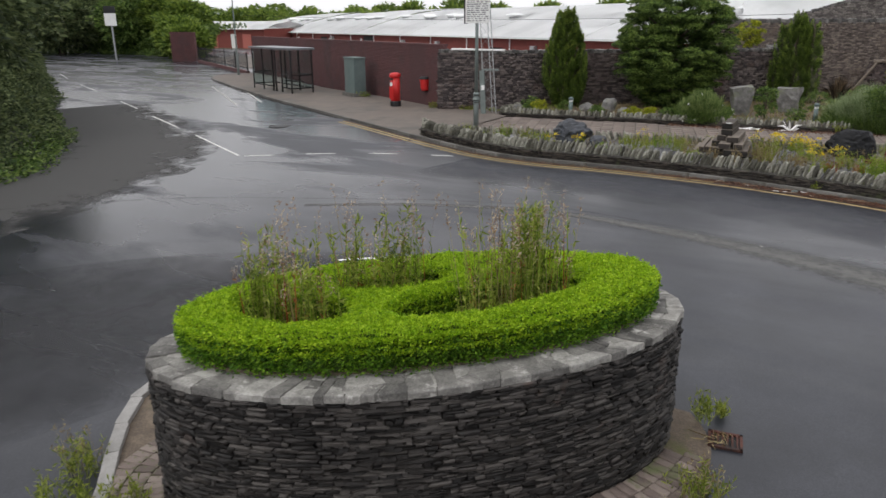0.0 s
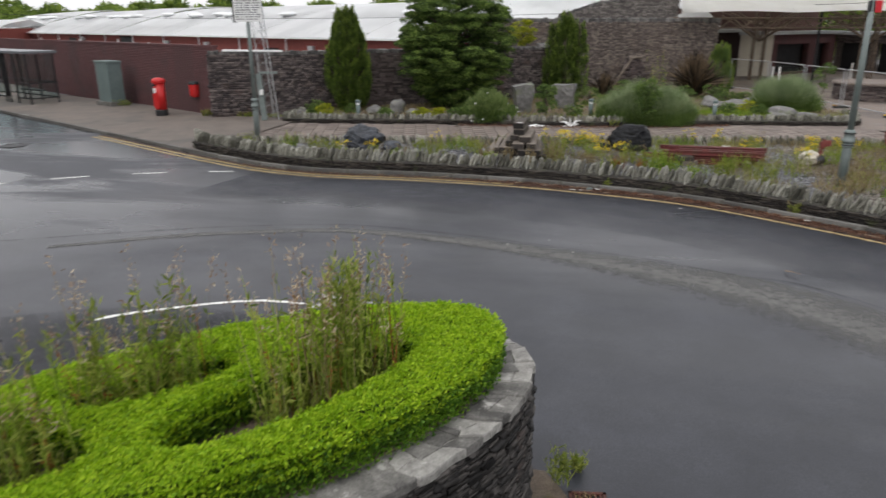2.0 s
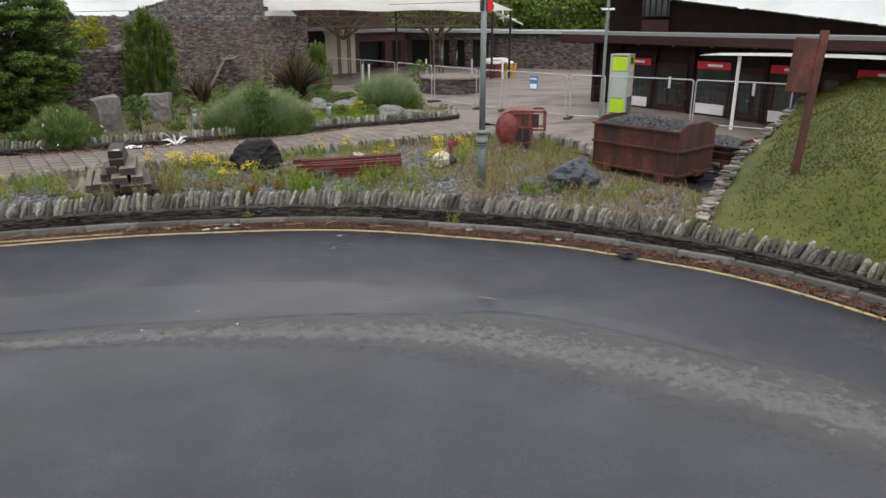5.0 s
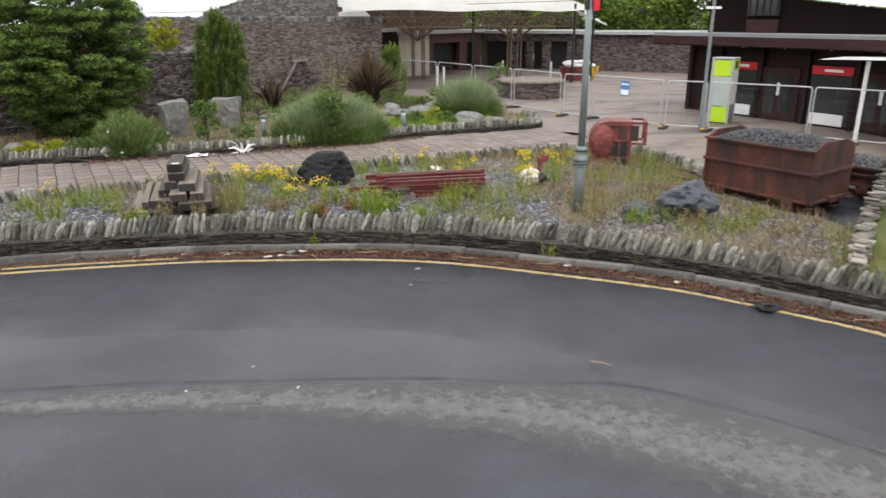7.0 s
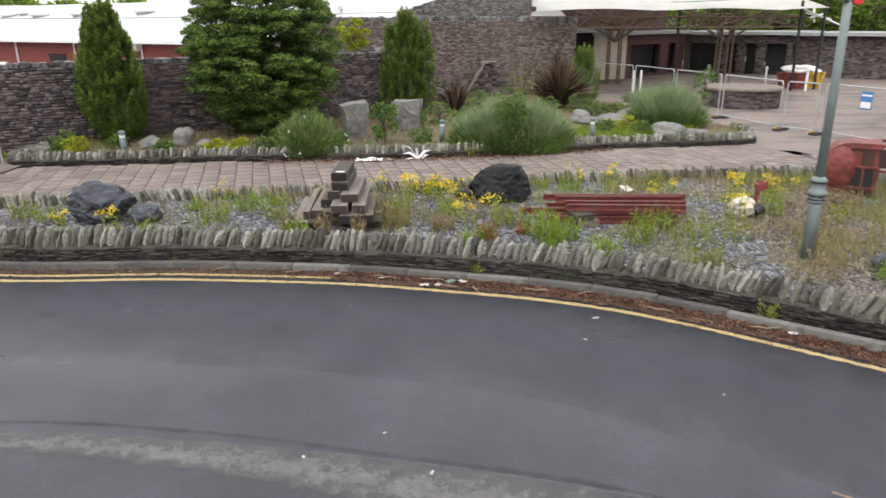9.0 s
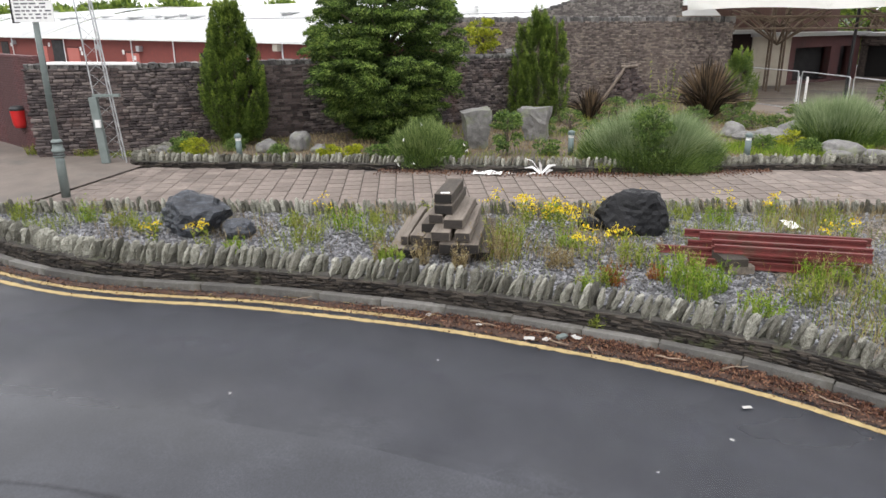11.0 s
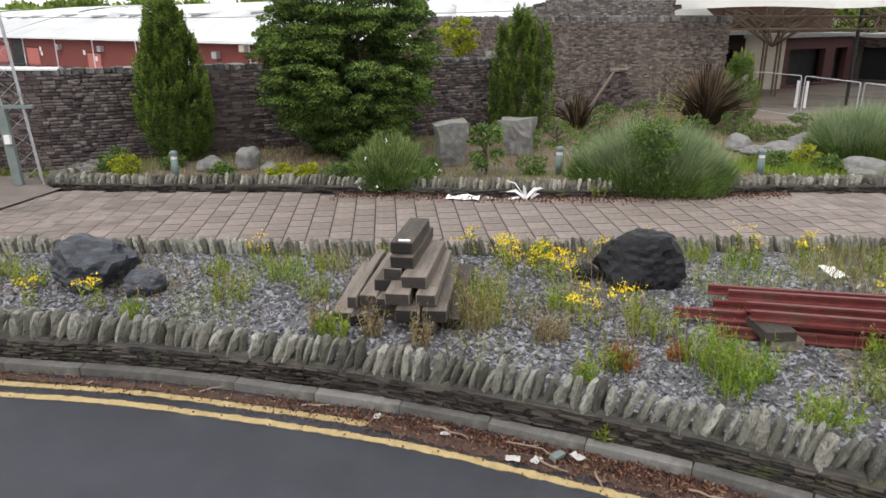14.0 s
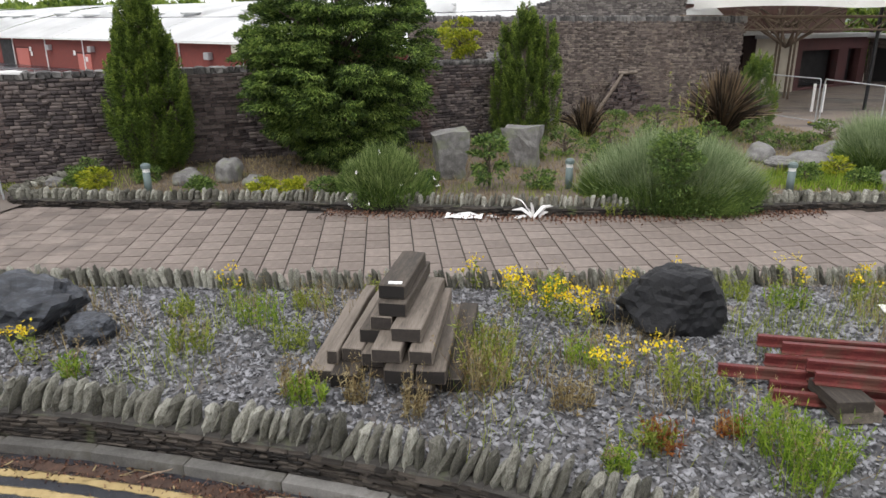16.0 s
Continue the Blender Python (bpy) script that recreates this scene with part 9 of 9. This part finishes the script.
# fallen leaves and twigs in the gutter
rng = np.random.default_rng(70)
rows_ = KERB[(KERB[:, 0] > -12) & (KERB[:, 1] > 9)]
k = rng.integers(0, len(rows_), 34000)
dens = np.clip((rows_[k, 0] + 6) / 5, 0.12, 1)
k = k[rng.uniform(0, 1, len(k)) < dens]
o = -np.abs(rng.normal(0, 0.18, len(k))) - 0.02
q = np.stack([rows_[k, 0] - o * np.sin(rows_[k, 2]) + rng.normal(0, 0.12, len(k)), rows_[k, 1] + o * np.cos(rows_[k, 2]), np.zeros(len(k))], 1)
q[:, 2] = [lie(y) + 0.014 for y in q[:, 1]]
q[:, 2] += rng.uniform(0, 0.02, len(q))
tagged(leaves("fallen_leaves", q, np.tile([0.0, 0, 0.0], (len(q), 1)), 0.036, FALLEN, rng, 0.5, 1.0), "brown fallen leaves in the gutter", "fallen leaves", "", "stuff")
k = rng.integers(0, len(rows_), 160)
o = -np.abs(rng.normal(0.1, 0.12, 160)) - 0.03
b = np.stack([rows_[k, 0] - o * np.sin(rows_[k, 2]), rows_[k, 1] + o * np.cos(rows_[k, 2]), np.zeros(160)], 1)
b[:, 2] = [lie(y) + 0.02 for y in b[:, 1]]
tagged(blades("twigs", b, b + rng.normal(0, 0.14, (160, 3)) * [1, 0.6, 0.1], 0.012, STRAW, rng, 0.0), "dry twigs among the gutter leaves", "twigs", "", "stuff")
k = rng.integers(0, len(INNER), 11000)
k = k[(INNER[k, 0] > -7) & (INNER[k, 0] < 3.4)]
p = np.stack([INNER[k, 0], INNER[k, 1] - 0.18 - np.abs(rng.normal(0, 0.24, len(k))), rng.uniform(0, 0.02, len(k))], 1)
p[:, 2] += [lie(y) + 0.07 for y in p[:, 1]]
tagged(leaves("fallen_leaves", p, np.zeros((len(p), 3)), 0.05, FALLEN, rng, 0.5, 1.0), "brown fallen leaves along the low wall", "fallen leaves", "", "stuff")

def twig(x, y, length, rz, seed):
    """A thin crooked stick with one side shoot."""
    rg_ = random.Random(seed)
    bm = bmesh.new()
    pts = [Vector((0, 0, 0.012))]
    for k in range(4):
        pts.append(pts[-1] + Vector((length / 4, rg_.uniform(-0.22, 0.22) * length / 2, 0.006 + rg_.uniform(-0.004, 0.01))))
    for k in range(4):
        rod(bm, pts[k], pts[k + 1], 0.013 - 0.002 * k, 0.011 - 0.002 * k, 6)
    rod(bm, pts[2], pts[2] + Vector((length * 0.15, rg_.choice((-1, 1)) * length * 0.14, 0.01)), 0.007, 0.004, 5)
    thing("twig", bm, material("dry_twig", [(0.17, 0.12, 0.085), (0.30, 0.23, 0.17)], scale=8, bump=0.3) if "dry_twig" not in bpy.data.materials else bpy.data.materials["dry_twig"],
          pose(x, y, lie(y) + 0.02, 0, 0, rz), "pale dry fallen twig on the gutter leaves", "twig", "twigs in the gutter")


for n, (x, y, l, rz) in enumerate(((-1.95, 19.98, 0.5, -28), (-1.6, 19.75, 0.35, -40), (-2.75, 20.12, 0.45, -35), (-1.05, 19.65, 0.3, -60), (-0.2, 19.55, 0.4, -30), (0.6, 19.35, 0.35, 15), (1.6, 18.9, 0.45, -40), (-4.3, 20.25, 0.35, 10),
                                   (2.9, 18.2, 0.4, -20), (4.3, 17.25, 0.4, -60), (-5.6, 20.3, 0.3, 30), (2.3, 14.62, 0.32, -50), (6.7, 14.9, 0.35, -30))):
    twig(x, y, l, rz, 900 + n)
for n, (x, y, s, up) in enumerate(((-1.85, 19.72, 0.06, 0.02), (-1.62, 19.74, 0.05, 0.02), (-1.22, 19.86, 0.06, 0.03), (-2.6, 20.02, 0.04, 0.02), (-3.4, 20.2, 0.04, 0.02), (0.49, 17.82, 0.02, 0), (-2.05, 15.53, 0.016, 0), (-2.84, 15.09, 0.018, 0),
                                   (-0.3, 17.1, 0.012, 0), (1.9, 16.4, 0.014, 0), (-2.95, 18.9, 0.014, 0), (3.6, 14.2, 0.012, 0), (-5.2, 17.6, 0.013, 0), (3.4, 18.0, 0.05, 0.03), (4.9, 16.85, 0.05, 0.03))):
    bm = bmesh.new()
    bmesh.ops.create_grid(bm, x_segments=4, y_segments=3, size=1.0)
    for v in bm.verts:
        v.co = Vector((v.co.x * s * 1.2, v.co.y * s * 0.8, 0.008 + s * 0.5 * abs(noise.noise(v.co * 1.6 + Vector((n * 3.3, 7, 0))))))
    bmesh.ops.solidify(bm, geom=bm.faces[:], thickness=0.003)
    thing("paper_scrap", bm, PAPER, pose(x, y, lie(y) + up, 0, 0, n * 67), "small crumpled pale scrap of paper on the road", "litter", "scraps of litter")
bm = bmesh.new()
box(bm, 0.17, 0.08, 0.05, bevel=0.012)
thing("plastic_carton", bm, GREY_GREEN, pose(-1.42, 19.82, lie(19.8) + 0.025, 8, 5, 55), "crushed grey-green plastic carton among the gutter leaves", "litter", "scraps of litter")

# ---- roadside bank of ivy and trees ----


def leaf_bank(name, line, height, depth, mat, label, seed, count, size):
    """A deep bank of foliage along a plan line: uneven face, overhanging tops."""
    rng = np.random.default_rng(seed)
    k = rng.integers(0, len(line), count)
    t = rng.uniform(0, 1, count) ** 0.8
    x, y, a = line[k, 0], line[k, 1], line[k, 2]
    bulge = np.array([noise.noise((px * 0.35, py * 0.35, tt * 3.0)) for px, py, tt in zip(x, y, t)])
    fine = np.array([noise.noise((px * 1.3, py * 1.3, tt * 9.0)) for px, py, tt in zip(x, y, t)])
    hh = height * (0.8 + 0.3 * np.array([noise.noise((px * 0.2, py * 0.2, 5.0)) for px, py in zip(x, y)]))
    o = depth * (t ** 0.7) * 0.75 - bulge * 0.8 - fine * 0.45 + np.abs(rng.normal(0, 0.25, count)) + 0.6
    top = t > 0.93
    o = np.where(top, o + rng.uniform(0, depth, count), o)
    px, py = x - o * np.sin(a), y + o * np.cos(a)
    pz = np.array([lie(v) for v in py]) + t * hh + rng.normal(0, 0.12, count)
    pz = np.maximum(pz, np.array([lie(v) for v in py]) + 0.03)
    q = np.stack([px, py, pz], 1)
    out = np.stack([np.sin(a), -np.cos(a), np.full(count, 0.1)], 1)
    return tagged(leaves(name, q, out, size, mat, rng, 0.6, 0.6), label, "hedge bank", "", "stuff")


left_line = smooth_line([(-17.5, 4), (-19.6, 8.2), (-21, 10.9), (-23.2, 13.6), (-27.6, 16.9), (-36.9, 22), (-49.4, 29.2), (-68, 39.5), (-88, 51)], 0.3)
leaf_bank("ivy_bank", left_line, 8.5, 5.2, DARK_LEAF, "tall dark bank of ivy and brambles beside the road", 81, 260000, 0.12)
bl_core = smooth_line([(-21.5, 4), (-23.2, 8.8), (-24.8, 12), (-27.0, 15.2), (-31, 19.2), (-39.5, 24.3), (-51.5, 31.8), (-70, 42), (-90, 54)], 1.0)
# near-black green paints the shade behind the leaves onto the bank
ribbon("bank_earth", bl_core, (2.8, 3.2, 8.0, 16), [0.0, 2.2, 2.6, 3.0], material("bank_shade", [(0.015, 0.025, 0.011), (0.035, 0.05, 0.02)], bump=0.8, dist=0.1), "structure", "earth bank under the ivy, coloured dark for shade", "bank")
leaf_bank("verge_grass", smooth_line([(-17.2, 4), (-19.2, 8.2), (-20.6, 10.9), (-22.8, 13.5), (-27.2, 16.7), (-36.5, 21.7), (-49, 28.9)], 0.3), 0.35, 0.8, SHRUB, "rough grass at the foot of the bank", 82, 9000, 0.12)

for n, (x, y, h, r_) in enumerate(((-28, 7, 9, 3.6), (-31, 12.5, 9, 3.6), (-36, 17, 9.5, 3.8), (-42, 19.5, 9, 3.6), (-49, 23, 9.5, 4), (-57, 27.5, 8, 3.8), (-66, 32, 8, 4.0), (-76, 38, 8, 4.2), (-87, 44, 8.5, 4.6), (-98, 49, 8.5, 4.8))):
    crown_tree("roadside_tree", x, y, 0.7, h, r_, DARK_LEAF, "dark ivy-clad tree rising from the roadside bank", 480 + n, 130, 110, 0.3, 0.12, clump_r=(0.5, 1.0), group="roadside trees")
for n, (x, y, h, r_, m) in enumerate(((-96, 71, 8.8, 5.6, DARK_LEAF), (-88, 70, 8.4, 5.0, FAR_LEAF), (-104, 68, 9, 5.6, DARK_LEAF), (-84, 68.5, 7, 4.0, FAR_LEAF), (-110, 74, 9.2, 6, DARK_LEAF), (-79, 64, 4.6, 2.6, FAR_LEAF),
                                      (-101, 60.5, 8, 4.6, DARK_LEAF), (-74.5, 61, 3.2, 2.0, FAR_LEAF), (-92, 66, 8, 4.4, SHRUB), (-108, 60, 9, 5.5, DARK_LEAF))):
    crown_tree("roadside_tree", x, y, 0.7, h, r_, m, "dark leafy tree at the bend of the road", 500 + n, 150, 80, 0.55, 0.05, clump_r=(0.8, 1.6), group="roadside trees")
for n, (x, y, h, r_) in enumerate(((26, 74, 8.5, 4.5), (33, 72, 9.5, 5), (40, 68, 10, 5), (20, 78, 8, 4.5), (47, 62, 10, 5), (13, 82, 8.5, 4.5), (54, 58, 10, 5), (36, 80, 11, 5.5), (44, 75, 11, 5.5))):
    crown_tree("woodland_tree", x, y, 0.7, h, r_, FAR_LEAF, "bright green woodland tree behind the plaza buildings", 520 + n, 150, 80, 0.42, 0.05, clump_r=(0.7, 1.4), group="woodland trees")
rg = random.Random(90)
leaf_bank("hedge_bank", smooth_line([(-122, 64), (-104, 63.5), (-90, 63), (-80, 61.5), (-72, 59.5)], 0.5), 4.5, 4.0, SHRUB, "green shrubs under the trees at the bend", 83, 24000, 0.35)
for n in range(46):
    x = -200 + n * 4.4 + rg.uniform(-2, 2)
    y = 150 - (x + 200) * 0.30 + rg.uniform(-6, 6)
    h = rg.uniform(4.8, 7.2)
    crown_tree("skyline_tree", x, y, 0.7, h + 0.012 * (y - 80), h * 0.5, FAR_LEAF, "leafy tree on the skyline beyond the factory", 560 + n, 60, 50, 0.8, 0.05, clump_r=(0.9, 1.9), group="skyline trees")

# distant wooded hills
hv, hf = [], []
cols, rws = 90, 8
for i in range(cols + 1):
    az = radians(-75 + 150 * i / cols)
    for j in range(rws + 1):
        d = 420 + 90 * j
        ridge = 30 + 26 * noise.noise((i * 0.11, 0.0, 2.0)) + 30 * max(0.0, -math.sin(az) - 0.55) + 8 * noise.noise((i * 0.5, j * 0.4, 7.0))
        hv.append((d * math.sin(az), d * math.cos(az), -2 + ridge * (j / rws) ** 0.8 * 0.72 + 2.0 * noise.noise((i * 1.7, j * 1.7, 1.0))))
for i in range(cols):
    for j in range(rws):
        a = i * (rws + 1) + j
        hf.append((a, a + rws + 1, a + rws + 2, a + 1))
tagged(raw("hills", hv, hf, material("hill_woods", [(0.07, 0.10, 0.07), (0.12, 0.155, 0.11), (0.17, 0.20, 0.15)], scale=0.06, fine=0.4, bump=0.6, dist=3.0), smooth=True), "distant wooded hills", "hills", "", "structure")
# overhead cable across the roofs
bm = bmesh.new()
pts = [Vector((-70 + 90 * s, 62 - 14 * s, 5.9 - 0.9 * math.sin(math.pi * s))) for s in np.linspace(0, 1, 20)]
for p, q in zip(pts, pts[1:]):
    rod(bm, p, q, 0.015, seg=5)
thing("overhead_cable", bm, BLACK, Matrix.Identity(4), "thin dark overhead cable above the factory roof", "cable")
